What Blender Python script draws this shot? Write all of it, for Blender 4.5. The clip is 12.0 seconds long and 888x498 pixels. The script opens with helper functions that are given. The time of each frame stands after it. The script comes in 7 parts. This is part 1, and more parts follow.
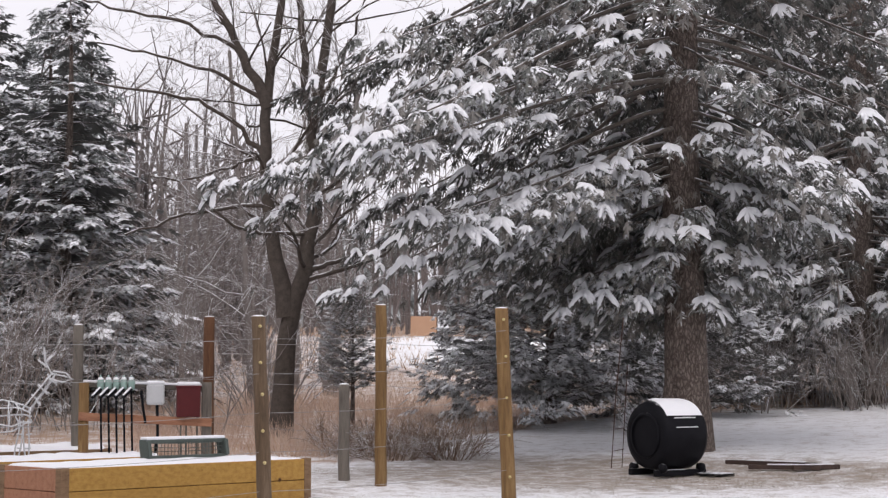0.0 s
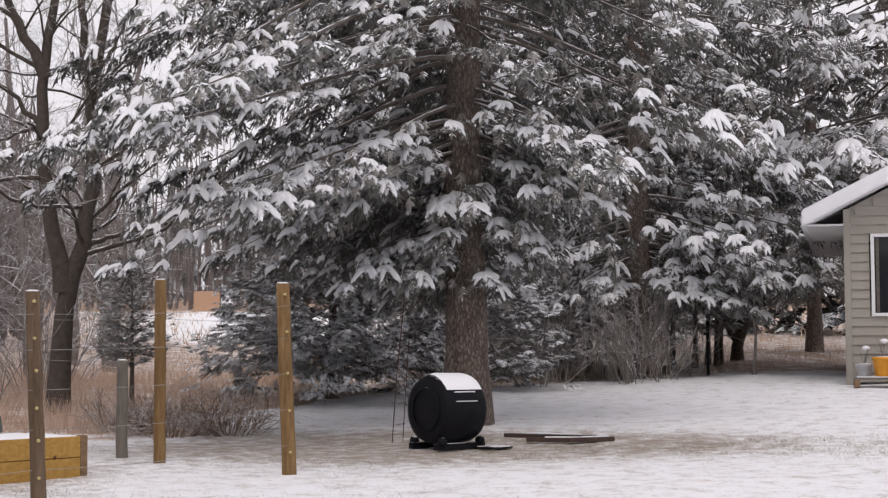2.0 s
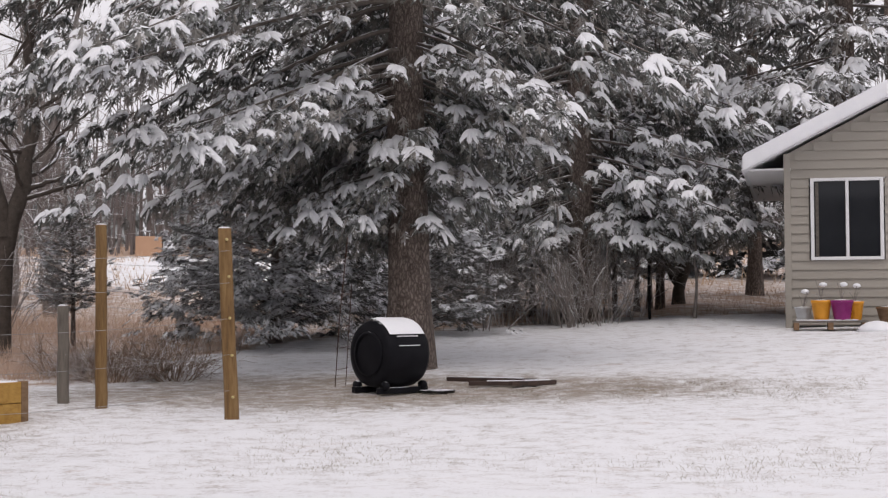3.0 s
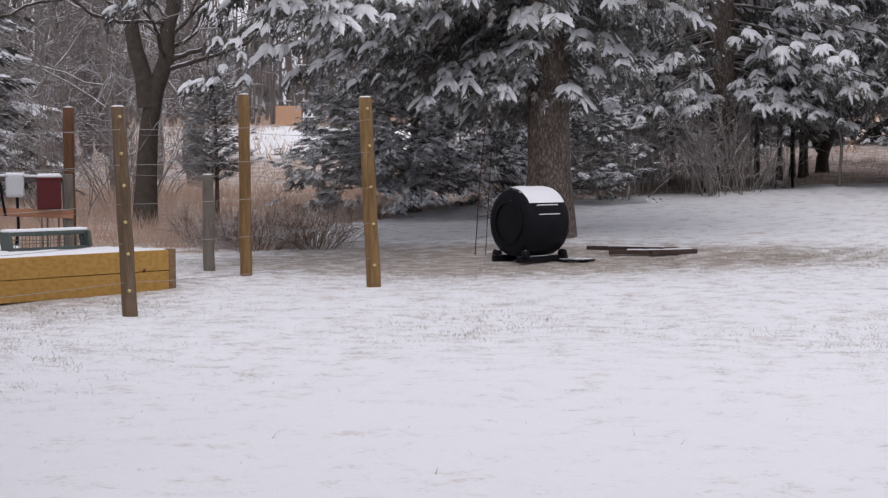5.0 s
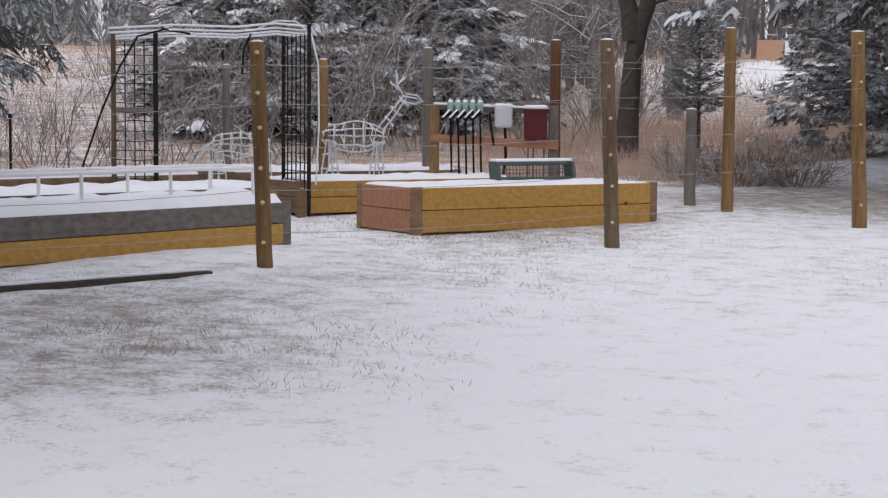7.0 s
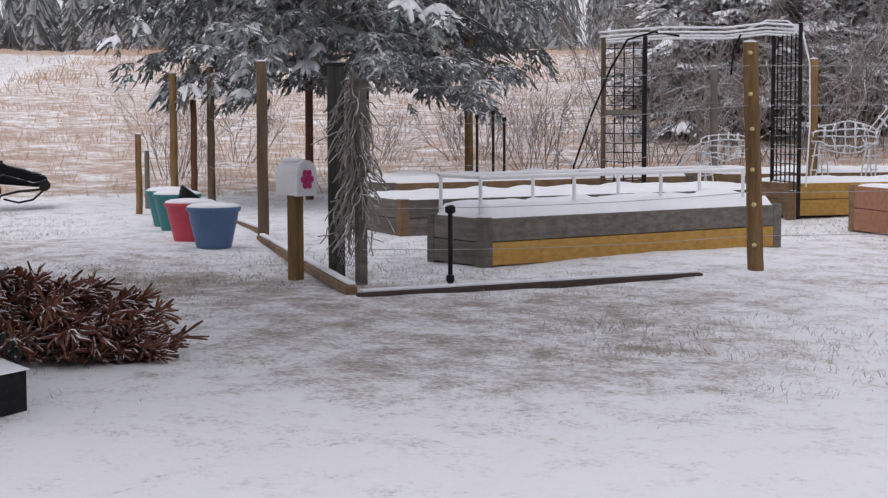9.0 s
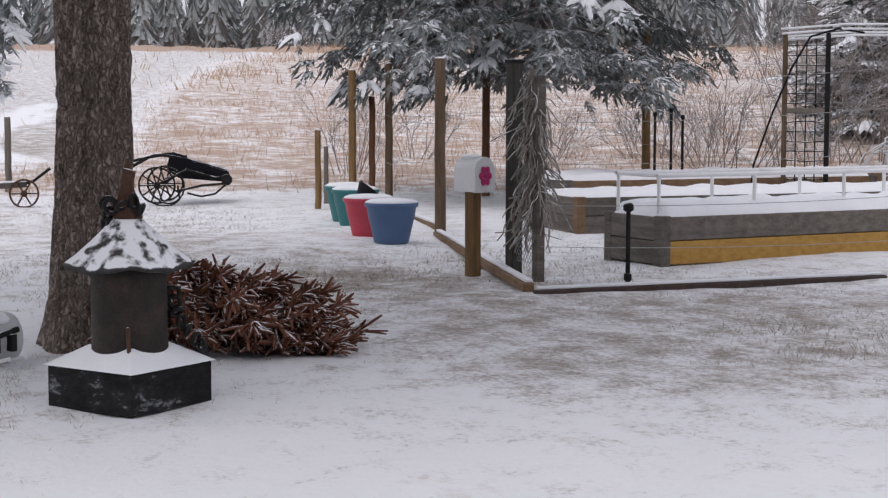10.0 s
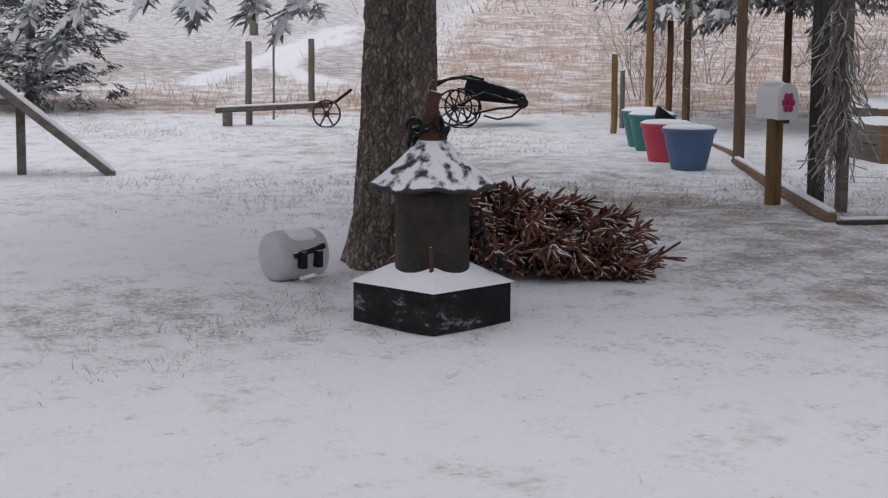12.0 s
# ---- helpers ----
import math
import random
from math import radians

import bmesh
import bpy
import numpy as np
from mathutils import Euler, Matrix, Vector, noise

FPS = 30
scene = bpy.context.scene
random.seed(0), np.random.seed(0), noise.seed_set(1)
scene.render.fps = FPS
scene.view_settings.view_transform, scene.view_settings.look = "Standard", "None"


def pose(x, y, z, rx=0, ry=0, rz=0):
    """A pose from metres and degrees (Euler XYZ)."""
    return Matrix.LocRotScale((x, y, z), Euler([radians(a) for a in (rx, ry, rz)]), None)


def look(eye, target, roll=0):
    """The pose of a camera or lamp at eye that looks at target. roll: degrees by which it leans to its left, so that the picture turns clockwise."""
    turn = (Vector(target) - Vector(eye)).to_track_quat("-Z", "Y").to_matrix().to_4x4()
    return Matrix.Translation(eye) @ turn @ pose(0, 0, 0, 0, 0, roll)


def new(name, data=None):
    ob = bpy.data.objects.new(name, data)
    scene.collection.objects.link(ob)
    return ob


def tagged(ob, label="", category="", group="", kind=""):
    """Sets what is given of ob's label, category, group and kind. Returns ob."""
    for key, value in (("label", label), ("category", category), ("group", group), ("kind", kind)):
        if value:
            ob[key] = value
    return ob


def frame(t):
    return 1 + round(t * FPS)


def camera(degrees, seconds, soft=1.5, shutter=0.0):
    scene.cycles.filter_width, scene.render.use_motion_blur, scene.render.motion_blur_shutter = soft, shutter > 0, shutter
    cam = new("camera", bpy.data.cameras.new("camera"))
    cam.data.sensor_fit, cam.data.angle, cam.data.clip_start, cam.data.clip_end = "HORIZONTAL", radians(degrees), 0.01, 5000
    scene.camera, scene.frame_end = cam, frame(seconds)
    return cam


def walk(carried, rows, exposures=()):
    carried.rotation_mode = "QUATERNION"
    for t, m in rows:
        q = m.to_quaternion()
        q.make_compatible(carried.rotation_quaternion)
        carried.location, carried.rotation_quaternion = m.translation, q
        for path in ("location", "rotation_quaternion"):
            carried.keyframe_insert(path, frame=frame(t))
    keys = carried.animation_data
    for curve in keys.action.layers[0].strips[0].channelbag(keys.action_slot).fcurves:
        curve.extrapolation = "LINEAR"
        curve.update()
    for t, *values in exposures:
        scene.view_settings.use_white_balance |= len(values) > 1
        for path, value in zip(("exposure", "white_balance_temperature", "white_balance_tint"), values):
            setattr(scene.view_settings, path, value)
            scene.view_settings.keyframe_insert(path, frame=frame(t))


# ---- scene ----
# ---------- camera ----------
cam = camera(30.0, 12.0, soft=1.3)
PATH = [
    (0, (-0.0984, 0.2642, 1.25), (-0.7944, 2.132, 1.4135), -0.04),
    (0.5, (-0.093, 0.2661, 1.25), (-0.7503, 2.1477, 1.4165), -0.10),
    (1, (-0.0842, 0.269, 1.25), (-0.6797, 2.1713, 1.4132), -0.18),
    (1.5, (-0.0739, 0.272, 1.25), (-0.5967, 2.1964, 1.4035), -0.26),
    (2, (-0.0635, 0.2747, 1.25), (-0.5129, 2.219, 1.383), -0.26),
    (2.5, (-0.0559, 0.2763, 1.25), (-0.4516, 2.234, 1.3542), -0.32),
    (2.7, (-0.054, 0.2767, 1.25), (-0.437, 2.2376, 1.3402), -0.34),
    (4.3, (-0.0626, 0.2749, 1.25), (-0.5068, 2.2243, 1.1999), -0.56),
    (4.5, (-0.066, 0.2741, 1.25), (-0.5341, 2.2175, 1.1865), -0.51),
    (5, (-0.077, 0.2712, 1.25), (-0.623, 2.1931, 1.1588), -0.51),
    (5.5, (-0.0916, 0.2666, 1.25), (-0.7408, 2.1551, 1.1391), -0.41),
    (6, (-0.1094, 0.2598, 1.25), (-0.884, 2.0992, 1.1213), -0.13),
    (6.5, (-0.1292, 0.2505, 1.25), (-1.0436, 2.023, 1.1005), 0.17),
    (7, (-0.1499, 0.2388, 1.25), (-1.2092, 1.9266, 1.0798), 0.52),
    (7.5, (-0.1696, 0.2252, 1.25), (-1.3676, 1.8159, 1.0639), 0.74),
    (7.7, (-0.177, 0.2195, 1.25), (-1.4267, 1.7694, 1.0608), 0.79),
    (9.3, (-0.2172, 0.1797, 1.25), (-1.7532, 1.45, 1.0853), -0.14),
    (9.5, (-0.2209, 0.1752, 1.25), (-1.7826, 1.4139, 1.0865), -0.01),
    (10, (-0.2297, 0.1634, 1.25), (-1.8535, 1.3181, 1.0767), 0.07),
    (10.5, (-0.238, 0.1511, 1.25), (-1.918, 1.2181, 1.0518), 0.06),
    (11, (-0.2446, 0.1401, 1.25), (-1.9688, 1.1274, 1.0207), 0.14),
    (11.5, (-0.2497, 0.1309, 1.25), (-2.0066, 1.0524, 0.997), 0.24),
    (12, (-0.2546, 0.121, 1.25), (-2.045, 0.9719, 0.9847), 0.40),]
walk(cam, [(t, look(eye, target, roll)) for t, eye, target, roll in PATH],
     exposures=[(0.0, 0.44, 6750, 15), (2.7, 0.28, 6900, 15), (4.5, 0.2, 6600, 15), (7.5, 0.2, 6400, 13), (9.5, 0.3, 6500, 14), (12.0, 0.0, 6450, 13)])

# ---------- world, sun, exposure ----------
SUN_EL, SUN_ROT = radians(60), radians(180)
world = bpy.data.worlds.new("overcast_sky")
scene.world = world
world.use_nodes = True
wn = world.node_tree.nodes
wn.clear()
w_out, w_bg, w_sky = wn.new("ShaderNodeOutputWorld"), wn.new("ShaderNodeBackground"), wn.new("ShaderNodeTexSky")
w_hsv = wn.new("ShaderNodeHueSaturation")
w_sky.sky_type = "NISHITA"
w_sky.sun_disc = False
w_sky.sun_elevation, w_sky.sun_rotation = SUN_EL, SUN_ROT
w_sky.air_density, w_sky.dust_density, w_sky.ozone_density = 1.0, 6.0, 1.0
w_hsv.inputs["Saturation"].default_value = 0.12
world.node_tree.links.new(w_sky.outputs[0], w_hsv.inputs["Color"])
w_mix = wn.new("ShaderNodeMix")
w_mix.data_type = "RGBA"
w_mix.inputs[0].default_value = 0.85
w_mix.inputs[7].default_value = (6.0, 6.15, 6.7, 1)  # even cloud cover
world.node_tree.links.new(w_hsv.outputs[0], w_mix.inputs[6])
world.node_tree.links.new(w_mix.outputs[2], w_bg.inputs["Color"])
w_bg.inputs["Strength"].default_value = 0.12
world.node_tree.links.new(w_bg.outputs[0], w_out.inputs["Surface"])
sun_data = bpy.data.lights.new("sun", "SUN")
sun_data.energy, sun_data.angle, sun_data.color = 0.5, radians(35), (1.0, 0.97, 0.93)
sun = new("sun", sun_data)
sun.matrix_world = look((0, 0, 30), (0.34 * 20 * -0.4, 20 * 0.4, 30 - 20 * 0.9))

# ---------- helpers ----------
rng = np.random.default_rng(7)


def ground(x, y):
    """Height of the ground: level near the yard, rising towards the hill."""
    d = np.hypot(x, y)
    z = 0.15 * np.logaddexp(0, (d - 16) / 3)
    z = z + 0.35 * np.exp(-((x - 3) ** 2 + (y - 27) ** 2) / 72) + 0.10 * np.exp(-((x + 9) ** 2 + (y - 7) ** 2) / 32)
    return z


def mesh_np(name, verts, faces, mats=(), smooth=False, mat_index=None):
    """A mesh from arrays: verts (n, 3), faces (m, k)."""
    me = bpy.data.meshes.new(name)
    verts, faces = np.asarray(verts, np.float32), np.asarray(faces, np.int32)
    m, k = faces.shape
    me.vertices.add(len(verts))
    me.vertices.foreach_set("co", verts.ravel())
    me.loops.add(m * k)
    me.loops.foreach_set("vertex_index", faces.ravel())
    me.polygons.add(m)
    me.polygons.foreach_set("loop_start", np.arange(0, m * k, k, dtype=np.int32))
    me.polygons.foreach_set("loop_total", np.full(m, k, np.int32))
    if smooth:
        me.polygons.foreach_set("use_smooth", np.ones(m, bool))
    for mt in mats:
        me.materials.append(mt)
    if mat_index is not None:
        me.polygons.foreach_set("material_index", np.asarray(mat_index, np.int32))
    me.update(calc_edges=True)
    return me


def thing(name, x, y, z, label, category, group="", kind="", rz=0.0):
    ob = new(name)
    ob.empty_display_size = 0.1
    ob.matrix_world = pose(x, y, z, 0, 0, rz)
    return tagged(ob, label, category, group, kind)


def part(name, data, material, parent, label="", smooth=False):
    """Links a bmesh or a mesh as one mesh object under a thing or a part."""
    if isinstance(data, bmesh.types.BMesh):
        me = bpy.data.meshes.new(name)
        data.to_mesh(me)
        data.free()
        if smooth:
            me.polygons.foreach_set("use_smooth", np.ones(len(me.polygons), bool))
    else:
        me = data
    if material is not None:
        me.materials.clear()
        me.materials.append(material)
    ob = new(name, me)
    ob.parent = parent
    if label:
        ob["label"] = label
    return ob


def single(name, data, material, x, y, z, label, category, group="", kind="", rz=0.0, smooth=False):
    ob = part(name, data, material, None, smooth=smooth)
    ob.matrix_world = pose(x, y, z, 0, 0, rz)
    return tagged(ob, label, category, group, kind)


def bm_box(sx, sy, sz, at=(0, 0, 0), bevel=0.0, rot=None, bm=None, jitter=0.0):
    """A box of that size centred at a place, with bevelled edges; rot: degrees."""
    own = bmesh.new()
    bmesh.ops.create_cube(own, size=1.0)
    for v in own.verts:
        v.co = Vector((v.co.x * sx, v.co.y * sy, v.co.z * sz))
        if jitter:
            v.co += Vector(rng.uniform(-jitter, jitter, 3))
    if bevel > 0:
        bmesh.ops.bevel(own, geom=own.edges[:], offset=bevel, segments=2, affect="EDGES", profile=0.5)
    m = Matrix.Translation(at)
    if rot:
        m = m @ pose(0, 0, 0, *rot)
    own.transform(m)
    if bm is None:
        return own
    me = bpy.data.meshes.new("tmp")
    own.to_mesh(me)
    own.free()
    bm.from_mesh(me)
    bpy.data.meshes.remove(me)
    return bm


def bm_lathe(profile, sides=24, cap=True, bm=None, m=None):
    """Turned body from (radius, height) pairs."""
    own = bmesh.new()
    rings = []
    for r, z in profile:
        rings.append([own.verts.new((r * math.cos(a), r * math.sin(a), z)) for a in np.linspace(0, 2 * math.pi, sides, endpoint=False)])
    for a, b in zip(rings, rings[1:]):
        for i in range(sides):
            own.faces.new((a[i], a[(i + 1) % sides], b[(i + 1) % sides], b[i]))
    if cap:
        own.faces.new(rings[0][::-1])
        own.faces.new(rings[-1])
    if m is not None:
        own.transform(m)
    if bm is None:
        return own
    me = bpy.data.meshes.new("tmp")
    own.to_mesh(me)
    own.free()
    bm.from_mesh(me)
    bpy.data.meshes.remove(me)
    return bm


def tube_np(points, radii, sides=5):
    """Verts and quads of a tapering tube along points."""
    p = np.asarray(points, float)
    n = len(p)
    radii = np.broadcast_to(np.asarray(radii, float), (n,))
    tang = np.gradient(p, axis=0)
    tang /= np.linalg.norm(tang, axis=1, keepdims=True) + 1e-9
    ref = np.where(np.abs(tang[:, 2:3]) > 0.9, [[1.0, 0, 0]], [[0, 0, 1.0]])
    u = np.cross(tang, ref)
    u /= np.linalg.norm(u, axis=1, keepdims=True) + 1e-9
    v = np.cross(tang, u)
    ang = np.linspace(0, 2 * np.pi, sides, endpoint=False)
    ring = p[:, None] + radii[:, None, None] * (np.cos(ang)[None, :, None] * u[:, None] + np.sin(ang)[None, :, None] * v[:, None])
    i, j = np.meshgrid(np.arange(n - 1), np.arange(sides), indexing="ij")
    k = (j + 1) % sides
    faces = np.stack([i * sides + j, i * sides + k, (i + 1) * sides + k, (i + 1) * sides + j], -1).reshape(-1, 4)
    return ring.reshape(-1, 3), faces


class Heap:
    """Collects verts and faces of one size for one mesh."""

    def __init__(self):
        self.v, self.f, self.n = [], [], 0

    def add(self, v, f):
        self.v.append(np.asarray(v, np.float32))
        self.f.append(np.asarray(f, np.int32) + self.n)
        self.n += len(v)

    def tube(self, points, radii, sides=5):
        self.add(*tube_np(points, radii, sides))

    def mesh(self, name, smooth=False):
        return mesh_np(name, np.concatenate(self.v), np.concatenate(self.f), smooth=smooth)


def scatter(template, mats, locs):
    """Copies of a template (verts, faces) by matrices (n, 3, 3) and places (n, 3)."""
    tv, tf = template
    v = np.einsum("nij,kj->nki", mats, tv) + locs[:, None, :]
    f = tf[None] + (np.arange(len(locs)) * len(tv))[:, None, None]
    return v.reshape(-1, 3), f.reshape(-1, tf.shape[1])


# ---------- materials ----------
def material(name, colours, scale=8.0, rough=0.8, bump=0.3, metal=0.0, stretch=(1, 1, 1), snow=0.0, snow_scale=9.0, detail=6.0, fine=60.0, random_shift=0.0,
             knots=False, coat=0.0, spec=0.3, cracks=0.0):
    """A two-scale noise material between colours; snow: how much lies on what faces up."""
    mt = bpy.data.materials.new(name)
    mt.use_nodes = True
    nt = mt.node_tree
    nd, ln = nt.nodes, nt.links
    b = nd["Principled BSDF"]
    tc, mp = nd.new("ShaderNodeTexCoord"), nd.new("ShaderNodeMapping")
    mp.inputs["Scale"].default_value = stretch
    ln.new(tc.outputs["Object"], mp.inputs["Vector"])
    n1, n2 = nd.new("ShaderNodeTexNoise"), nd.new("ShaderNodeTexNoise")
    for n, s in ((n1, scale), (n2, fine)):
        n.inputs["Scale"].default_value = s
        n.inputs["Detail"].default_value = detail
        n.inputs["Roughness"].default_value = 0.62
        ln.new(mp.outputs[0], n.inputs["Vector"])
    mixf = nd.new("ShaderNodeMix")
    mixf.data_type = "FLOAT"
    mixf.inputs[0].default_value = 0.35
    ln.new(n1.outputs["Fac"], mixf.inputs[2])
    ln.new(n2.outputs["Fac"], mixf.inputs[3])
    ramp = nd.new("ShaderNodeValToRGB")
    els = ramp.color_ramp.elements
    while len(els) < len(colours):
        els.new(0.5)
    for i, c in enumerate(colours):
        els[i].position = 0.3 + 0.4 * i / max(1, len(colours) - 1)
        els[i].color = (*c, 1)
    ln.new(mixf.outputs[0], ramp.inputs["Fac"])
    col = ramp.outputs["Color"]
    if random_shift:
        oi, hs = nd.new("ShaderNodeObjectInfo"), nd.new("ShaderNodeHueSaturation")
        mr = nd.new("ShaderNodeMapRange")
        mr.inputs["To Min"].default_value, mr.inputs["To Max"].default_value = 1 - random_shift, 1 + random_shift
        ln.new(oi.outputs["Random"], mr.inputs["Value"])
        ln.new(mr.outputs[0], hs.inputs["Value"])
        ln.new(col, hs.inputs["Color"])
        col = hs.outputs["Color"]
    if knots:
        vo, kr = nd.new("ShaderNodeTexVoronoi"), nd.new("ShaderNodeValToRGB")
        vo.inputs["Scale"].default_value = 4.2
        km = nd.new("ShaderNodeMapping")
        km.inputs["Scale"].default_value = (1, 0, 1)
        ln.new(tc.outputs["Object"], km.inputs["Vector"])
        ln.new(km.outputs[0], vo.inputs["Vector"])
        kr.color_ramp.elements[0].position, kr.color_ramp.elements[1].position = 0.05, 0.12
        kr.color_ramp.elements[0].color, kr.color_ramp.elements[1].color = (0.12, 0.05, 0.02, 1), (1, 1, 1, 1)
        ln.new(vo.outputs["Distance"], kr.inputs["Fac"])
        mk = nd.new("ShaderNodeMix")
        mk.data_type, mk.blend_type = "RGBA", "MULTIPLY"
        mk.inputs[0].default_value = 1.0
        ln.new(col, mk.inputs[6])
        ln.new(kr.outputs["Color"], mk.inputs[7])
        col = mk.outputs[2]
    if cracks:
        cv, cm, cr = nd.new("ShaderNodeTexVoronoi"), nd.new("ShaderNodeMapping"), nd.new("ShaderNodeValToRGB")
        wob, wm = nd.new("ShaderNodeTexNoise"), nd.new("ShaderNodeMix")
        wob.inputs["Scale"].default_value = cracks * 0.5
        wm.data_type = "VECTOR"
        wm.inputs[0].default_value = 0.06
        ln.new(tc.outputs["Object"], wob.inputs["Vector"])
        ln.new(tc.outputs["Object"], wm.inputs[4])
        ln.new(wob.outputs["Color"], wm.inputs[5])
        cm.inputs["Scale"].default_value = (1, 1, 0.3)
        ln.new(wm.outputs[1], cm.inputs["Vector"])
        cv.feature = "DISTANCE_TO_EDGE"
        cv.inputs["Scale"].default_value = cracks
        ln.new(cm.outputs[0], cv.inputs["Vector"])
        cr.color_ramp.elements[0].position, cr.color_ramp.elements[1].position = 0.0, 0.28
        cr.color_ramp.elements[0].color, cr.color_ramp.elements[1].color = (0.4, 0.37, 0.36, 1), (1, 1, 1, 1)
        ln.new(cv.outputs["Distance"], cr.inputs["Fac"])
        mk = nd.new("ShaderNodeMix")
        mk.data_type, mk.blend_type = "RGBA", "MULTIPLY"
        mk.inputs[0].default_value = 1.0
        ln.new(col, mk.inputs[6])
        ln.new(cr.outputs["Color"], mk.inputs[7])
        col = mk.outputs[2]
        ch = nd.new("ShaderNodeMath")
        ch.operation = "MULTIPLY_ADD"
        ch.inputs[1].default_value = 1.2
        ln.new(cr.outputs["Color"], ch.inputs[0])
        ln.new(mixf.outputs[0], ch.inputs[2])
        height = ch.outputs[0]
    else:
        height = mixf.outputs[0]
    if snow > 0:
        ge, sx = nd.new("ShaderNodeNewGeometry"), nd.new("ShaderNodeSeparateXYZ")
        ln.new(ge.outputs["Normal"], sx.inputs[0])
        sn = nd.new("ShaderNodeTexNoise")
        sn.inputs["Scale"].default_value, sn.inputs["Detail"].default_value = snow_scale, 4
        ln.new(tc.outputs["Object"], sn.inputs["Vector"])
        add = nd.new("ShaderNodeMath")
        add.operation = "MULTIPLY_ADD"
        add.inputs[1].default_value, add.inputs[2].default_value = 1.6, -0.8
        ln.new(sn.outputs["Fac"], add.inputs[0])
        tot = nd.new("ShaderNodeMath")
        tot.operation = "ADD"
        ln.new(sx.outputs["Z"], tot.inputs[0])
        ln.new(add.outputs[0], tot.inputs[1])
        mr = nd.new("ShaderNodeMapRange")
        mr.interpolation_type = "SMOOTHSTEP"
        mr.inputs["From Min"].default_value, mr.inputs["From Max"].default_value = 1.0 - snow, 1.25 - snow
        ln.new(tot.outputs[0], mr.inputs["Value"])
        mx = nd.new("ShaderNodeMix")
        mx.data_type = "RGBA"
        ln.new(mr.outputs[0], mx.inputs[0])
        ln.new(col, mx.inputs[6])
        mx.inputs[7].default_value = (0.82, 0.83, 0.87, 1)
        col = mx.outputs[2]
    ln.new(col, b.inputs["Base Color"])
    b.inputs["Roughness"].default_value = rough
    b.inputs["Metallic"].default_value = metal
    b.inputs["Specular IOR Level"].default_value = spec
    b.inputs["Coat Weight"].default_value = coat
    if bump:
        bp = nd.new("ShaderNodeBump")
        bp.inputs["Strength"].default_value = bump
        bp.inputs["Distance"].default_value = 0.02
        ln.new(height, bp.inputs["Height"])
        ln.new(bp.outputs[0], b.inputs["Normal"])
    return mt


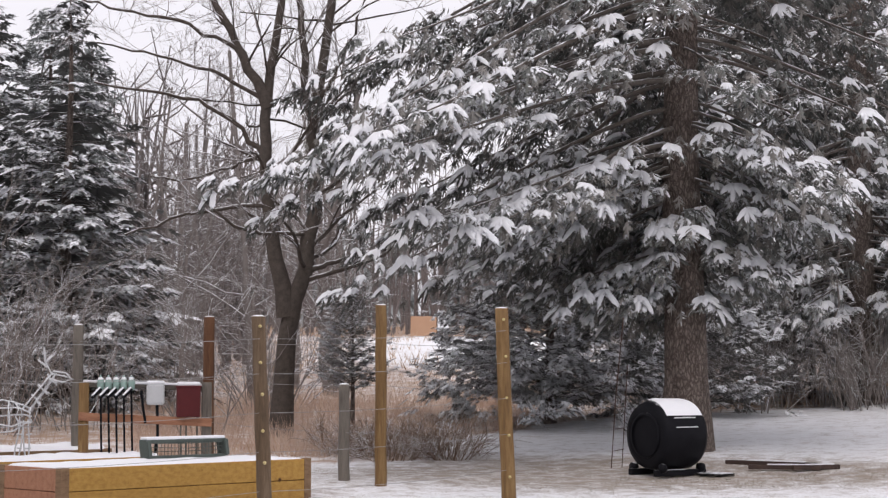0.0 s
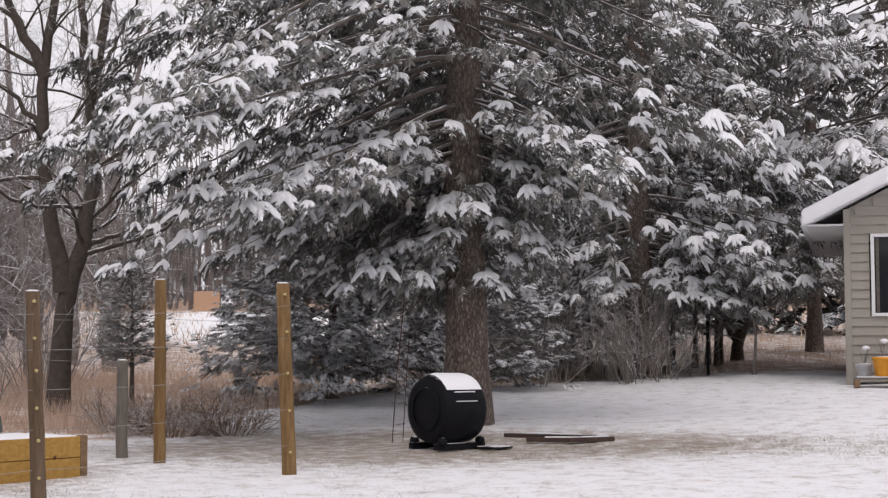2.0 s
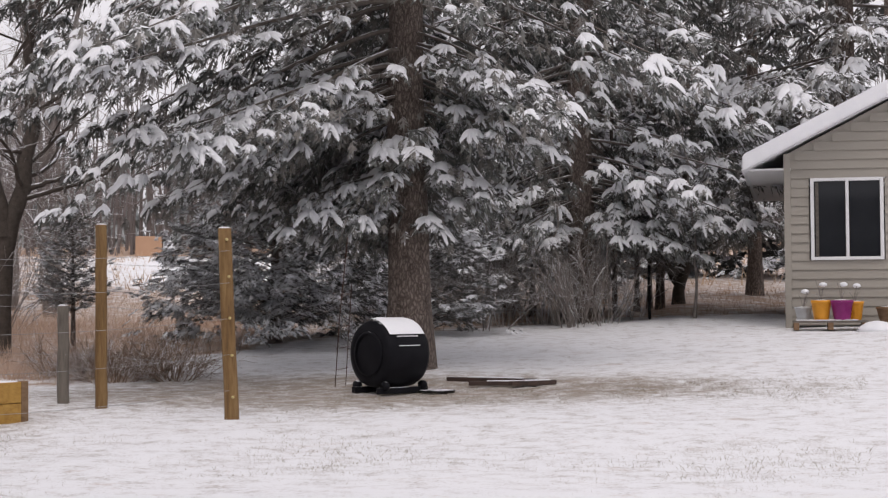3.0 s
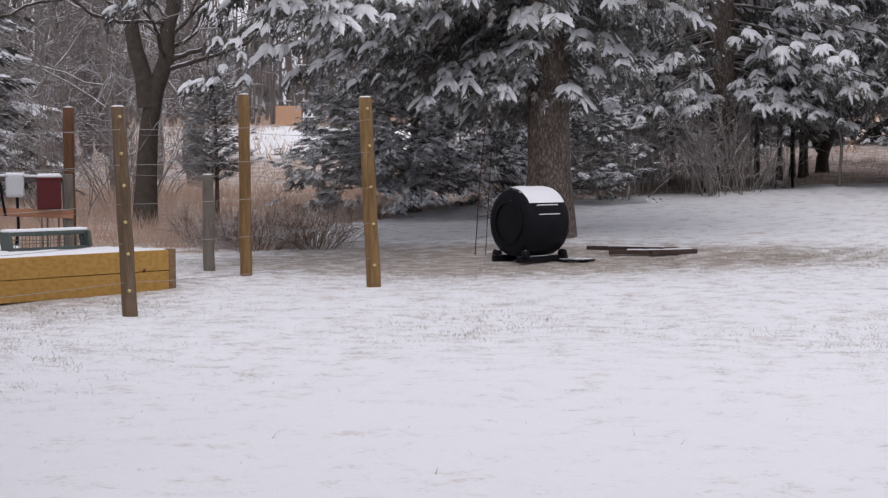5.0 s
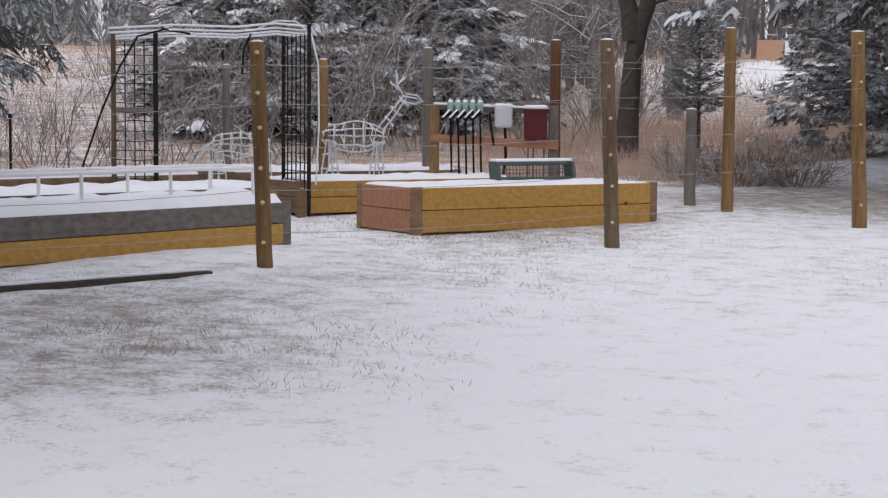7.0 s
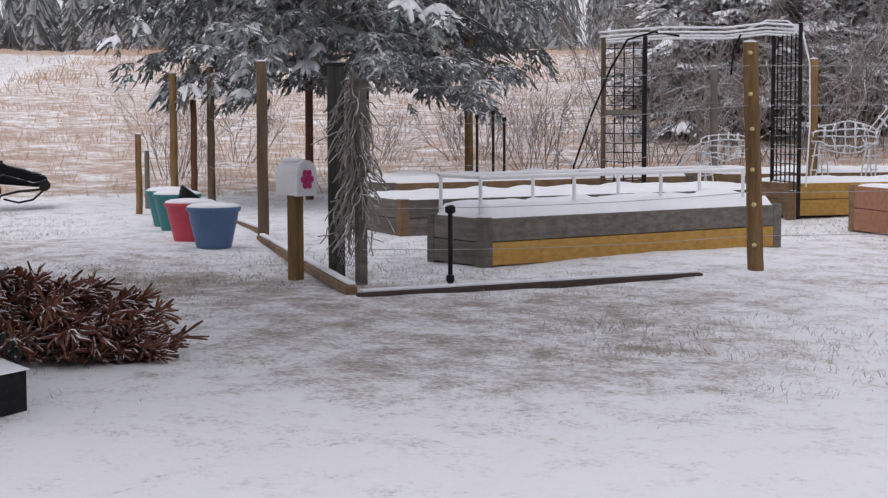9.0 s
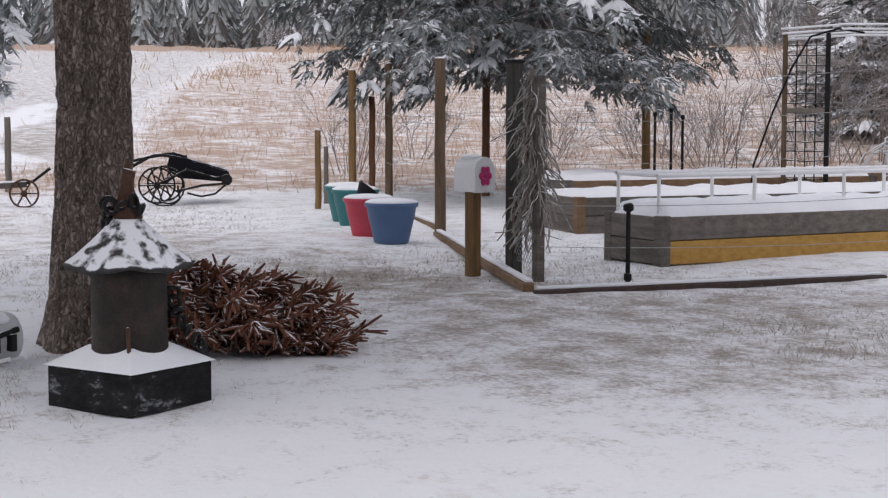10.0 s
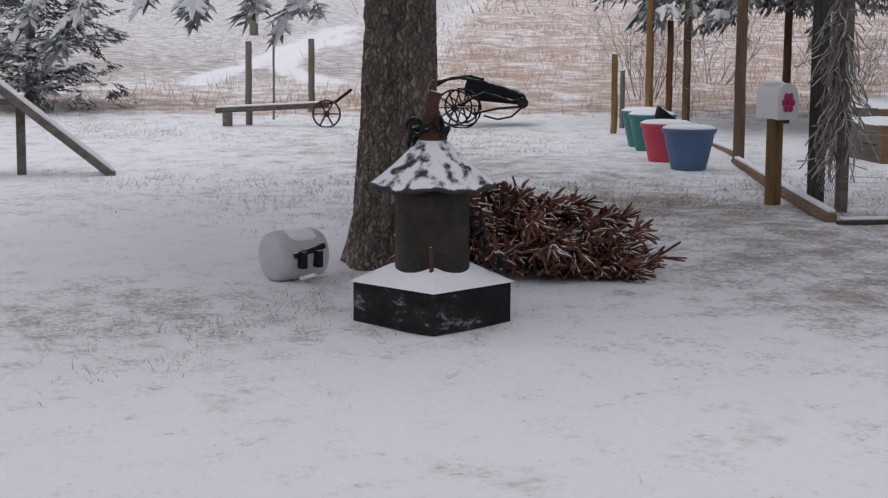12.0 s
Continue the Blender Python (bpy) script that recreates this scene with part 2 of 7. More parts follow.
def ground_material():
    """Snow with grass showing through, dry grass in the field: weights per vertex, broken up by noise."""
    mt = bpy.data.materials.new("snowy_ground")
    mt.use_nodes = True
    nt = mt.node_tree
    nd, ln = nt.nodes, nt.links
    b = nd["Principled BSDF"]
    ge = nd.new("ShaderNodeNewGeometry")

    def noise_tex(scale, detail=8.0, rough=0.65, stretch=None):
        n = nd.new("ShaderNodeTexNoise")
        n.inputs["Scale"].default_value, n.inputs["Detail"].default_value, n.inputs["Roughness"].default_value = scale, detail, rough
        if stretch:
            mp = nd.new("ShaderNodeMapping")
            mp.inputs["Scale"].default_value = stretch
            ln.new(ge.outputs["Position"], mp.inputs["Vector"])
            ln.new(mp.outputs[0], n.inputs["Vector"])
        else:
            ln.new(ge.outputs["Position"], n.inputs["Vector"])
        return n.outputs["Fac"]

    def mask(attr, noise_out, gain, soft):
        at = nd.new("ShaderNodeAttribute")
        at.attribute_name = attr
        ma = nd.new("ShaderNodeMath")
        ma.operation = "MULTIPLY_ADD"
        ma.inputs[1].default_value = gain
        ln.new(noise_out, ma.inputs[0])
        ln.new(at.outputs["Fac"], ma.inputs[2])
        mr = nd.new("ShaderNodeMapRange")
        mr.interpolation_type = "SMOOTHSTEP"
        mr.inputs["From Min"].default_value = 0.5 + gain / 2 - soft
        mr.inputs["From Max"].default_value = 0.5 + gain / 2 + soft
        ln.new(ma.outputs[0], mr.inputs["Value"])
        return mr.outputs[0]

    def blend(fac, a, c):
        mx = nd.new("ShaderNodeMix")
        mx.data_type = "RGBA"
        ln.new(fac, mx.inputs[0])
        for sock, v in ((6, a), (7, c)):
            if isinstance(v, tuple):
                mx.inputs[sock].default_value = (*v, 1)
            else:
                ln.new(v, mx.inputs[sock])
        return mx.outputs[2]

    big, mid, fine = noise_tex(0.35, 4), noise_tex(2.2), noise_tex(28.0, 9, 0.7)
    snow_col = blend(big, (0.74, 0.745, 0.785), (0.83, 0.835, 0.86))
    snow_col = blend(fine, snow_col, (0.86, 0.865, 0.885))
    grass_col = blend(mid, (0.20, 0.165, 0.14), (0.40, 0.34, 0.285))
    tan_col = blend(noise_tex(0.22, 6), (0.48, 0.32, 0.25), (0.48, 0.37, 0.28))
    tan_col = blend(noise_tex(5.0, 8, 0.7), (0.34, 0.24, 0.18), tan_col)
    patchy = nd.new("ShaderNodeMix")
    patchy.data_type = "FLOAT"
    patchy.inputs[0].default_value = 0.42
    ln.new(noise_tex(34.0, 9, 0.8), patchy.inputs[2])
    ln.new(noise_tex(4.5, 6, 0.65), patchy.inputs[3])
    base = blend(mask("bare", patchy.outputs[0], 3.4, 0.36), snow_col, grass_col)
    base = blend(mask("tan", noise_tex(2.0, 12, 0.8, (1, 1, 0.3)), 3.0, 0.35), base, tan_col)
    base = blend(mask("field", noise_tex(0.09, 8, 0.6), 0.5, 0.25), base, tan_col)
    ln.new(base, b.inputs["Base Color"])
    b.inputs["Roughness"].default_value = 0.75
    b.inputs["Specular IOR Level"].default_value = 0.25
    bp = nd.new("ShaderNodeBump")
    bp.inputs["Strength"].default_value, bp.inputs["Distance"].default_value = 0.35, 0.03
    hm = nd.new("ShaderNodeMath")
    hm.operation = "ADD"
    ln.new(noise_tex(6.0, 10, 0.7), hm.inputs[0])
    ln.new(fine, hm.inputs[1])
    ln.new(hm.outputs[0], bp.inputs["Height"])
    ln.new(bp.outputs[0], b.inputs["Normal"])
    return mt


M_GROUND = ground_material()
M_SNOW = material("fresh_snow", [(0.78, 0.79, 0.83), (0.86, 0.865, 0.89)], 6, 0.7, 0.35, fine=40)
M_NEEDLE = material("spruce_needles", [(0.075, 0.082, 0.072), (0.11, 0.118, 0.104), (0.15, 0.152, 0.136)], 3, 0.85, 0, snow=0.47, snow_scale=5, fine=25)
M_NEEDLE_BLUE = material("frosted_needles", [(0.12, 0.135, 0.135), (0.20, 0.22, 0.22), (0.33, 0.355, 0.36)], 7, 0.75, 0, snow=0.36, snow_scale=11.0, fine=25)
M_BARK = material("spruce_bark", [(0.11, 0.088, 0.077), (0.22, 0.18, 0.158), (0.32, 0.27, 0.24)], 9, 0.9, 1.0, stretch=(1, 1, 0.28), fine=45, cracks=30)
M_LIMB = material("snowy_limb", [(0.05, 0.04, 0.035), (0.12, 0.10, 0.085)], 14, 0.9, 0.5, snow=0.42, snow_scale=5)
M_NEEDLE_CLUMP = material("bough_needles", [(0.10, 0.109, 0.103), (0.155, 0.161, 0.151), (0.23, 0.227, 0.212)], 3, 0.85, 0, snow=0.38, snow_scale=9, fine=25)
M_NEEDLE_DARK = material("hanging_needles", [(0.16, 0.154, 0.143), (0.23, 0.218, 0.203), (0.33, 0.31, 0.288)], 3, 0.85, 0, snow=0.38, snow_scale=9, fine=25)
M_LIMB_DARK = material("dead_grey_limb", [(0.09, 0.075, 0.066), (0.19, 0.165, 0.145)], 14, 0.9, 0.5, snow=0.35, snow_scale=5)
# base colour lifted in place of haze; the snow flecks lie on top
M_JUNIPER = material("hazed_frost_flecked_evergreen", [(0.16, 0.162, 0.155), (0.22, 0.22, 0.21), (0.30, 0.295, 0.28)], 4, 0.85, 0, snow=0.47, snow_scale=14, fine=30)
M_FROSTTWIG = material("frosted_undergrowth", [(0.26, 0.235, 0.22), (0.44, 0.41, 0.39)], 6, 0.9, 0, snow=0.85, snow_scale=4)
M_GREYGREEN = material("grey_green_needles", [(0.15, 0.168, 0.163), (0.21, 0.228, 0.222), (0.28, 0.295, 0.29)], 4, 0.85, 0, snow=0.24, snow_scale=9, fine=30)
M_BUSH = material("dense_dark_evergreen", [(0.12, 0.123, 0.118), (0.18, 0.18, 0.172), (0.26, 0.255, 0.245)], 4, 0.85, 0, snow=0.58, snow_scale=18, fine=30)
M_WOODEDGE = material("dark_grey_spruce", [(0.065, 0.07, 0.068), (0.10, 0.105, 0.10), (0.15, 0.15, 0.145)], 4, 0.85, 0, snow=0.36, snow_scale=10, fine=30)
M_TWIG = material("grey_twig", [(0.15, 0.13, 0.12), (0.29, 0.26, 0.245)], 6, 0.9, 0, snow=0.65, snow_scale=3)
M_THICKET = material("thicket_twig", [(0.19, 0.165, 0.152), (0.34, 0.30, 0.28)], 6, 0.9, 0, snow=0.55, snow_scale=1.5)
M_POST = material("treated_round_post", [(0.085, 0.047, 0.02), (0.19, 0.11, 0.045), (0.31, 0.2, 0.09)], 14, 0.75, 0.7, stretch=(1, 1, 0.10), fine=70, random_shift=0.18)
M_POST_DARK = material("weathered_dark_post", [(0.05, 0.034, 0.022), (0.12, 0.08, 0.05), (0.19, 0.14, 0.095)], 12, 0.85, 0.7, stretch=(1, 1, 0.12), fine=70, random_shift=0.2)
M_POST_GREY = material("grey_weathered_post", [(0.08, 0.068, 0.058), (0.16, 0.14, 0.12), (0.22, 0.195, 0.165)], 12, 0.85, 0.6, stretch=(1, 1, 0.12), fine=70)
M_POST_RED = material("reddish_post", [(0.055, 0.025, 0.013), (0.12, 0.055, 0.028), (0.18, 0.09, 0.045)], 12, 0.8, 0.6, stretch=(1, 1, 0.12), fine=70)
M_YELLOW = material("yellow_pine_board", [(0.26, 0.13, 0.03), (0.42, 0.235, 0.055), (0.52, 0.32, 0.085)], 5, 0.6, 0.4, stretch=(3, 0.35, 5), fine=45, knots=True, random_shift=0.08)
M_REDWOOD = material("reddish_board", [(0.22, 0.095, 0.05), (0.36, 0.17, 0.1), (0.42, 0.22, 0.13)], 6, 0.7, 0.4, stretch=(0.5, 3, 3), fine=45, random_shift=0.1)
M_GREYWOOD = material("grey_board", [(0.055, 0.048, 0.042), (0.13, 0.115, 0.10), (0.21, 0.185, 0.16)], 7, 0.85, 0.6, stretch=(1.5, 0.4, 3), fine=50, random_shift=0.2)
M_BROWNWOOD = material("brown_board", [(0.1, 0.06, 0.035), (0.21, 0.13, 0.075), (0.28, 0.19, 0.12)], 7, 0.8, 0.5, stretch=(1, 0.5, 3), fine=50, random_shift=0.12)
M_DARKBOARD = material("dark_wet_board", [(0.03, 0.02, 0.018), (0.08, 0.05, 0.04)], 9, 0.6, 0.4)
M_BLACK = material("black_plastic", [(0.006, 0.006, 0.008), (0.014, 0.014, 0.017)], 5, 0.45, 0.1, snow=0.08, snow_scale=6, fine=90, spec=0.06)
M_BLACK_BARE = material("black_metal", [(0.008, 0.008, 0.009), (0.022, 0.02, 0.019)], 9, 0.55, 0.2, snow=0.25, snow_scale=12, spec=0.15)
M_IRON = material("dark_iron", [(0.012, 0.011, 0.011), (0.03, 0.025, 0.022), (0.07, 0.048, 0.038)], 7, 0.65, 0.5, fine=80, spec=0.2)
M_IRON_FROST = material("frost_flecked_iron", [(0.005, 0.005, 0.006), (0.008, 0.008, 0.009), (0.02, 0.02, 0.022), (0.3, 0.31, 0.33)], 11, 0.65, 0.3, stretch=(0.6, 0.6, 1.3), fine=55, spec=0.15)
M_RUST = material("rusty_iron", [(0.035, 0.02, 0.015), (0.11, 0.05, 0.03)], 12, 0.8, 0.4, snow=0.3, snow_scale=20)
M_PVC = material("white_pipe", [(0.7, 0.7, 0.71), (0.8, 0.8, 0.81)], 10, 0.45, 0.05)
M_WHITE = material("white_paint", [(0.68, 0.68, 0.69), (0.78, 0.78, 0.79)], 5, 0.5, 0.1)
M_WIRE = material("galvanised_wire", [(0.25, 0.25, 0.25), (0.42, 0.42, 0.42)], 30, 0.45, 0, metal=0.6)
M_FROST = material("frosted_white_wire", [(0.62, 0.63, 0.65), (0.84, 0.85, 0.87)], 9, 0.7, 0.1)
M_ORANGE_POT = material("orange_plastic", [(0.62, 0.25, 0.02), (0.75, 0.34, 0.04)], 5, 0.45, 0.05)
M_PURPLE_POT = material("purple_plastic", [(0.2, 0.015, 0.12), (0.28, 0.03, 0.17)], 5, 0.45, 0.05)
M_BLUE_TUB = material("blue_plastic", [(0.06, 0.11, 0.21), (0.09, 0.15, 0.27)], 4, 0.5, 0.08)
M_RED_TUB = material("red_plastic", [(0.42, 0.04, 0.07), (0.55, 0.07, 0.1)], 4, 0.5, 0.08)
M_TEAL_TUB = material("teal_plastic", [(0.02, 0.13, 0.14), (0.04, 0.2, 0.2)], 4, 0.5, 0.08)
M_SIDING = material("beige_vinyl_siding", [(0.3, 0.275, 0.24), (0.35, 0.325, 0.285)], 3, 0.55, 0.08, stretch=(0.4, 1, 3))
M_GLASS = material("dark_window_glass", [(0.012, 0.014, 0.018), (0.02, 0.022, 0.026)], 2, 0.06, 0)
M_ROOF = material("snowy_roof", [(0.75, 0.76, 0.8), (0.85, 0.855, 0.88)], 3, 0.75, 0.3)
M_RED_BOX = material("dark_red_box", [(0.07, 0.009, 0.011), (0.1, 0.014, 0.016)], 6, 0.5, 0.1)
M_GREY_BOX = material("grey_metal_box", [(0.42, 0.43, 0.44), (0.55, 0.56, 0.57)], 6, 0.5, 0.1)
M_GREEN_CAP = material("pale_green_plastic", [(0.2, 0.3, 0.27), (0.3, 0.42, 0.38)], 8, 0.5, 0.1, snow=0.3)
M_DEAD = material("rusty_dead_needles", [(0.10, 0.036, 0.022), (0.19, 0.075, 0.045), (0.29, 0.13, 0.085)], 5, 0.85, 0, snow=0.32, snow_scale=16, fine=30)
M_GRASS_DRY = material("dry_grass_blades", [(0.38, 0.25, 0.17), (0.52, 0.37, 0.26), (0.62, 0.52, 0.42)], 0.6, 0.85, 0, fine=8)
M_GRASS_LAWN = material("lawn_blades", [(0.24, 0.21, 0.16), (0.44, 0.40, 0.34)], 3, 0.85, 0, fine=12)
M_GRASS_RUST = material("rusty_grass_blades", [(0.42, 0.28, 0.21), (0.58, 0.43, 0.34), (0.70, 0.60, 0.52)], 0.9, 0.85, 0, fine=8)
# far conifers: pale grey base colour stands in for distance haze
M_FARWOOD = material("hazed_far_conifers", [(0.24, 0.255, 0.255), (0.33, 0.345, 0.35)], 0.3, 0.9, 0, snow=0.2, snow_scale=0.7, fine=3)
M_FARTWIG = material("far_bare_wood", [(0.14, 0.12, 0.115), (0.22, 0.195, 0.19)], 0.3, 0.9, 0, fine=3)
M_ORANGE_WALL = material("orange_far_wall", [(0.42, 0.25, 0.16), (0.5, 0.31, 0.2)], 0.8, 0.8, 0.1)
M_PINK = material("magenta_paint", [(0.42, 0.02, 0.13), (0.5, 0.04, 0.18)], 20, 0.5, 0)


# ---------- ground ----------
def smooth(a, b, v):
    t = np.clip((v - a) / (b - a), 0, 1)
    return t * t * (3 - 2 * t)


def spot(x, y, cx, cy, rx, ry):
    return np.exp(-(((x - cx) / rx) ** 2 + ((y - cy) / ry) ** 2))


TRACKS = (((-38.3, 15.6), (-32.3, 12.1), (-26.7, 9.0), (-23.2, 7.1)), ((-34.4, 14.0), (-29.8, 11.1), (-27.1, 9.8), (-24.7, 9.1), (-22.5, 8.9)))


def tyre_tracks(x, y):
    """1 along the packed white wheel tracks on the hill, 0 elsewhere."""
    near = np.full(np.shape(x), 9.0)
    for line in TRACKS:
        for (ax, ay), (bx, by) in zip(line, line[1:]):
            s = np.clip(((x - ax) * (bx - ax) + (y - ay) * (by - ay)) / ((bx - ax) ** 2 + (by - ay) ** 2), 0, 1)
            near = np.minimum(near, np.hypot(x - ax - s * (bx - ax), y - ay - s * (by - ay)))
    return smooth(0.34, 0.12, near)


def cover(x, y):
    """Weights of bare lawn, dry grass and far field at a place."""
    d, yaw = np.hypot(x, y), np.degrees(np.arctan2(-x, y))
    bare = 0.44 * spot(x, y, -5.2, 17.9, 2.6, 1.3) + 0.44 * spot(x, y, -2.2, 19.0, 2.0, 1.0) + 0.28 * spot(x, y, -7.6, 14.2, 0.9, 2.4)
    bare = bare + 0.32 * spot(x, y, -7.3, 6.0, 1.7, 1.7) + 0.30 * spot(x, y, -5.6, 5.6, 1.2, 1.5) + 0.28 * spot(x, y, -7.0, 1.9, 1.0, 1.0)
    bare = bare + 0.30 * spot(x, y, -9.4, 5.8, 0.9, 0.9) + 0.20 * spot(x, y, -12.5, 6.0, 3.0, 1.2) + 0.14 * spot(x, y, -6.6, 8.0, 0.9, 2.4)
    bare = bare + 0.36 * spot(x, y, -6.2, 18.4, 1.6, 0.9)
    bare = bare + 0.42 * spot(x, y, -5.9, 19.9, 2.4, 0.55)
    bare = np.clip(bare * 1.3, 0, 0.46) + 0.05 + 0.17 * smooth(8.5, 12, d)
    right = smooth(27, 20, yaw)
    left = smooth(30, 44, yaw)
    start = np.interp(yaw, [0, 5.3, 14.8, 19.8, 21.2, 27, 44, 60], [31.0, 30.8, 27.4, 24.2, 20.8, 20.3, 19.3, 19.3])
    tan = 0.62 * smooth(0, 0.9, d - start)
    snowhill = smooth(-1.0, 1.0, yaw - 65 + 0.062 * (d - 31)) * smooth(21, 27, d) * smooth(50, 54, yaw)
    tan = tan * (1 - 0.93 * snowhill)
    tan = tan * (1 - 0.8 * smooth(50, 56, d) * smooth(99, 92, d) * right * smooth(12, 16, yaw))
    tan = tan * (1 - 0.12 * left * smooth(22, 40, d))
    far = np.where(yaw > 30, smooth(104, 112, d), smooth(94, 100, d))
    white = tyre_tracks(x, y)
    hill = 0.46 + 0.18 * smooth(36, 24, d)
    tan = np.maximum(tan, 0.42 * snowhill * smooth(23.5, 19.5, d))
    return (bare * (1 - smooth(0, 1.5, d - start)) + hill * snowhill) * (1 - white), tan * (1 - white), 0.75 * far


def build_ground():
    ang = np.concatenate([np.linspace(-8, 84, 330, endpoint=False), np.linspace(84, 352, 60, endpoint=False)])
    rad = np.concatenate([[0.01], np.geomspace(1.0, 30, 150), np.geomspace(31, 2500, 80)])
    a, r = np.meshgrid(np.radians(ang), rad, indexing="ij")
    x, y = -np.sin(a) * r, np.cos(a) * r
    z = ground(x, y)
    z = np.where(r > 130, ground(-np.sin(a) * 130, np.cos(a) * 130) + (r - 130) * 0.004, z)
    lump = np.array([noise.noise((u * 1.7, v * 1.7, 0)) * 0.016 + noise.noise((u * 0.35, v * 0.35, 5)) * 0.05 + noise.noise((u * 6, v * 6, 9)) * 0.006
                     for u, v in zip(x.ravel(), y.ravel())]).reshape(x.shape)
    z = z + lump * np.clip(r / 5, 0, 1) * (1 + 0.10 * np.clip(r - 20, 0, 60))
    na, nr = x.shape
    i, j = np.meshgrid(np.arange(na), np.arange(nr - 1), indexing="ij")
    k = (i + 1) % na
    faces = np.stack([i * nr + j, k * nr + j, k * nr + j + 1, i * nr + j + 1], -1).reshape(-1, 4)[:, ::-1]
    me = mesh_np("ground", np.stack([x, y, z], -1).reshape(-1, 3), faces, [M_GROUND], smooth=True)
    for name, w in zip(("bare", "tan", "field"), cover(x, y)):
        at = me.attributes.new(name, "FLOAT", "POINT")
        at.data.foreach_set("value", w.ravel().astype(np.float32))
    return tagged(new("ground", me), "snow-dusted lawn and rising dry-grass field", "ground", kind="structure")


build_ground()


# ---------- trees ----------
def frond_twigs(r, pairs=5):
    """Twiglets of one spray: start, direction and length, in a spray of length 1 along x."""
    out = [(np.zeros(3), np.array([1, 0, -0.06]), 1.0)]
    for n in range(pairs):
        s = 0.12 + 0.75 * n / pairs
        for side in (-1, 1):
            a = radians(r.uniform(35, 62)) * side
            d = np.array([math.cos(a), math.sin(a), r.uniform(-0.35, 0.05)])
            out.append((np.array([s + r.uniform(-0.05, 0.05), 0, -0.06 * s]), d / np.linalg.norm(d), r.uniform(0.28, 0.5) * (1.15 - 0.7 * s)))
    return out


def needle_template(twigs, w=0.055, light=False):
    v, f = [], []
    for p, d, length in twigs:
        side = np.cross([0, 0, 1.0], d)
        side /= np.linalg.norm(side) + 1e-9
        up = np.cross(d, side)
        ww = w * (0.8 + 0.4 * length)
        b = len(v)
        v += [p, p + d * length * 0.45 + side * ww, p + d * length, p + d * length * 0.55 - side * ww]
        f += [(b, b + 1, b + 2), (b, b + 2, b + 3)]
        if not light:
            v += [p + d * length * 0.2 - up * ww * 0.9]
            f += [(b, b + 4, b + 2)]
    return np.array(v), np.array(f)


def snow_template(twigs, r, w=0.07):
    v, f = [], []
    for p, d, length in twigs:
        if r.random() < 0.2:
            continue
        side = np.cross([0, 0, 1.0], d)
        side /= np.linalg.norm(side) + 1e-9
        b = len(v)
        for s, k in ((0.05, 0.45), (0.5, 1.0), (1.03, 0.25)):
            c = p + d * length * s
            ww = w * k * r.uniform(0.75, 1.3)
            v += [c - side * ww + [0, 0, -0.01], c + np.array([0, 0, ww * 0.95 + 0.015]), c + side * ww + [0, 0, -0.01]]
        for n in range(2):
            a = b + 3 * n
            f += [(a, a + 1, a + 4), (a, a + 4, a + 3), (a + 1, a + 2, a + 5), (a + 1, a + 5, a + 4)]
    return np.array(v), np.array(f)


_tr = np.random.default_rng(11)
SPRAYS = [frond_twigs(_tr) for _ in range(6)]
NEEDLES = [needle_template(s[:8], 0.055) for s in SPRAYS]
SNOWS = [snow_template(s[:7], _tr, 0.085) for s in SPRAYS]
PAD_SNOWS = [snow_template(s[:9], _tr, 0.068) for s in SPRAYS]
FAR_SNOWS = [snow_template(s[:6], _tr, 0.10) for s in SPRAYS]
FAR_NEEDLES = [needle_template(s[:7], 0.10, True) for s in SPRAYS]


def frames_along(direction, roll):
    """Matrices whose x axis is each direction, z mostly up."""
    x = direction / (np.linalg.norm(direction, axis=1, keepdims=True) + 1e-9)
    y = np.cross(np.array([[0, 0, 1.0]]), x)
    y /= np.linalg.norm(y, axis=1, keepdims=True) + 1e-9
    z = np.cross(x, y)
    c, s = np.cos(roll)[:, None], np.sin(roll)[:, None]
    return np.stack([x, c * y + s * z, c * z - s * y], -1)


def put_sprays(templates, pick, mats, locs):
    h = Heap()
    for n, tpl in enumerate(templates):
        sel = pick == n
        if sel.any():
            h.add(*scatter(tpl, mats[sel], locs[sel]))
    return h


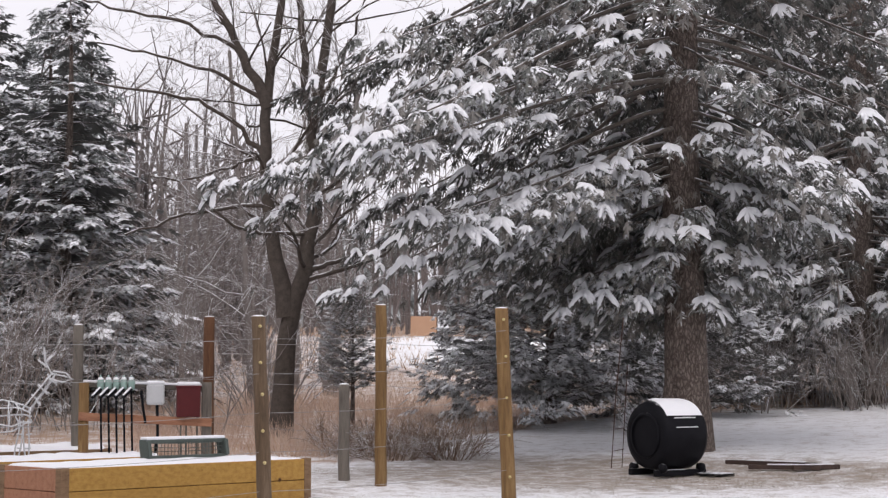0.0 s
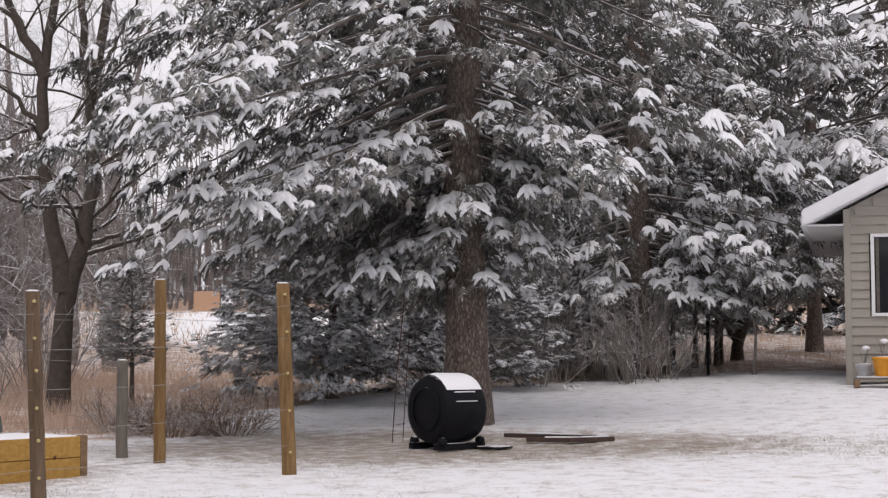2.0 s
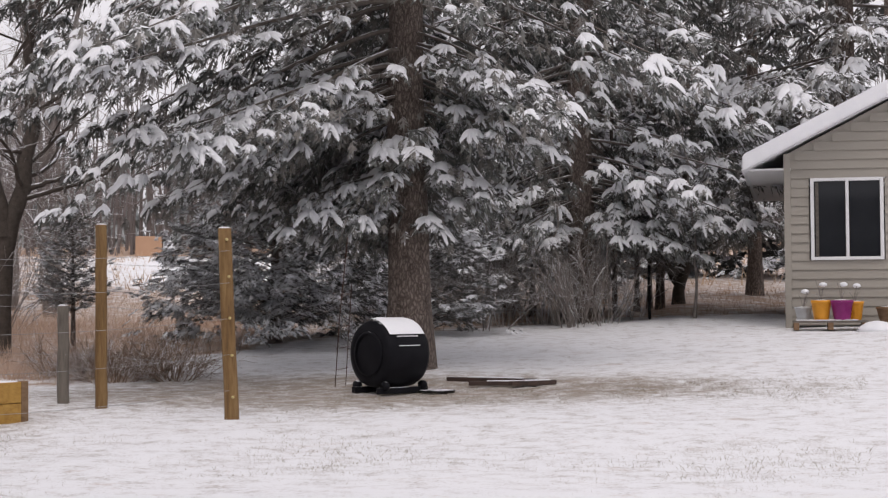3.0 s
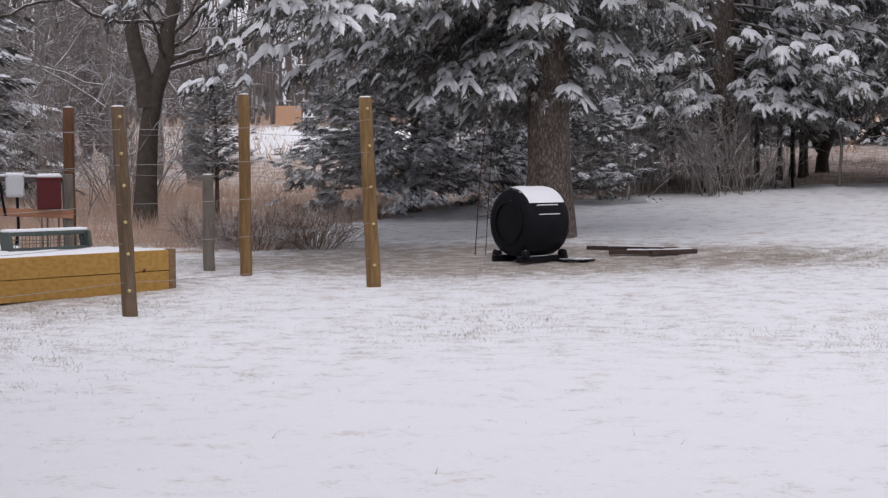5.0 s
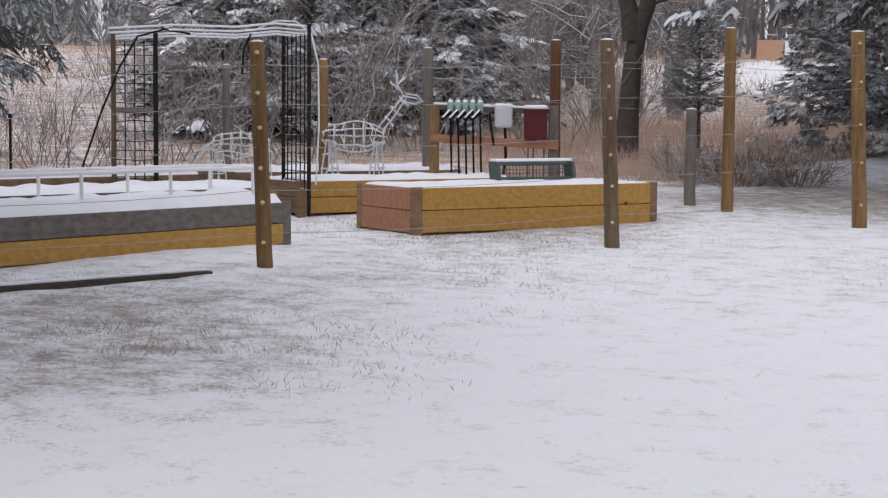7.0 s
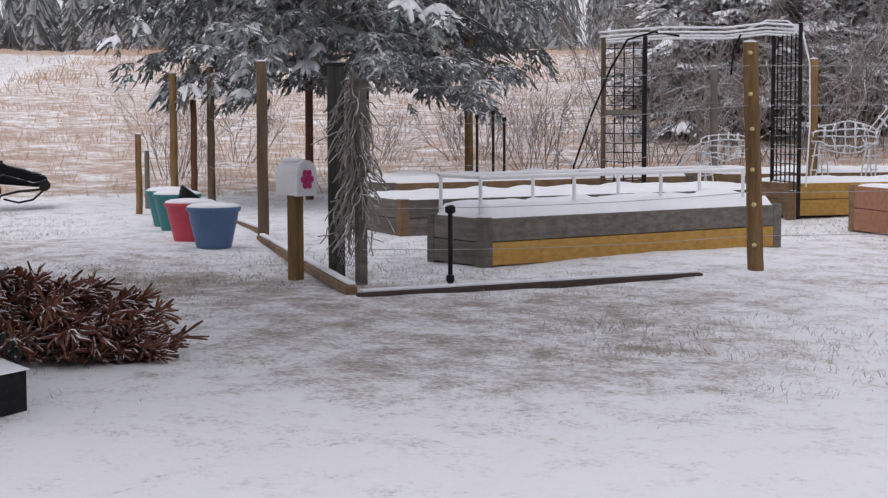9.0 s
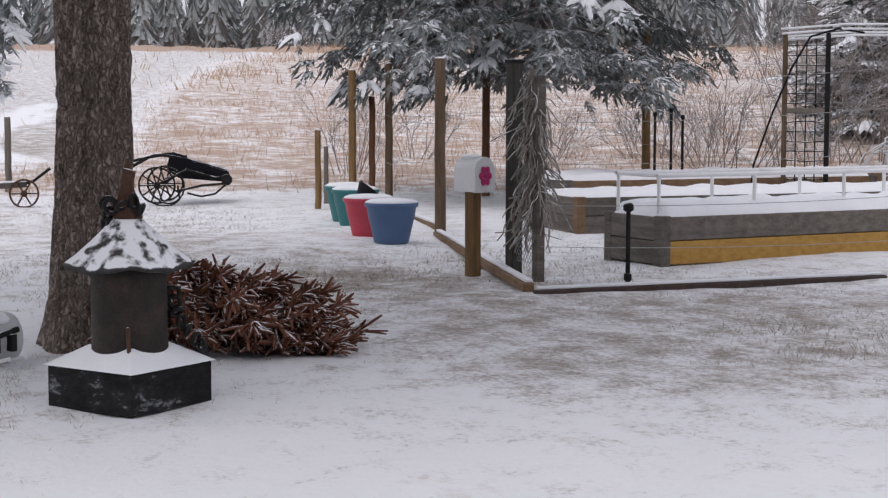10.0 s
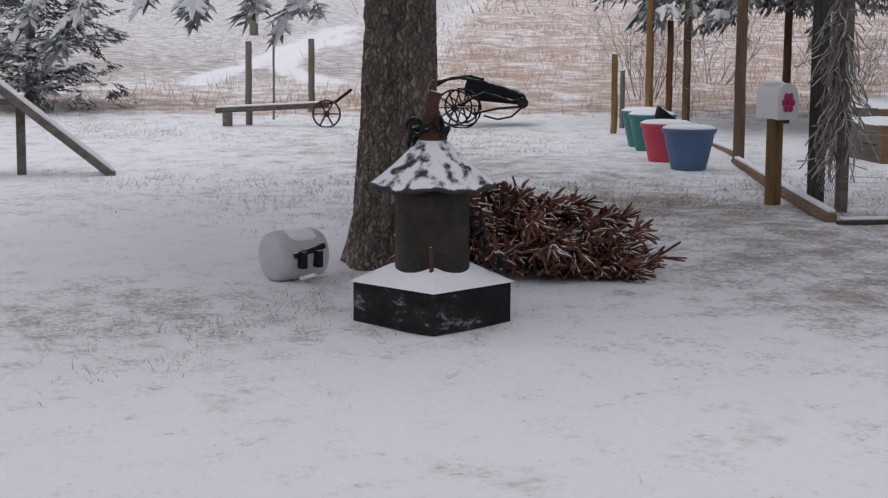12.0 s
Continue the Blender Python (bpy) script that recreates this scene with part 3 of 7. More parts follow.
def spruce(name, x, y, height, radius, base, label, seed, branches=110, spacing=0.13, spray=0.55, droop=0.28, snow=0.3, needles=None, trunk_r=0.2,
           lean=(0, 0), thin_above=9.0, rise=0.10, group="", sides=(0.0, 360.0), power=0.8, limb_r=0.011, hang=0.6, patch_scale=1.6, far=False, lift=0.35, ragged=0.7, trim=0.0, skirt=0, pads=0, pad_size=0.5, pad_snow=0.5, pad_low=0.0):
    """A conifer: trunk, limbs, needle crown and the snow that lies on it."""
    r = np.random.default_rng(seed)
    root = thing(name, x, y, float(ground(x, y)) - 0.08, label, "tree", group)
    n = 14
    zs = np.linspace(0, height, n)
    flare = 1 + 0.5 * np.exp(-zs / 0.25)
    pts = np.stack([lean[0] * zs / height + 0.02 * np.sin(zs * 1.3), lean[1] * zs / height + 0.02 * np.cos(zs), zs], -1)
    hp = Heap()
    hp.tube(pts, trunk_r * flare * np.clip(1 - zs / height, 0.04, 1) ** 0.8, 14)
    part("trunk", hp.mesh("trunk", True), M_BARK, root)
    limbs, locs, dirs, sizes, tipness = Heap(), [], [], [], []
    for b in range(branches + skirt):
        q = r.random() ** 1.25
        z0 = base + (height - base) * q * 0.97 if b < branches else r.uniform(base - 1.0, base + 0.3)
        if z0 > thin_above and r.random() < 0.7:
            continue
        a = radians(r.uniform(*sides))
        length = radius * max(0.05, 1 - max(0.0, z0 - base) / (height - base)) ** power * r.uniform(ragged, 1.08) * (1 - trim * max(0.0, math.cos(a)))
        if b >= branches:
            length = r.uniform(0.8, 2.6)
        if length < 0.15:
            continue
        out = np.array([math.cos(a), math.sin(a), 0])
        tangent = np.array([-math.sin(a), math.cos(a), 0])
        curve = r.uniform(-0.12, 0.12)
        dr = droop * r.uniform(0.45, 1.55)
        ss = np.linspace(0, 1, 9)
        spine = np.array([lean[0] * z0 / height, lean[1] * z0 / height, z0]) + length * (
            ss[:, None] * out + (curve * ss**2)[:, None] * tangent + (rise * ss - dr * ss**2 + lift * dr * ss**4)[:, None] * np.array([0, 0, 1.0]))
        limbs.tube(spine[::2], ((limb_r + 0.0035 * length) * (1.05 - ss) ** 1.3)[::2], 3)
        count = max(4, int(length / spacing))
        s = np.sort(r.uniform(0.14, 1.0, count)) ** 0.8
        p = np.stack([np.interp(s, ss, spine[:, k]) for k in range(3)], -1)
        t = np.stack([np.interp(s, ss, np.gradient(spine[:, k], ss)) for k in range(3)], -1)
        t /= np.linalg.norm(t, axis=1, keepdims=True)
        turn = np.radians(r.uniform(25, 75, count)) * np.where(np.arange(count) % 2, 1, -1) * (1.05 - 0.75 * s)
        sd = np.cross(t, [0, 0, 1.0])
        sd /= np.linalg.norm(sd, axis=1, keepdims=True) + 1e-9
        d = t * np.cos(turn)[:, None] + sd * np.sin(turn)[:, None]
        d[:, 2] -= r.uniform(0.0, 1.0, count) * hang
        locs.append(p)
        dirs.append(d)
        sizes.append(spray * r.uniform(0.65, 1.2, count) * (0.55 + 0.45 * min(1.0, length / 1.5)) * (1.05 - 0.25 * s))
        tipness.append(s)
    locs, dirs, sizes, tipness = (np.concatenate(v) for v in (locs, dirs, sizes, tipness))
    mats = frames_along(dirs, r.uniform(-0.5, 0.5, len(locs))) * sizes[:, None, None]
    pick = r.integers(0, len(SPRAYS), len(locs))
    tagged(part("branchwork", limbs.mesh("branchwork", True), M_LIMB, root), kind="stuff")
    if pads:
        pad_fans(root, r, pads, height, radius, base, power, trim, pad_size, pad_snow, pad_low, thin_above, needles or M_NEEDLE)
    part("crown", put_sprays(FAR_NEEDLES if far else NEEDLES, pick, mats, locs).mesh("crown"), needles or M_NEEDLE, root)
    if snow > 0:
        patch = np.array([noise.noise((p[0] * patch_scale + seed, p[1] * patch_scale, p[2] * patch_scale * 1.2)) for p in locs])
        chosen = (patch + 0.55 * (tipness - 0.75) + r.uniform(-0.15, 0.15, len(locs))) > np.quantile(patch, 1 - snow)
        if chosen.any():
            lift = locs[chosen] + np.array([0, 0, 0.02])
            part("snow_load", put_sprays(FAR_SNOWS if far else SNOWS, pick[chosen], mats[chosen] * 1.04, lift).mesh("snow_load", True), M_SNOW, root, "clumps of fresh snow on the boughs")["kind"] = "stuff"
    return root


def pad_fans(root, r, pads, height, radius, base, power, trim, size, snowy, low, top, mat):
    """Fan-shaped bough ends all over the crown, many of them loaded with snow."""
    locs, dirs, sizes, laden = [], [], [], []
    for k in range(pads):
        z = base - low + (min(height, top + 1.0) - base + low) * r.random() ** 1.1
        a = r.uniform(0, 2 * math.pi)
        reach = radius * max(0.05, 1 - max(0.0, z - base) / (height - base)) ** power * (1 - trim * max(0.0, math.cos(a)))
        out = reach * (r.uniform(0.3, 1.0) ** 0.6)
        if z < base:
            out = min(out, reach * (0.95 - 0.55 * (base - z) / max(low, 0.1)))
        c = np.array([math.cos(a) * out, math.sin(a) * out, z - 0.10 * out])
        s = size * r.uniform(0.55, 1.15)
        white = r.random() < snowy * (1.5 - 1.2 * min(1.0, max(0.0, z - base) / 3.5))
        tilt = r.uniform(-0.5, 0.5)
        for j in range(13):
            b = a + tilt + radians(r.uniform(-85, 85))
            d = np.array([math.cos(b), math.sin(b), -r.uniform(0.15, 1.1)])
            locs.append(c + np.array([r.normal(0, 0.13), r.normal(0, 0.13), r.normal(0, 0.06)]) * s * 2)
            dirs.append(d)
            sizes.append(s * r.uniform(0.32, 0.68))
            laden.append(white and r.random() < 0.8)
    locs, dirs, sizes, laden = np.array(locs), np.array(dirs), np.array(sizes), np.array(laden)
    mats = frames_along(dirs, r.uniform(-0.3, 0.3, len(locs))) * sizes[:, None, None]
    pick = r.integers(0, len(SPRAYS), len(locs))
    part("foliage_mass", put_sprays(NEEDLES, pick, mats, locs).mesh("foliage_mass"), mat, root)["kind"] = "stuff"
    if not laden.any():
        return
    load = part("fan_snow", put_sprays(PAD_SNOWS, pick[laden], mats[laden] * 1.02, locs[laden] + np.array([0, 0, 0.02])).mesh("fan_snow", True), M_SNOW, root, "clumps of fresh snow on the bough ends")
    load["kind"] = "stuff"


def bough_template(r, fingers=7):
    """One bough end of size 1 along x: drooping needle fingers, and the snow lying on them."""
    nv, nf, sv, sf = [], [], [], []

    def leaf(p, d, length, w, fin):
        side = np.cross([0, 0, 1.0], d)
        side /= np.linalg.norm(side) + 1e-9
        b = len(nv)
        nv.extend([p, p + d * length * 0.5 + side * w, p + d * length, p + d * length * 0.5 - side * w])
        nf.extend([(b, b + 1, b + 2), (b, b + 2, b + 3)])
        if fin:
            nv.append(p + d * length * 0.45 - np.array([0, 0, w * 1.8]))
            nf.append((b, b + 4, b + 2))

    for k in range(fingers):
        a = radians(-80 + 160 * (k + r.uniform(0.1, 0.9)) / fingers)
        length = r.uniform(0.55, 1.0) * (1 - 0.2 * abs(a) / 1.5)
        q = r.uniform(0.3, 0.9)
        out = np.array([math.cos(a), math.sin(a), 0])
        side = np.array([-math.sin(a), math.cos(a), 0])
        ss = np.array([0.0, 0.5, 1.0])
        pts = [out * length * t + np.array([0, 0, 0.14 * t - q * length * t * t]) for t in ss]
        for p0, p1 in zip(pts, pts[1:]):
            d = p1 - p0
            n = np.linalg.norm(d)
            leaf(p0, d / n, n * 1.3, 0.06, True)
        for t in (0.4, 0.75):
            p = np.array([np.interp(t, ss, [v[i] for v in pts]) for i in range(3)])
            for sg in (-1, 1):
                d = out * 0.75 + side * sg * r.uniform(0.5, 1.0) + np.array([0, 0, -r.uniform(0.2, 1.1)])
                leaf(p, d / np.linalg.norm(d), r.uniform(0.2, 0.42) * (1.2 - 0.5 * t), 0.05, False)
        if r.random() < 0.12:
            continue
        b = len(sv)
        end = r.uniform(0.6, 1.02)
        for t, w in ((0.05, 0.10), (0.45 * end, 0.12), (0.8 * end, 0.10), (end, 0.04)):
            c = np.array([np.interp(t, ss, [v[i] for v in pts]) for i in range(3)])
            w = w * r.uniform(0.75, 1.3)
            sv.extend([c - side * w + [0, 0, -0.03], c + np.array([0, 0, 0.05 + w * 0.9]), c + side * w + [0, 0, -0.03]])
        for i in range(3):
            for m in range(2):
                e = b + 3 * i + m
                sf.extend([(e, e + 1, e + 4), (e, e + 4, e + 3)])
    return (np.array(nv), np.array(nf)), (np.array(sv), np.array(sf))


BOUGHS = [bough_template(np.random.default_rng(500 + k)) for k in range(6)]


def laden_spruce(name, x, y, height, label, seed, limbs, reach, z_range, slope, trunk_r, skip, snow_at, needles, size=0.46, gap=0.30, hang=3, lean=(0, 0), group="", bare=0.25, low_bias=1.0):
    """An old spruce: bare lower trunk, long sloping limbs, bough ends with dark sprays under them and snow on many."""
    r = np.random.default_rng(seed)
    root = thing(name, x, y, float(ground(x, y)) - 0.08, label, "tree", group)
    zs = np.linspace(0, height, 16)
    hp = Heap()
    hp.tube(np.stack([lean[0] * zs / height + 0.02 * np.sin(zs * 1.3), lean[1] * zs / height, zs], -1), trunk_r * (1 + 0.35 * np.exp(-zs / 0.3)) * np.clip(1 - zs / height, 0.04, 1) ** 0.7, 16)
    part("trunk", hp.mesh("trunk", True), M_BARK, root)
    wood, locs, dirs, sizes, laden, sl, sdir, ssz = Heap(), [], [], [], [], [], [], []
    for k in range(limbs):
        z0 = z_range[0] + (z_range[1] - z_range[0]) * r.random() ** low_bias
        az = r.uniform(-180, 180)
        if skip(z0, az, r):
            continue
        length = reach(z0, az) * r.uniform(0.7, 1.06)
        if length < 0.4:
            continue
        a = radians(az)
        out, side = np.array([math.cos(a), math.sin(a), 0]), np.array([-math.sin(a), math.cos(a), 0])
        ss = np.linspace(0, 1, 10)
        sl_k, bend = slope * r.uniform(0.7, 1.25), r.uniform(-0.12, 0.12)
        spine = np.array([lean[0] * z0 / height, lean[1] * z0 / height, z0]) + length * (ss[:, None] * out + (bend * ss**2)[:, None] * side + (0.05 * ss - sl_k * ss**1.3 + 0.12 * sl_k * ss**5)[:, None] * np.array([0, 0, 1.0]))
        wood.tube(spine, (0.008 + 0.006 * length) * (1.05 - ss) ** 0.9, 5)
        for s in np.arange(bare + r.uniform(0, 0.08), 1.0, gap / length):
            p = np.array([np.interp(s, ss, spine[:, i]) for i in range(3)])
            for sg in (-1, 1):
                wide = r.uniform(0.05, 0.8) * (1.1 - 0.75 * s) * min(1.0, length / 3.5)
                c = p + side * sg * wide + out * 0.3 * wide + np.array([0, 0, -0.35 * wide + r.normal(0, 0.06)])
                turn = sg * radians(r.uniform(5, 70)) * (1.15 - s)
                d = out * math.cos(turn) + side * math.sin(turn) + np.array([0, 0, -r.uniform(0.1, 0.5)])
                locs.append(c), dirs.append(d), sizes.append(size * r.uniform(0.55, 1.2))
                lump = noise.noise((c[0] * 1.3 + seed, c[1] * 1.3, c[2] * 2.0)) * 0.9
                laden.append(lump + r.uniform(-0.4, 0.4) < snow_at(c, az) - 0.5)
                for _ in range(hang):
                    sl.append(c + r.normal(0, 0.10, 3)), sdir.append(d * 0.5 + r.normal(0, 0.35, 3) + np.array([0, 0, -1.0])), ssz.append(size * r.uniform(0.4, 0.95))
    tagged(part("branchwork", wood.mesh("branchwork", True), M_LIMB_DARK, root), kind="stuff")
    locs, dirs, sizes, laden = np.array(locs), np.array(dirs), np.array(sizes), np.array(laden)
    mats = frames_along(dirs, r.uniform(-0.25, 0.25, len(locs))) * sizes[:, None, None]
    pick = r.integers(0, len(BOUGHS), len(locs))
    tagged(part("crown", put_sprays([b[0] for b in BOUGHS], pick, mats, locs).mesh("crown"), needles, root), kind="stuff")
    if hang:
        sl, sdir, ssz = np.array(sl), np.array(sdir), np.array(ssz)
        tagged(part("hanging_sprays", put_sprays(NEEDLES, r.integers(0, len(NEEDLES), len(sl)), frames_along(sdir, r.uniform(-0.5, 0.5, len(sl))) * ssz[:, None, None], sl).mesh("hanging_sprays"), M_NEEDLE_DARK, root), kind="stuff")
    if laden.any():
        load = part("snow_load", put_sprays([b[1] for b in BOUGHS], pick[laden], mats[laden] * 1.03, locs[laden] + np.array([0, 0, 0.015])).mesh("snow_load", True), M_SNOW, root, "clumps of fresh snow on the bough ends")
        load["kind"] = "stuff"
    return root


def bare_tree(name, x, y, label, seed, stems, twig_depth=5, mat=None, twig_mat=None, category="tree", group="", spread=0.6, kids=(2, 4)):
    """A leafless tree from stems: each (list of points, start radius); they branch on until the twigs."""
    r = np.random.default_rng(seed)
    root = thing(name, x, y, float(ground(x, y)) - 0.05, label, category, group)
    thick, thin = Heap(), Heap()

    def grow(p, d, length, rad, depth):
        n = 4 if rad > 0.012 else 3
        pts = [p]
        dd = d.copy()
        for _ in range(n):
            dd = dd + r.normal(0, 0.16, 3) + np.array([0, 0, 0.05])
            dd /= np.linalg.norm(dd)
            pts.append(pts[-1] + dd * length / n)
        pts = np.array(pts)
        end = rad * 0.55
        (thick if rad > 0.018 else thin).tube(pts, np.linspace(rad, end, n + 1), 5 if rad > 0.03 else 3)
        if depth <= 0:
            return
        for _ in range(r.integers(*kids)):
            s = r.uniform(0.3, 1.0)
            k = s * n
            i = min(int(k), n - 1)
            at = pts[i] + (pts[i + 1] - pts[i]) * (k - i)
            nd = dd + r.normal(0, spread, 3)
            nd /= np.linalg.norm(nd)
            grow(at, nd, length * r.uniform(0.5, 0.8), max(0.003, (rad + (end - rad) * s) * 0.62), depth - 1)

    for pts, rad in stems:
        pts = np.array(pts, float)
        ss = np.linspace(0, 1, len(pts))
        fine = np.linspace(0, 1, 14)
        curve = np.stack([np.interp(fine, ss, pts[:, k]) for k in range(3)], -1)
        curve[1:-1] += r.normal(0, 0.02, (12, 3))
        thick.tube(curve, rad * (1 - 0.6 * fine) * (1 + 0.4 * np.exp(-fine * 14)), 10)
        total = np.linalg.norm(np.diff(pts, axis=0), axis=1).sum()
        for _ in range(int(6 + total * 1.6)):
            s = r.uniform(0.25, 1.0)
            at = np.array([np.interp(s, fine, curve[:, k]) for k in range(3)])
            d = r.normal(0, 1, 3)
            d[2] = abs(d[2]) * 0.5 + 0.15
            grow(at, d / np.linalg.norm(d), total * r.uniform(0.14, 0.32) * (1.15 - 0.6 * s), rad * (1 - 0.6 * s) * 0.32, twig_depth - 2)
    tagged(part("branchwork", thick.mesh("branchwork", True), mat or M_LIMB, root), kind="stuff")
    if thin.n:
        tagged(part("twig_growth", thin.mesh("twig_growth"), twig_mat or M_TWIG, root), kind="stuff")
    return root


def shrub(name, x, y, label, seed, height=2.0, width=1.4, stems=16, mat=None, group="", category="shrub", depth=3, rad=0.012):
    """Many thin stems fanning from the ground and forking."""
    r = np.random.default_rng(seed)
    hp = Heap()

    def grow(p, d, length, rad, depth):
        pts = [p]
        for _ in range(3):
            d = d + r.normal(0, 0.14, 3)
            d /= np.linalg.norm(d)
            pts.append(pts[-1] + d * length / 3)
        if depth == 0:
            pts = [pts[0], pts[3]]
        hp.tube(pts, np.linspace(rad, rad * 0.6, len(pts)), 3)
        if depth > 0:
            for _ in range(r.integers(2, 4)):
                nd = d + r.normal(0, 0.45, 3)
                grow(pts[r.integers(1, len(pts))], nd / np.linalg.norm(nd), length * r.uniform(0.5, 0.75), rad * 0.65, depth - 1)

    for _ in range(stems):
        a, out = r.uniform(0, 2 * math.pi), r.uniform(0, 1) ** 0.5
        p = np.array([math.cos(a) * out * width * 0.3, math.sin(a) * out * width * 0.3, -0.03])
        d = np.array([math.cos(a) * out * width / height, math.sin(a) * out * width / height, 1.0])
        grow(p, d / np.linalg.norm(d), height * r.uniform(0.35, 0.55), rad, depth)
    return single(name, hp.mesh(name), mat or M_TWIG, x, y, float(ground(x, y)), label, category, group)


# big spruce behind the composter: full on the garden side, thin and twiggy on the cottage side
def big_reach(z0, az):
    fullness = 0.5 + 0.5 * math.cos(radians(az - 195))
    return float(np.interp(z0, [2.0, 3.0, 4.0, 5.2, 7.0, 8.2, 10, 13], [0.9, 2.4, 4.4, 6.1, 5.2, 4.2, 3.0, 0.8])) * (0.62 + 0.38 * fullness) * (0.55 if abs((az + 258) % 360 - 180) < 30 else 1.0)


def big_skip(z0, az, r):
    front = abs((az + 78 + 180) % 360 - 180)
    garden = math.cos(radians(az - 195))
    return (front < 30 and z0 < 8.5 and r.random() < 0.7) or (garden < 0 and r.random() < 0.45)


laden_spruce("spruce_tree", -4.58, 21.0, 14.5, "tall mature spruce with drooping boughs under clumps of fresh snow", 3, 265, big_reach, (2.1, 11.0), 0.50, 0.29, big_skip,
             lambda c, az: float(np.interp(c[2], [1.0, 3.5, 5.0, 7.0], [0.95, 0.80, 0.36, 0.18])) * float(np.interp(c[0], [-1.5, 0.5], [1.0, 0.62 if c[2] > 4.2 else 0.9])), M_NEEDLE_CLUMP, size=0.29, gap=0.27, hang=3, low_bias=1.05)
laden_spruce("spruce_tree", -3.40, 30.4, 15.0, "mature spruce with bare lower trunk beyond the drive", 5, 150, lambda z0, az: float(np.interp(z0, [1.8, 3.0, 6, 10, 14], [1.8, 3.8, 4.4, 3.4, 0.8])), (1.9, 11.5), 0.42, 0.27,
             lambda z0, az, r: abs((az + 84 + 180) % 360 - 180) < 22 and z0 < 6, lambda c, az: float(np.interp(c[2], [1.5, 4.0, 8], [1.0, 0.70, 0.12])), M_NEEDLE_CLUMP, size=0.34, gap=0.40, hang=1, low_bias=1.7)
laden_spruce("spruce_tree", 1.5, 34.5, 16.0, "dark tall spruce behind the cottage with snow-edged boughs", 7, 95, lambda z0, az: float(np.interp(z0, [1.5, 4, 8, 15], [3.2, 4.6, 4.2, 0.8])), (1.8, 14.0), 0.36, 0.26,
             lambda z0, az, r: False, lambda c, az: 0.42, M_JUNIPER, size=0.5, gap=0.56, hang=2)
for k, (x, y, h) in enumerate(((-7.3, 33.0, 13.5), (-0.4, 43.0, 16.0), (-5.6, 36.0, 13.0), (-4.2, 41.0, 15.0), (-7.4, 45.0, 16.0), (-10.2, 41.0, 13.0))):
    laden_spruce("spruce_tree", x, y, h, "dark thin-crowned spruce deep in the wood", 40 + k, 62, lambda z0, az: float(np.interp(z0, [1.0, 3, 8, 14], [2.4, 3.2, 3.0, 0.8])), (1.6, h - 1.5), 0.30, 0.19,
                 lambda z0, az, r: False, lambda c, az: float(np.interp(c[2], [2, 6], [0.6, 0.2])), M_JUNIPER, size=0.60, gap=0.66, hang=1, group="spruces deep in the wood")
rp = np.random.default_rng(44)
for k in range(9):
    yaw, d = radians(-3.5 + 1.9 * k + rp.uniform(-0.6, 0.6)), rp.uniform(50, 60)
    spruce("spruce_tree", -math.sin(yaw) * d, math.cos(yaw) * d, rp.uniform(11, 15), rp.uniform(2.6, 3.4), 0.4, "dark spruce at the back of the field", 700 + k, branches=130, spacing=0.26, spray=0.95, snow=0.05, hang=0.6, far=True, trunk_r=0.18, needles=M_WOODEDGE,
           limb_r=0.008, group="spruces at the back of the field")
for k in range(16):
    yaw, d = radians(rp.uniform(3.2, 14.5)), rp.uniform(31.5, 37)
    spruce("pole_spruce", -math.sin(yaw) * d, math.cos(yaw) * d, rp.uniform(5.5, 8.5), rp.uniform(0.9, 1.4), rp.uniform(0.7, 1.6), "thin young spruce with a dark bare stem, dusted with snow", 450 + k, branches=64, spacing=0.11, spray=0.42,
           droop=0.16, snow=0.14, hang=0.8, far=True, trunk_r=0.055, needles=M_JUNIPER, limb_r=0.006, group="young spruces beyond the drive")
spruce("young_spruce", -7.85, 25.9, 4.2, 2.3, 0.3, "bushy young spruce beside the drive, dusted with snow", 10, branches=300, spacing=0.10, spray=0.30, power=0.38, pads=460, pad_size=0.40, pad_snow=0.04, droop=0.06, snow=0.015,
       trunk_r=0.09, rise=0.30, needles=M_BUSH, ragged=0.7, limb_r=0.004)
spruce("young_spruce", -5.7, 27.4, 3.6, 1.6, 0.15, "smaller bushy spruce behind the big trunk", 19, branches=150, spacing=0.10, spray=0.27, power=0.45, pads=160, pad_size=0.32, pad_snow=0.05, droop=0.06, snow=0.03,
       trunk_r=0.07, rise=0.32, needles=M_JUNIPER, ragged=0.7, limb_r=0.004)
# spruces at the far side of the garden
spruce("spruce_tree", -25.2, 37.6, 9.9, 3.7, 0.2, "pointed spruce at the wood's edge", 12, branches=480, spacing=0.15, spray=0.48, snow=0, far=True, power=0.72, pads=300, pad_size=0.5, pad_snow=0.004, trunk_r=0.18, droop=0.10, rise=0.22, needles=M_GREYGREEN, limb_r=0.006)
spruce("spruce_tree", -24.9, 39.1, 9.2, 3.0, 0.2, "slender spruce at the wood's edge", 13, branches=320, spacing=0.16, spray=0.48, snow=0, far=True, power=0.75, pads=200, pad_size=0.5, pad_snow=0.004, trunk_r=0.16, droop=0.12, rise=0.2, needles=M_GREYGREEN, limb_r=0.006)
spruce("spruce_tree", -29.5, 38.0, 8.0, 3.2, 0.2, "broad spruce at the wood's edge", 14, branches=260, spacing=0.16, spray=0.6, snow=0, far=True, trunk_r=0.18, droop=0.12, rise=0.2, pads=120, pad_size=0.6, pad_snow=0.004, needles=M_GREYGREEN)
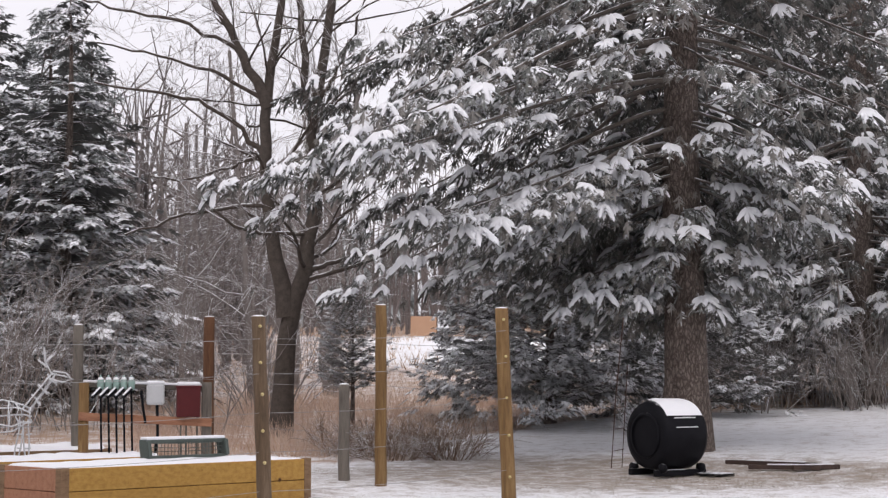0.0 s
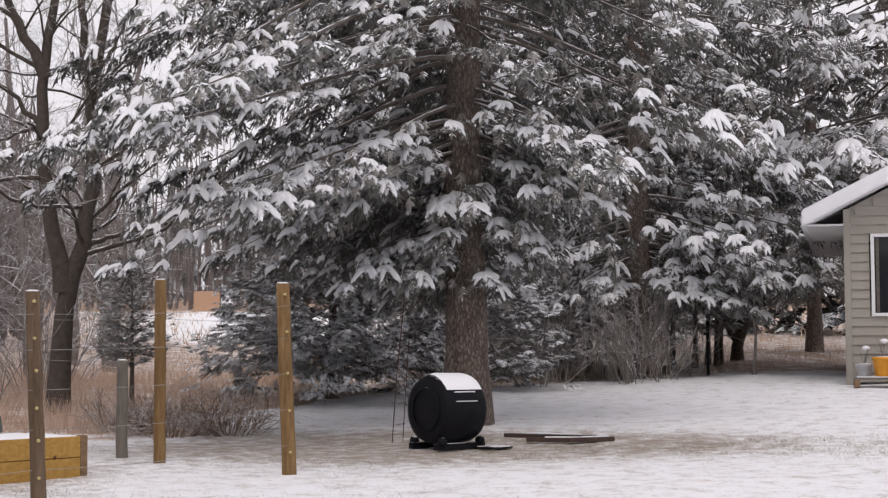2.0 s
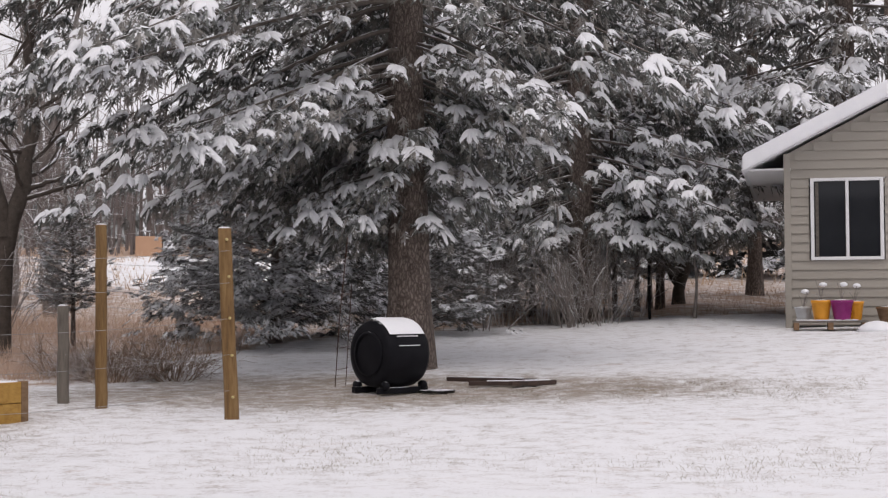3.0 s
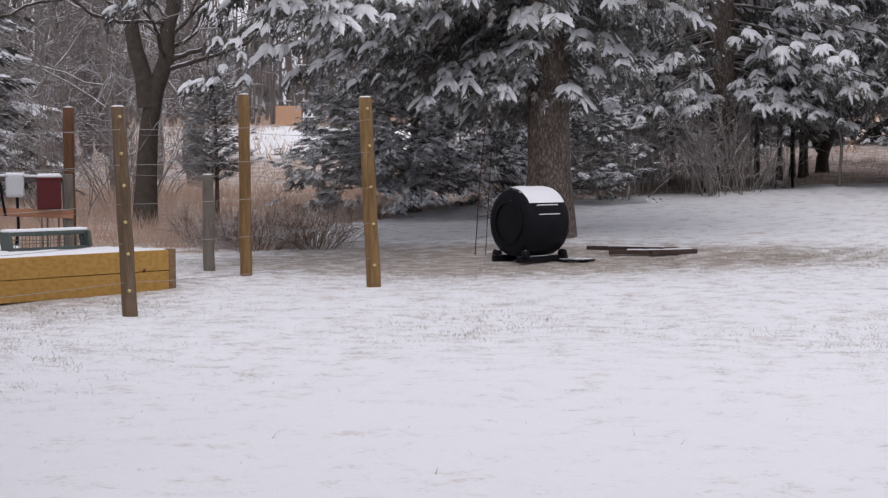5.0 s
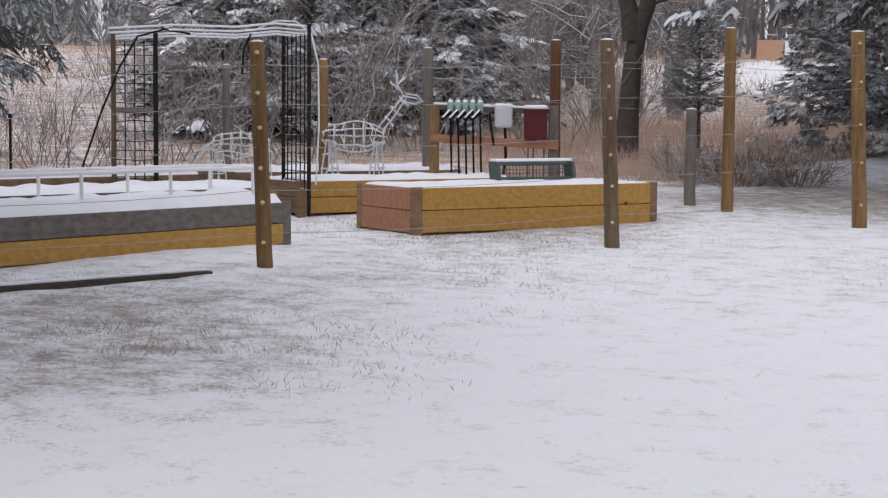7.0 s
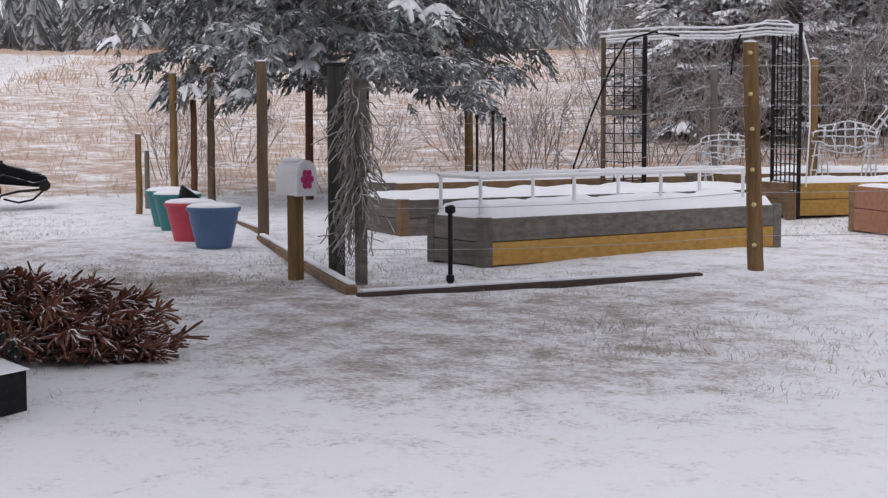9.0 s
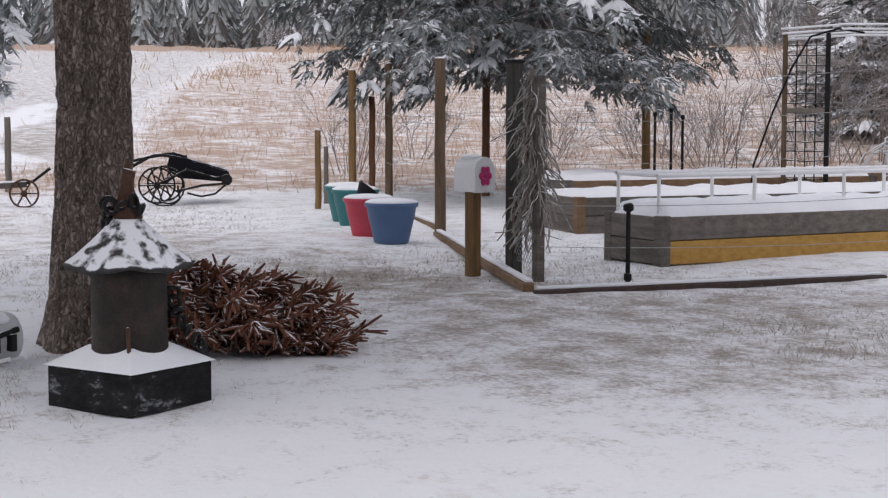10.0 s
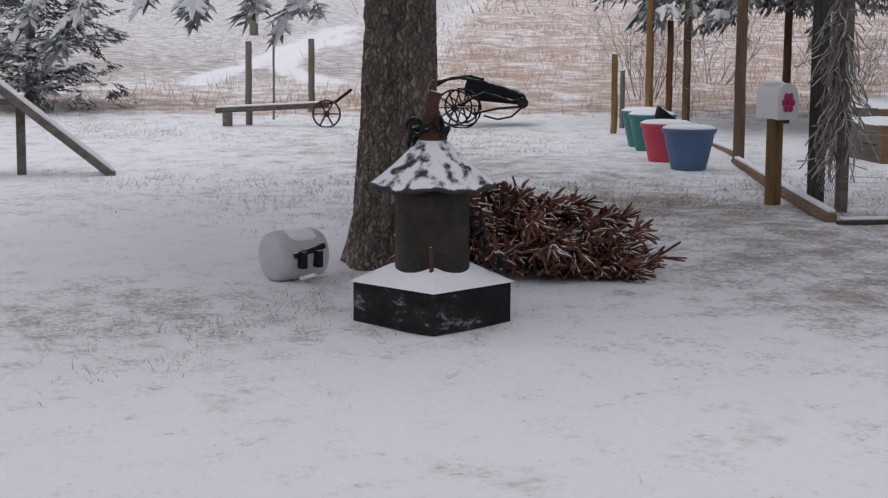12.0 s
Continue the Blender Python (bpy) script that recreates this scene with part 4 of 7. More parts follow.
spruce("spruce_tree", -22.0, 30.5, 9.0, 3.1, 0.2, "dark spruce behind the garden trellis", 15, branches=300, spacing=0.14, spray=0.6, needles=M_WOODEDGE, snow=0.03, far=True, trunk_r=0.17, droop=0.15, rise=0.15)
spruce("spruce_tree", -18.6, 23.4, 7.5, 2.6, 0.3, "dark spruce close behind the garden fence", 16, branches=300, spacing=0.12, spray=0.5, needles=M_WOODEDGE, snow=0.03, far=True, trunk_r=0.15, droop=0.18)
spruce("spruce_tree", -17.4, 26.6, 8.0, 2.6, 0.3, "dark spruce behind the wire ornaments", 26, branches=300, spacing=0.13, spray=0.55, needles=M_WOODEDGE, snow=0.03, far=True, trunk_r=0.15, droop=0.16)
laden_spruce("spruce_tree", -15.0, 11.95, 9.0, "frosted blue spruce with hanging boughs by the garden", 17, 110, lambda z0, az: float(np.interp(z0, [1.6, 2.4, 4, 9], [1.7, 2.6, 3.3, 0.5])), (1.7, 5.5), 0.42, 0.11,
             lambda z0, az, r: False, lambda c, az: 0.10, M_NEEDLE_BLUE, size=0.31, gap=0.28, hang=1)
spruce("young_spruce", -20.2, 4.15, 4.2, 1.15, 0.2, "young dense spruce at the lawn's edge", 18, branches=260, spacing=0.08, spray=0.24, snow=0.01, droop=0.10, rise=0.25, trunk_r=0.07, power=0.5, pads=300, pad_size=0.30, pad_snow=0.02, needles=M_WOODEDGE, limb_r=0.004)
# forked leafless tree by the garden, and others behind
bare_tree("forked_tree", -10.98, 22.55, "leafless forked tree with dark trunk, snow on its limbs", 21,
          [([(-0.05, 0.08, 0), (-0.02, 0.1, 1.5), (0.24, 0.22, 2.43), (0.37, 0.29, 3.2), (0.38, 0.29, 4.06), (0.35, 0.28, 4.92), (0.53, 0.36, 5.97), (0.75, 0.46, 8.2)], 0.145),
           ([(0.03, 0.12, 1.84), (-0.17, 0.03, 2.94), (-0.28, -0.03, 4.05), (-0.24, -0.01, 5.17), (-0.13, 0.05, 6.13), (0.01, 0.12, 8.0)], 0.12),
           ([(-0.24, -0.01, 5.0), (-0.62, -0.2, 5.86), (-1.0, -0.41, 6.62), (-1.3, -0.55, 7.8)], 0.085),
           ([(0.37, 0.28, 4.1), (0.26, 0.23, 5.61), (0.13, 0.18, 6.66), (0.05, 0.15, 8.0)], 0.075),
           ([(-0.22, 0.0, 3.41), (-0.42, -0.1, 3.52), (-1.23, -0.53, 3.39), (-2.09, -1.03, 3.04)], 0.04),
           ([(-0.26, -0.03, 4.2), (-0.65, -0.22, 4.69), (-1.1, -0.46, 5.06), (-1.69, -0.79, 5.2), (-2.6, -1.1, 5.35)], 0.042),
           ([(-0.25, -0.03, 5.1), (-0.9, -0.3, 5.5), (-1.7, -0.6, 5.75), (-2.7, -0.9, 6.0)], 0.036),
           ([(-0.62, -0.2, 5.86), (-1.4, -0.5, 6.3), (-2.3, -0.8, 6.5), (-3.0, -1.0, 6.7)], 0.036),
           ([(-0.24, -0.02, 4.3), (-1.0, 0.2, 4.15), (-1.9, 0.3, 4.0), (-2.5, 0.4, 4.1)], 0.03),
           ([(0.31, 0.26, 2.52), (0.74, 0.45, 2.69), (1.44, 0.75, 2.86)], 0.045),
           ([(0.36, 0.28, 5.0), (0.8, 0.3, 5.6), (1.2, 0.3, 6.6)], 0.04)], 5, kids=(3, 4), spread=0.5)
rt = np.random.default_rng(31)
for k in range(20):
    yaw, d = radians(rt.uniform(24.0, 31)), rt.uniform(34, 48)
    hh = rt.uniform(4.5, 7.5)
    bare_tree("bare_tree", -math.sin(yaw) * d, math.cos(yaw) * d, "leafless grey tree in the wet thicket", 100 + k,
              [([(0, 0, 0), (rt.normal(0, 0.2), 0, hh * 0.4), (rt.normal(0, 0.5), 0, hh)], rt.uniform(0.05, 0.1))], 5, M_TWIG, M_THICKET, group="trees in the thicket")
for k in range(52):
    yaw, d = radians(rt.uniform(25.5, 42)), rt.uniform(24.5, 38)
    shrub("bare_shrub", -math.sin(yaw) * d, math.cos(yaw) * d, "leafless brown shrub in the thicket", 200 + k, rt.uniform(2.0, 4.2), rt.uniform(1.2, 2.2), 11, M_THICKET,
          group="shrubs in the thicket")
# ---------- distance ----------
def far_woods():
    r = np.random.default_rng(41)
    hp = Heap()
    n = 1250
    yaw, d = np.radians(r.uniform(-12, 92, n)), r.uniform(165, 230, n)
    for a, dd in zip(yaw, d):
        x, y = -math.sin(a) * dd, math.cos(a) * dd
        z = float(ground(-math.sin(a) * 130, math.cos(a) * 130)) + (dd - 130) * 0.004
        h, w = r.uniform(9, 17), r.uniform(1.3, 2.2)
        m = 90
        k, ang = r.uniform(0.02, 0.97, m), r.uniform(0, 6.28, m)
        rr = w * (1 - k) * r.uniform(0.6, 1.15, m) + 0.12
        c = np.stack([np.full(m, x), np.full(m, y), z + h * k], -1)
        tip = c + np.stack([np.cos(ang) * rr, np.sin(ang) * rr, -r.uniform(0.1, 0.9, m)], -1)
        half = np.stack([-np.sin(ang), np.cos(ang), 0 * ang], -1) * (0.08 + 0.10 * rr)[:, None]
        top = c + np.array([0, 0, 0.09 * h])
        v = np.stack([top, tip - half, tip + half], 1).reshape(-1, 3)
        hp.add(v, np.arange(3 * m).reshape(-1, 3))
    return tagged(part("far_conifer_wood", hp.mesh("far_conifer_wood"), M_FARWOOD, None), "conifer wood on the far hill, haze greyed into its colour", "woods", kind="stuff")


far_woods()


def far_brush():
    """Grey leafless wood in the middle distance on the right."""
    r = np.random.default_rng(43)
    hp = Heap()
    for k in range(760):
        if k < 560:
            a, d, h = radians(r.uniform(-6, 29)), r.uniform(98, 140), r.uniform(7, 13)
        else:
            a, d, h = radians(r.uniform(26.5, 42)), r.uniform(45, 75), r.uniform(5, 9)
        x, y = -math.sin(a) * d, math.cos(a) * d
        z = float(ground(x, y)) if d < 130 else float(ground(-math.sin(a) * 130, math.cos(a) * 130))
        top = np.array([x + r.normal(0, 0.7), y, z + h])
        foot = np.array([x, y, z - 0.2])
        hp.tube([foot, (foot + top) / 2 + r.normal(0, 0.2, 3), top], [0.11, 0.07, 0.02], 3)
        for _ in range(9):
            s = r.uniform(0.2, 0.95)
            p = foot + (top - foot) * s
            q = p + np.array([r.normal(0, 1.0), r.normal(0, 1.0), r.uniform(0.3, 1.6)])
            hp.tube([p, (p + q) / 2 + [0, 0, -0.15], q], [0.04, 0.025, 0.012], 3)
    return tagged(part("far_bare_wood", hp.mesh("far_bare_wood"), M_FARTWIG, None), "grey leafless wood in the distance", "woods", kind="stuff")


far_brush()

shed = thing("far_shed", -35.3, 90.5, float(ground(-35.3, 90.5)) - 0.3, "distant orange-walled shed with snowy gable roof", "shed", rz=20)
part("wall", bm_box(1.5, 2, 1.5, (0.3, 0, 0.7), 0.02), M_ORANGE_WALL, shed)
bm = bmesh.new()
vs = [bm.verts.new(c) for c in ((1.1, -1.1, 0.6), (1.9, -1.1, 0.6), (1.15, -1.1, 1.9), (1.1, 1.1, 0.6), (1.9, 1.1, 0.6), (1.15, 1.1, 1.9))]
for f in ((0, 1, 2), (3, 5, 4), (0, 2, 5, 3), (1, 4, 5, 2), (0, 3, 4, 1)):
    bm.faces.new([vs[i] for i in f])
part("roof", bm, M_ROOF, shed)


# ---------- cottage ----------
HX, HY, HZ = 0.2, 26.55, 0.82
cottage = thing("cottage", HX, HY, HZ, "beige vinyl-sided cottage with snowy white roof edge", "house", rz=-1.0)
HW, HD, EAVE, RISE = 7.2, 8.0, 2.72, 0.5
WX0, WX1, WZ0, WZ1 = 0.40, 1.50, 1.06, 2.33
for size, at in (((HW - 0.1, 0.12, 1.02), (HW / 2, 0.10, 0.56)), ((WX0 - 0.06, 0.12, WZ1 - WZ0 + 0.02), (WX0 / 2, 0.10, (WZ0 + WZ1) / 2)),
                 ((HW - WX1 - 0.06, 0.12, WZ1 - WZ0 + 0.02), ((HW + WX1) / 2, 0.10, (WZ0 + WZ1) / 2)), ((HW - 0.1, 0.12, EAVE - WZ1), (HW / 2, 0.10, (EAVE + WZ1) / 2)),
                 ((0.12, HD, EAVE), (0.10, HD / 2 + 0.17, EAVE / 2)), ((0.12, HD, EAVE), (HW - 0.1, HD / 2 + 0.17, EAVE / 2)), ((HW - 0.1, 0.12, EAVE), (HW / 2, HD + 0.1, EAVE / 2))):
    part("wall", bm_box(*size, at), M_SIDING, cottage)
bm = bmesh.new()
vs = [bm.verts.new(c) for c in ((0.05, 0.06, EAVE), (HW - 0.05, 0.06, EAVE), (HW / 2, 0.06, EAVE + RISE * HW / 2), (0.05, 0.16, EAVE), (HW - 0.05, 0.16, EAVE), (HW / 2, 0.16, EAVE + RISE * HW / 2))]
for f in ((0, 1, 2), (3, 5, 4), (0, 2, 5, 3), (1, 4, 5, 2), (0, 3, 4, 1)):
    bm.faces.new([vs[i] for i in f])
part("gable", bm, M_SIDING, cottage)
part("foundation", bm_box(HW - 0.2, HD - 0.1, 0.5, (HW / 2, HD / 2 + 0.12, -0.06), 0.01), M_GREY_BOX, cottage)
# lap siding boards on the gable wall
LAP = 0.142


def lap_board(x0, x1, z):
    bm = bmesh.new()
    pts = [(x0, 0.038, z), (x0, 0.012, z), (x0, 0.036, z + LAP), (x1, 0.038, z), (x1, 0.012, z), (x1, 0.036, z + LAP)]
    v = [bm.verts.new(p) for p in pts]
    for f in ((0, 3, 4, 1), (1, 4, 5, 2), (0, 2, 5, 3), (0, 1, 2), (3, 5, 4)):
        bm.faces.new([v[i] for i in f])
    return part("siding_board", bm, M_SIDING, cottage)


for k in range(32):
    z = 0.06 + k * LAP
    lo = 0.1 if z + LAP < EAVE else 0.1 + (z + LAP - EAVE) / RISE
    hi = HW - lo
    if hi - lo < 0.3:
        break
    if z + LAP > WZ0 and z < WZ1:
        lap_board(lo, WX0 - 0.02, z)
        lap_board(WX1 + 0.02, hi, z)
    else:
        lap_board(lo, hi, z)
part("corner_trim", bm_box(0.1, 0.1, EAVE, (0.05, 0.045, EAVE / 2), 0.006), M_SIDING, cottage)
part("corner_trim", bm_box(0.1, 0.1, EAVE, (HW - 0.05, 0.045, EAVE / 2), 0.006), M_SIDING, cottage)
# dark sheet set inside behind the panes, standing in for the unlit room
win = part("window", bm_box(WX1 - WX0 - 0.06, 0.02, WZ1 - WZ0 - 0.06, ((WX0 + WX1) / 2, 0.30, (WZ0 + WZ1) / 2)), M_DARKBOARD, cottage, "white-framed sliding window with dark panes")
bm = bmesh.new()
for sx, cx in ((0.055, WX0 + 0.0275), (0.055, WX1 - 0.0275), (0.05, (WX0 + WX1) / 2 + 0.005)):
    bm_box(sx, 0.08, WZ1 - WZ0, (cx, 0.02, (WZ0 + WZ1) / 2), 0.006, bm=bm)
for cz in (WZ0 + 0.025, WZ1 - 0.025):
    bm_box(WX1 - WX0 - 0.112, 0.076, 0.05, ((WX0 + WX1) / 2, 0.02, cz), 0.006, bm=bm)
part("window_frame", bm, M_WHITE, win)
for cx in (WX0 + 0.29, WX1 - 0.27):
    part("pane", bm_box(0.46, 0.008, WZ1 - WZ0 - 0.11, (cx, 0.035, (WZ0 + WZ1) / 2)), M_GLASS, win)
part("inner_sash", bm_box(0.05, 0.03, WZ1 - WZ0 - 0.12, (WX0 + 0.10, 0.026, (WZ0 + WZ1) / 2), 0.004), M_GREYWOOD, win)


def roof_slope(side):
    bm = bmesh.new()
    over, y0, y1 = 0.62, -0.38, HD + 0.4
    xe, xr = (-over, HW / 2) if side < 0 else (HW + over, HW / 2)
    ze, zr = EAVE - RISE * over + 0.03, EAVE + RISE * HW / 2 + 0.03
    v = [bm.verts.new(c) for c in ((xe, y0, ze), (xr, y0, zr), (xr, y0, zr + 0.25), (xe, y0, ze + 0.25), (xe, y1, ze), (xr, y1, zr), (xr, y1, zr + 0.25), (xe, y1, ze + 0.25))]
    for f in ((0, 1, 2, 3), (4, 7, 6, 5), (0, 4, 5, 1), (3, 2, 6, 7), (0, 3, 7, 4), (1, 5, 6, 2)):
        bm.faces.new([v[i] for i in f])
    bmesh.ops.recalc_face_normals(bm, faces=bm.faces[:])
    bmesh.ops.bevel(bm, geom=bm.edges[:], offset=0.02, segments=2, affect="EDGES")
    return bm


for s in (-1, 1):
    rf = part("roof_slope", roof_slope(s), M_ROOF, cottage, "snow-covered roof slope")
bm = bmesh.new()
bm_box(0.75, HD, 0.03, (-0.27, HD / 2, EAVE - 0.24), bm=bm)
part("soffit", bm, M_WHITE, cottage)
# plain siding wall and overhang, unseen, added behind the camera to shade the near lawn
shade_wall = single("wall_shade_blocker", bm_box(14.0, 0.2, 4.6, (0, 0, 2.2), 0.01), M_SIDING, 0.75, -1.0, 0.0, "plain beige-sided wall added out of view to shade the near lawn", "wall", kind="structure", rz=38)
part("shade_overhang", bm_box(14.4, 1.9, 0.12, (0, 0.8, 3.3), 0.02), M_WHITE, shade_wall)
# ---------- fence ----------
def G(x, y):
    return float(ground(x, y))


def post(x, y, h, r, mat, label, lean=(0.0, 0.0), cap=True, insulators=0, seed=0, wedge=0.0):
    """A round fence post, a little crooked, with a cap of snow."""
    q = np.random.default_rng(seed + 900)
    root = thing("fence_post", x, y, G(x, y), label, "fence post", "posts of the garden fence")
    n = 9
    zs = np.linspace(-0.1, h, n)
    bm = bmesh.new()
    rings = []
    for z in zs:
        rr = r * (1.06 - 0.1 * z / h)
        cx, cy = lean[0] * z / h + q.normal(0, 0.0025), lean[1] * z / h + q.normal(0, 0.0025)
        rings.append([bm.verts.new((cx + rr * math.cos(a) * (1 + q.normal(0, 0.012)), cy + rr * math.sin(a), z)) for a in np.linspace(0, 2 * math.pi, 14, endpoint=False)])
    for a, b in zip(rings, rings[1:]):
        for i in range(14):
            bm.faces.new((a[i], a[(i + 1) % 14], b[(i + 1) % 14], b[i]))
    bm.faces.new(rings[-1])
    part("post", bm, mat, root, smooth=True)
    if cap:
        bm = bm_lathe([(r * 0.90, 0.0), (r * 0.92, 0.006), (r * 0.7, 0.014), (r * 0.3, 0.018)], 12, m=pose(lean[0], lean[1], h - 0.004))
        part("snow_cap", bm, M_SNOW, root, smooth=True)
    for k in range(insulators):
        z = h * (0.12 + 0.82 * k / max(1, insulators - 1))
        side = 0.55 if k % 2 else 0.2
        ins = bm_lathe([(0.008, 0), (0.015, 0.008), (0.015, 0.02), (0.008, 0.025), (0.013, 0.038), (0.010, 0.046)], 8,
                       m=pose(lean[0] * z / h + r * (0.45 + 0.3 * side), lean[1] * z / h - r * 0.75, z + 0.02 * (k % 2), 90, 20, 25))
        part("insulator", ins, M_INSUL, root, "pale yellow plastic wire insulator", smooth=True)
    return root


M_INSUL = material("pale_yellow_plastic", [(0.5, 0.4, 0.18), (0.6, 0.5, 0.25)], 10, 0.5, 0)
# x, y, height, radius, material, label, lean, insulators
POSTS = [
    (-5.15, 15.61, 1.85, 0.067, M_POST, "brown treated fence post beside the lawn", (-0.07, 0.0), 5),
    (-6.82, 16.40, 1.91, 0.060, M_POST, "slim yellow-brown treated fence post", (0.0, 0.0), 0),
    (-6.32, 12.72, 1.72, 0.060, M_POST_DARK, "leaning brown post with a row of pale insulators", (-0.07, -0.02), 6),
    (-7.35, 9.36, 1.58, 0.054, M_POST, "light treated corner post with pale insulators", (-0.06, -0.02), 6),
    (-7.40, 16.76, 1.06, 0.060, M_POST_GREY, "short grey weathered post", (0.0, 0.0), 0),
    (-9.64, 17.84, 1.80, 0.066, M_POST_RED, "reddish brown fence post behind the beds", (0.0, 0.0), 0),
    (-10.96, 17.07, 1.70, 0.063, M_POST_GREY, "grey-brown fence post behind the beds", (0.0, 0.0), 0),
    (-11.40, 15.55, 1.56, 0.052, M_POST, "thin yellow fence post behind the beds", (0.0, 0.0), 0),
    (-12.58, 15.26, 1.48, 0.045, M_POST_GREY, "thin grey pipe post by the trellis", (0.0, 0.0), 0),
    (-11.83, 8.37, 1.50, 0.046, M_POST_DARK, "dark fence post at the garden edge", (0.0, 0.0), 0),
    (-15.28, 9.66, 1.43, 0.040, M_POST, "light fence post at the lawn's far edge", (0.0, 0.0), 0),
    (-15.07, 9.99, 1.50, 0.040, M_POST_DARK, "black-stained fence post at the lawn's far edge", (0.0, 0.0), 0),
    (-15.17, 9.84, 1.15, 0.034, M_POST_RED, "thin reddish post at the lawn's far edge", (0.0, 0.0), 0),
    (-14.88, 8.99, 0.82, 0.032, M_POST, "short stake post at the lawn's far edge", (0.0, 0.0), 0),
    (-15.43, 9.42, 0.62, 0.026, M_POST_GREY, "short grey stake in the dry grass", (0.0, 0.0), 0),
    (-15.43, 11.56, 1.46, 0.045, M_POST_RED, "reddish fence post beyond the gate", (0.0, 0.0), 0),
    (-14.64, 13.30, 1.94, 0.048, M_POST, "yellow fence post beside the frosted spruce", (0.0, 0.0), 0),
]
for n, (x, y, h, r, mat, lab, lean, ins) in enumerate(POSTS):
    post(x, y, h, r, mat, lab, lean, insulators=ins, seed=n)
# garden posts beyond the lawn by the hill
for x, y, h, r in ((-17.4, 5.92, 0.9, 0.035), (-19.0, 7.25, 0.85, 0.038), (-17.95, 6.4, 1.1, 0.012), (-35.0, 12.0, 2.0, 0.09)):
    post(x, y, h, r, M_POST_GREY, "grey stake at the foot of the snowy hill", cap=False, seed=int(-x * 10))


def wire(points, radius=0.0022, sag=0.03, mat=None, name="fence_wire", label="thin galvanised fence wire", category="wire"):
    hp = Heap()
    pts = []
    for a, b in zip(points, points[1:]):
        a, b = np.array(a, float), np.array(b, float)
        for s in np.linspace(0, 1, 7)[:-1]:
            pts.append(a + (b - a) * s - np.array([0, 0, sag * 4 * s * (1 - s)]))
    pts.append(np.array(points[-1], float))
    hp.tube(pts, radius, 5)
    return tagged(part(name, hp.mesh(name, True), mat or M_WIRE, None), label, category, "wires of the garden fence")


LINE = [(-5.15, 15.55), (-6.35, 12.66), (-7.38, 9.30), (-8.50, 6.80)]
for k in (0.25, 0.55, 0.85, 1.15, 1.42):
    wire([(x, y, G(x, y) + k * f) for (x, y), f in zip(LINE, (1.15, 1.08, 1.0, 0.88))])
BACK = [(-5.2, 15.68), (-6.82, 16.47), (-9.64, 17.77), (-10.96, 17.0), (-12.58, 15.2), (-14.6, 13.2)]
for k in (0.5, 0.95, 1.35):
    wire([(x, y, G(x, y) + k * 1.12) for x, y in BACK])
for k in (0.45, 0.95):
    wire([(x, y, G(x, y) + k) for x, y in ((-11.83, 8.37), (-15.05, 9.95), (-15.43, 11.5), (-14.64, 13.25))])

# gate with vine-covered frame
M_GATE = material("blackened_post", [(0.018, 0.018, 0.017), (0.05, 0.048, 0.042), (0.10, 0.09, 0.078)], 12, 0.85, 0.7, stretch=(1, 1, 0.12), fine=70)
gate = thing("garden_gate", -8.98, 6.96, G(-8.98, 6.96), "dark gate post with chain-link gate and dead vines", "gate")
part("gate_post", bm_box(0.085, 0.085, 1.5, (0, 0, 0.65), 0.008), M_GATE, gate)
part("post_cap", bm_box(0.1, 0.1, 0.03, (0, 0, 1.41), 0.01), M_BLACK_BARE, gate)
gx, gy = 0.40, -0.11
gl = math.hypot(gx, gy)
ga = math.degrees(math.atan2(gy, gx))
part("end_post", bm_box(0.075, 0.06, 1.36, (gx, gy, 0.63), 0.006, (0, 0, ga)), M_GREYWOOD, gate)
hp = Heap()
for k in range(-8, 13):
    for sgn in (1, -1):
        a0 = np.array([0.045 * k, 0.08])
        b0 = a0 + np.array([sgn * 0.36, 0.36])
        seg = [a0 + (b0 - a0) * s for s in np.linspace(0, 1, 12)]
        seg = [p for p in seg if 0.03 < p[0] < gl - 0.02]
        if len(seg) > 1:
            hp.tube([(p[0] * gx / gl, p[0] * gy / gl, p[1]) for p in (seg[0], seg[-1])], 0.0022, 3)
part("chain_link", hp.mesh("chain_link"), M_WIRE, gate)
rv = np.random.default_rng(55)
hp = Heap()
for k in range(230):
    s = rv.uniform(0.62, 1.04)
    p = np.array([gx * s, gy * s - 0.02, rv.uniform(0.45, 1.38)])
    pts = [p]
    d = np.array([rv.normal(0, 0.2), rv.normal(0, 0.2), -1.0])
    for _ in range(6):
        d = d * 0.8 + rv.normal(0, 0.3, 3) + np.array([0, 0, -0.25])
        pts.append(pts[-1] + d / np.linalg.norm(d) * 0.06)
    hp.tube(pts, 0.005, 3)
part("dead_vine", hp.mesh("dead_vine"), material("frosted_dead_vine", [(0.2, 0.17, 0.14), (0.45, 0.42, 0.39)], 12, 0.9, 0, snow=0.5, snow_scale=9), gate, "frosted grey-brown dead vine")


# edging timbers
def timber(a, b, w=0.09, h=0.09, mat=None):
    (x0, y0), (x1, y1) = a, b
    length = math.hypot(x1 - x0, y1 - y0)
    ob = single("edging_timber", bm_box(length, w, h, (length / 2, 0, h / 2 - 0.01), 0.008), mat or M_BROWNWOOD, x0, y0, (G(x0, y0) + G(x1, y1)) / 2, "weathered landscape timber lying along the garden edge",
                "timber", "garden edging", rz=math.degrees(math.atan2(y1 - y0, x1 - x0)))
    top = part("snow_strip", bm_box(length * 0.98, w * 0.7, 0.02, (length / 2, 0.008, h + 0.001), 0.006), M_SNOW, ob)
    return ob


